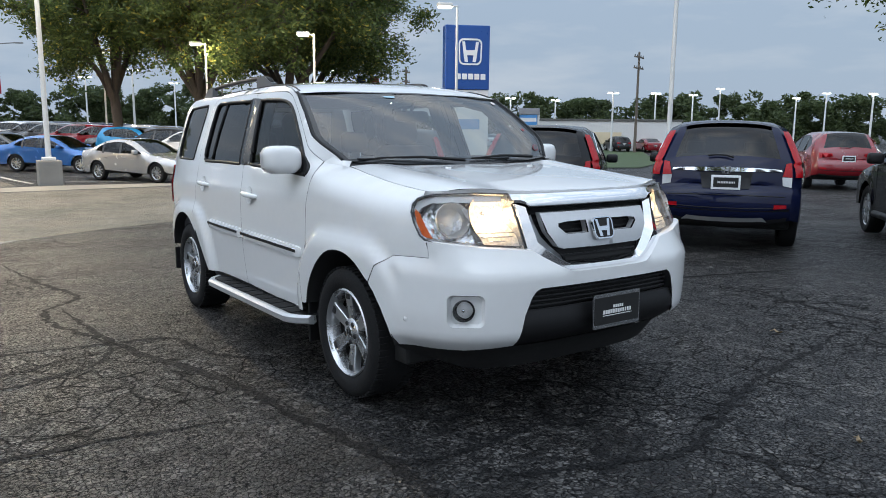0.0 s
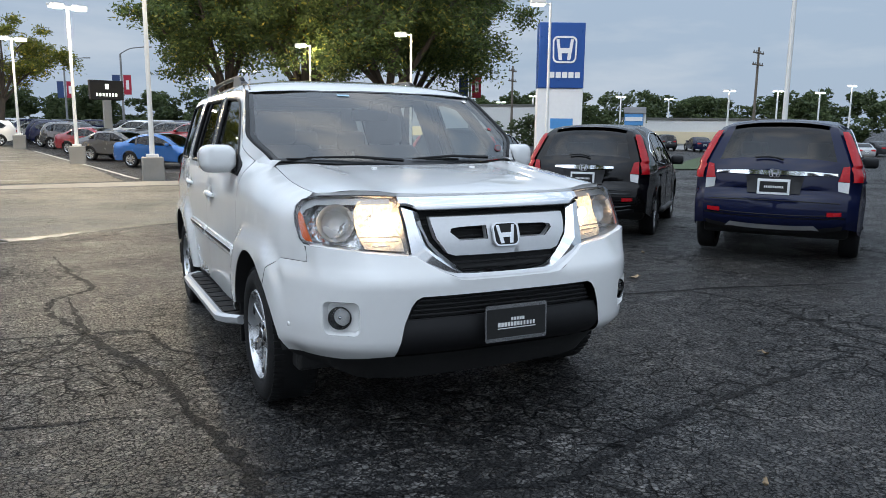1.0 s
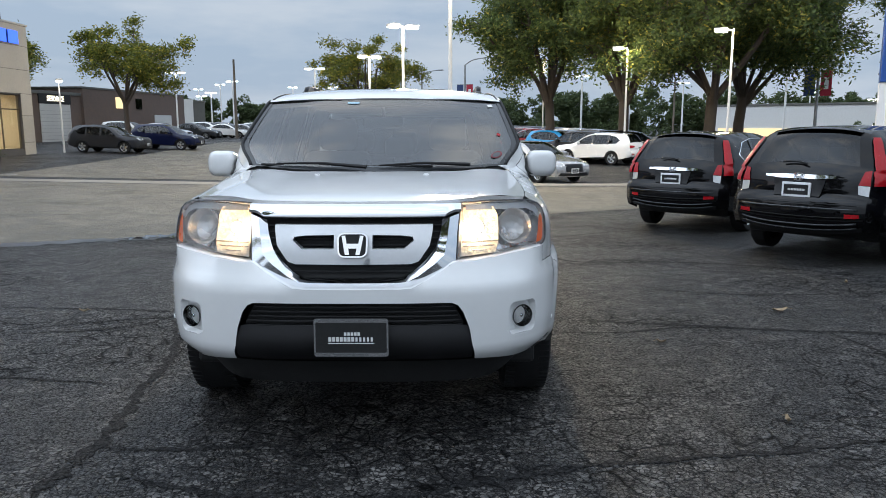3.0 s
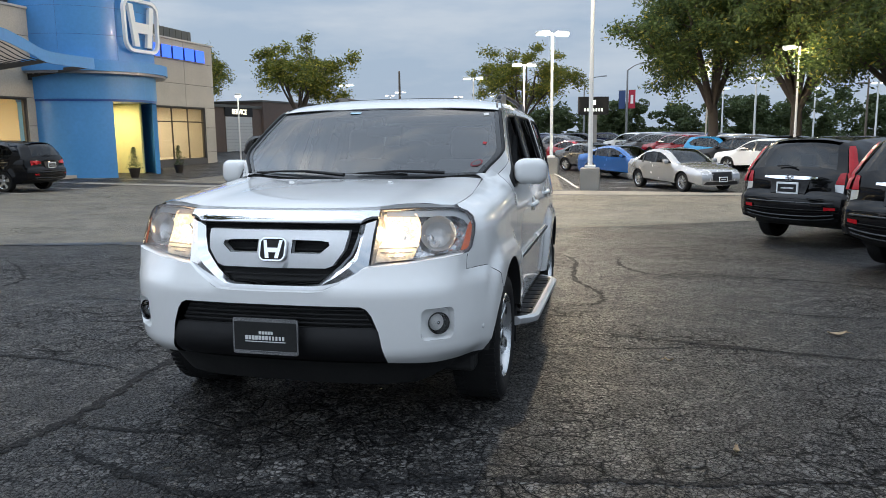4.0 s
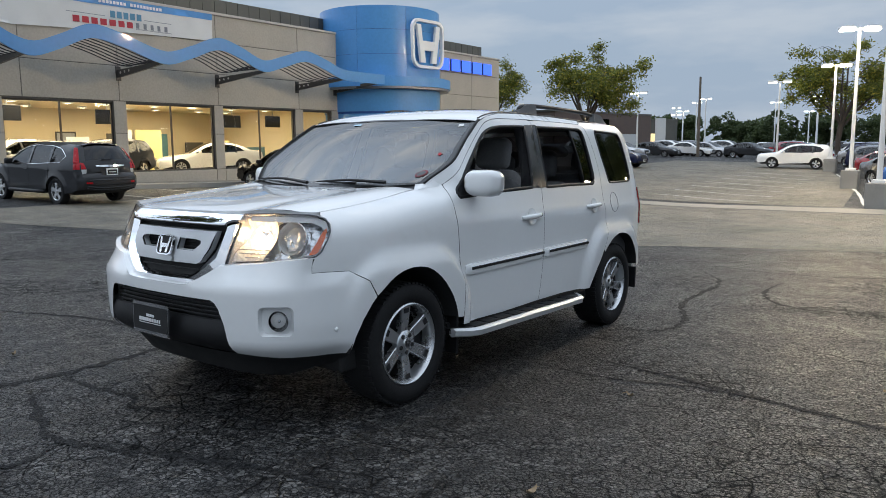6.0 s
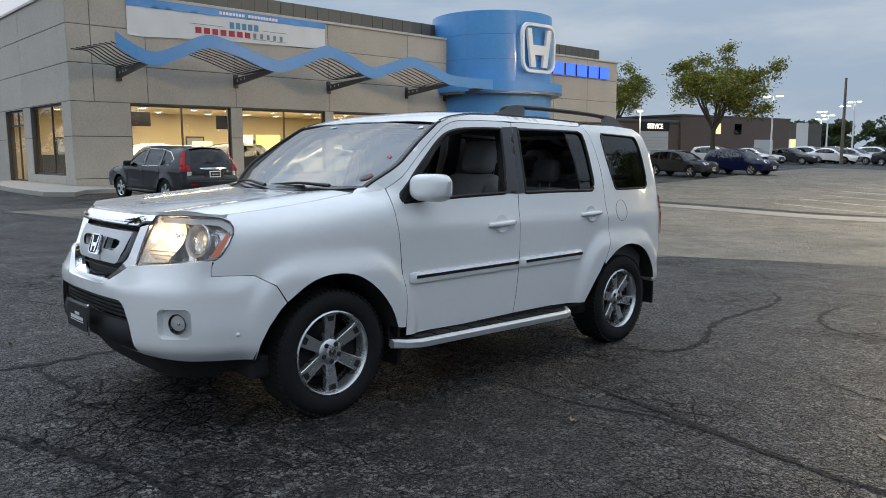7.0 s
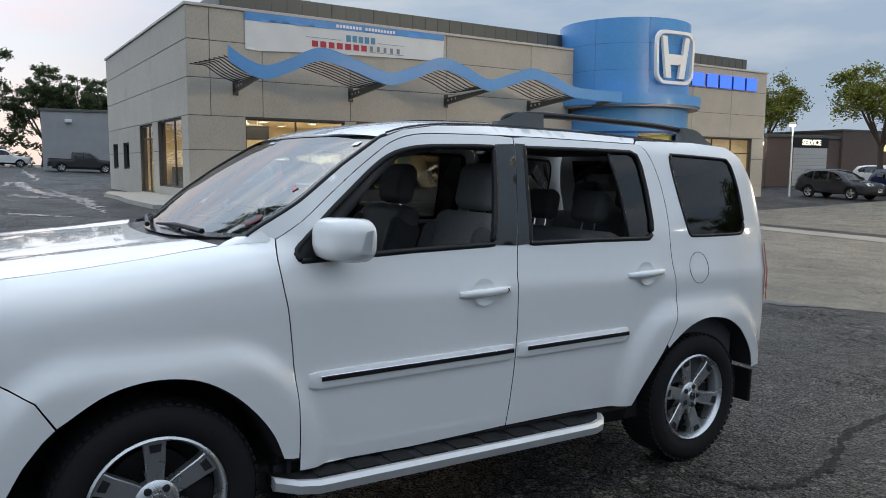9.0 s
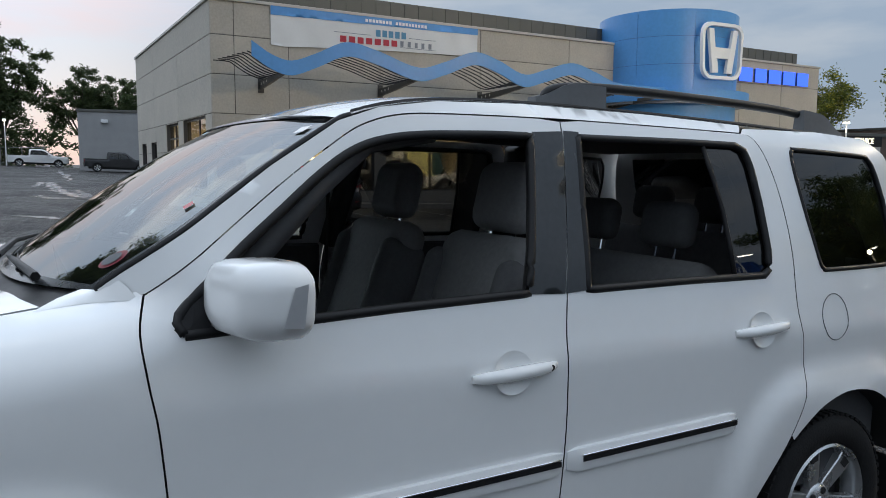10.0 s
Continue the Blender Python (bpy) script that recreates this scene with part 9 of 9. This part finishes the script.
M_SHUTTER = surface("pale_shutter", (0.55, 0.56, 0.56), 0.5, var=0.05)


def hall(name, ax, ay, bx, by, depth, height, wall, label, base=None):
    """A flat-roofed building whose front runs from a to b, its bulk behind."""
    L = math.dist((ax, ay), (bx, by))
    ang = math.degrees(math.atan2(by - ay, bx - ax))
    z = ground_z(ax, ay) if base is None else base
    root = thing(name, pose(ax, ay, z, 0, 0, ang), label, "building", "surrounding buildings")
    part("wall", box(0, L, 0, depth, -1.0, height, 0.02), wall, root)
    part("roof_edge", box(-0.1, L + 0.1, -0.1, depth + 0.1, height, height + 0.25, 0.02), M_SEAM_METAL, root)
    return root, L


sv, L = hall("service_building", -31.5, 51.5, -28.5, 78.5, 14, 3.8, M_BRICK, "brown brick service building with a pale shutter door", 0.2)
part("tall_wall", box(8.5, L + 0.05, -0.25, 13.9, -0.9, 4.45, 0.02), M_BRICK, sv)
part("tall_roof_edge", box(8.4, L + 0.15, -0.3, 14.0, 4.45, 4.62, 0.02), M_SEAM_METAL, sv)
part("dark_panel", box(2.9, 7.0, -0.10, -0.02, 3.05, 3.85, 0.01), M_BLACK_TRIM, sv)
door_s = part("shutter", box(3.0, 6.9, -0.07, -0.02, 0.0, 3.04), M_SHUTTER, sv, "pale roller shutter")
for k in range(9):
    part("shutter_rib", box(3.0, 6.9, -0.085, -0.072, 0.25 + k * 0.28, 0.27 + k * 0.28), M_STEEL, door_s)
fc = bpy.data.curves.new("service_text", "FONT")
fc.body, fc.size, fc.extrude, fc.align_x, fc.align_y, fc.offset = "SERVICE", 0.60, 0.02, "CENTER", "CENTER", 0.012
ft = new("service_lettering", fc)
ft.parent = sv
ft.matrix_basis = pose(4.95, -0.13, 3.45, 90, 0, 0)
M_TEXT = glow("lit_lettering", (1.0, 0.93, 0.72), 1.6)
fc.materials.append(M_TEXT)
for x in (13.5, 17.0):
    part("window", box(x, x + 1.1, -0.33, -0.26, 2.9, 3.9, 0.01), M_SHOP_GLOW if x < 15 else M_CAR_DARK, sv)
part("shutter", box(20.5, 24.0, -0.32, -0.26, 0.0, 2.4), M_SHUTTER, sv)
part("wall_lamp", box(-0.9, -0.6, -0.25, -0.02, 3.2, 3.45, 0.02), M_LAMP, sv, "lit wall lamp")
part("lamp_wall", box(-6.0, 0.02, 0.05, 14, -1.0, 3.75, 0.02), M_BRICK, sv)
sh, L = hall("dealership", -45.0, 94.2, -33.0, 100.5, 12, 4.4, M_SEAM_METAL, "black-roofed dealership with a lit shop front", 0.3)
part("shop_front", box(0.5, L - 3, -0.12, -0.02, 0.9, 2.7), M_SHOP_GLOW, sh, "lit shop front")
for k in range(5):
    part("mullion", box(0.5 + k * 2.3, 0.62 + k * 2.3, -0.18, -0.125, 0.9, 2.7), M_SIGN_WHITE, sh)
part("white_pier", box(L - 3.0, L - 1.6, -0.3, 0.0, 0, 4.8), M_WHITE_WALL, sh)
part("roof_unit", box(5, 7.5, 4, 6, 4.65, 5.8, 0.05), M_STEEL, sh)
wh, L = hall("white_hall", 32.0, 86.5, 48.0, 72.5, 14, 4.2, M_WHITE_WALL, "long low white building with a lit front", -0.6)
part("lit_front", box(1.0, 9.0, -0.12, -0.02, 0.6, 1.7), M_SHOP_GLOW, wh, "lit shop front")
sp, L = hall("low_shop", 52.0, 62.0, 66.0, 50.0, 8, 3.0, M_WHITE_WALL, "low pale shop across the road", -0.9)
# cream paint in place of window light; this front does not glow
part("lit_front", box(1.5, 12.0, -0.12, -0.02, 0.5, 1.8), M_CREAM, sp)
gb, L = hall("grey_workshop", -76.0, 6.0, -74.0, 19.0, 16, 5.2, M_GREY_WALL, "plain grey block workshop beside the showroom", 1.3)
part("side_door", box(-0.06, -0.02, 2.0, 5.0, -0.2, 3.4), M_FRAME, gb, "tall dark side door")
part("wall_lamp", box(2.0, 2.6, -0.3, -0.02, 4.2, 4.5, 0.03), M_SIGN_WHITE, gb)

# ---- more parked cars ----
put_car("silver", "sedan", 3.75, 24.6, 150, "silver sedan with dark wheels in the front row", "sedans in the lot")
put_car("blue", "sedan", 1.9, 31.0, 132, "bright blue sedan beside a lamp post", "sedans in the lot")
put_car("grey", "sedan", 0.4, 36.0, 132, "grey sedan in the row", "sedans in the lot")
put_car("red", "sedan", -0.6, 41.5, 132, "red sedan in the row", "sedans in the lot")
put_car("red", "suv", 19.6, 8.6, 48, "red crossover parked by the grass verge", "crossovers in the lot", lamps="wrap", chrome=False)
put_car("white", "suv", -7.4, 50.5, -97, "white crossover standing in the aisle", "crossovers in the lot", lamps="wrap", chrome=False)
put_car("charcoal", "suv", -19.8, 41.0, 96, "dark grey crossover at the showroom's end", "crossovers in the lot", lamps="wrap", chrome=False)
put_car("navy", "suv", -18.0, 45.4, 97, "dark blue crossover at the showroom's end", "crossovers in the lot", lamps="wrap", chrome=False)
put_car("white", "suv", -25.6, 57.5, 97, "white crossover before the service building", "cars before the service building", lamps="wrap", chrome=False)
put_car("silver", "sedan", -24.6, 62.5, 97, "silver sedan before the service building", "cars before the service building")
put_car("charcoal", "sedan", -23.5, 67.5, 96, "dark grey sedan before the service building", "cars before the service building")
put_car("white", "sedan", -22.0, 73.5, 97, "white sedan before the service building", "cars before the service building")
put_car("sky", "suv", 7.2, 41.0, 140, "sky blue crossover under the trees", "crossovers in the lot", lamps="wrap", chrome=False)
rc = random.Random(77)
cols_far = ["white", "silver", "grey", "black", "charcoal", "red", "navy", "white"]
def row(n, x0, y0, dx, dy, head, group, kinds=("suv", "sedan"), seed=0):
    r = random.Random(seed)
    for k in range(n):
        c = cols_far[r.randrange(len(cols_far))]
        kd = kinds[r.randrange(len(kinds))]
        nm = {"suv": "crossover", "sedan": "sedan", "pickup": "pickup truck"}[kd]
        put_car(c, kd, x0 + dx * k + r.uniform(-0.2, 0.2), y0 + dy * k + r.uniform(-0.3, 0.3), head + r.uniform(-2, 2), "%s %s parked in a lot row" % (c, nm), group, lamps="wrap", chrome=False)


row(9, -1.5, 46.5, -0.62, 2.9, 132, "cars behind the lamp posts", seed=1)
row(8, 8.6, 35.3, -0.9, 3.2, -48, "cars under the trees", ("suv",), seed=2)
row(9, 11.0, 40.0, -0.8, 3.0, 132, "cars under the trees", ("suv",), seed=8)
row(11, -39.0, 88.0, 4.4, -0.8, 100, "cars in the far row", seed=3)
row(10, -34.0, 80.0, 4.6, -2.0, 100, "cars in the far row", seed=4)
row(9, -16.0, 82.0, 3.2, 0.4, 10, "cars in the far row", seed=5)
row(12, 44.0, 62.0, 2.9, -1.9, 30, "cars across the road", seed=6)
row(10, 60.0, 44.0, 2.6, -2.8, 40, "cars across the road", seed=7)
put_car("charcoal", "pickup", -72.4, 8.9, 3, "dark grey pickup truck beside a grey workshop", "trucks in the yard")
put_car("white", "pickup", -87.0, 2.9, 2, "white pickup truck in the service yard", "trucks in the yard")
put_car("silver", "suv", -87.5, -3.2, 4, "silver crossover in the service yard", "trucks in the yard", lamps="wrap", chrome=False)
for c_, k_, x_, y_, h_, l_ in (("charcoal", "suv", -26.6, 13.6, 20, "dark crossover on show behind the window"), ("white", "sedan", -26.4, 18.6, -25, "white sedan on show behind the window"), ("silver", "suv", -27.4, 10.0, 15, "silver crossover on show behind the window")):
    shown = put_car(c_, k_, x_, y_, h_, l_, "cars in the showroom", lamps="wrap", chrome=False)
    if shown:
        shown.matrix_basis = pose(x_, y_, 0.302, 0, 0, h_)
fn = thing("chain_fence", Matrix.Identity(4), "grey chain-link fence behind the service yard", "fence")
for k in range(10):
    y = -16 + k * 2.2
    part("post", tube([(-98, y, 1.0), (-98, y, 3.6)], 0.05, 6), M_GREY_POLE, fn)
for z in (1.7, 2.6, 3.5):
    part("rail", tube([(-98, -16, z), (-98, 4, z)], 0.03, 6), M_GREY_POLE, fn)
lamp_post(-93.0, 0.0, 6.4, (90,), "white lamp post in the service yard", 0.0, r=0.07)
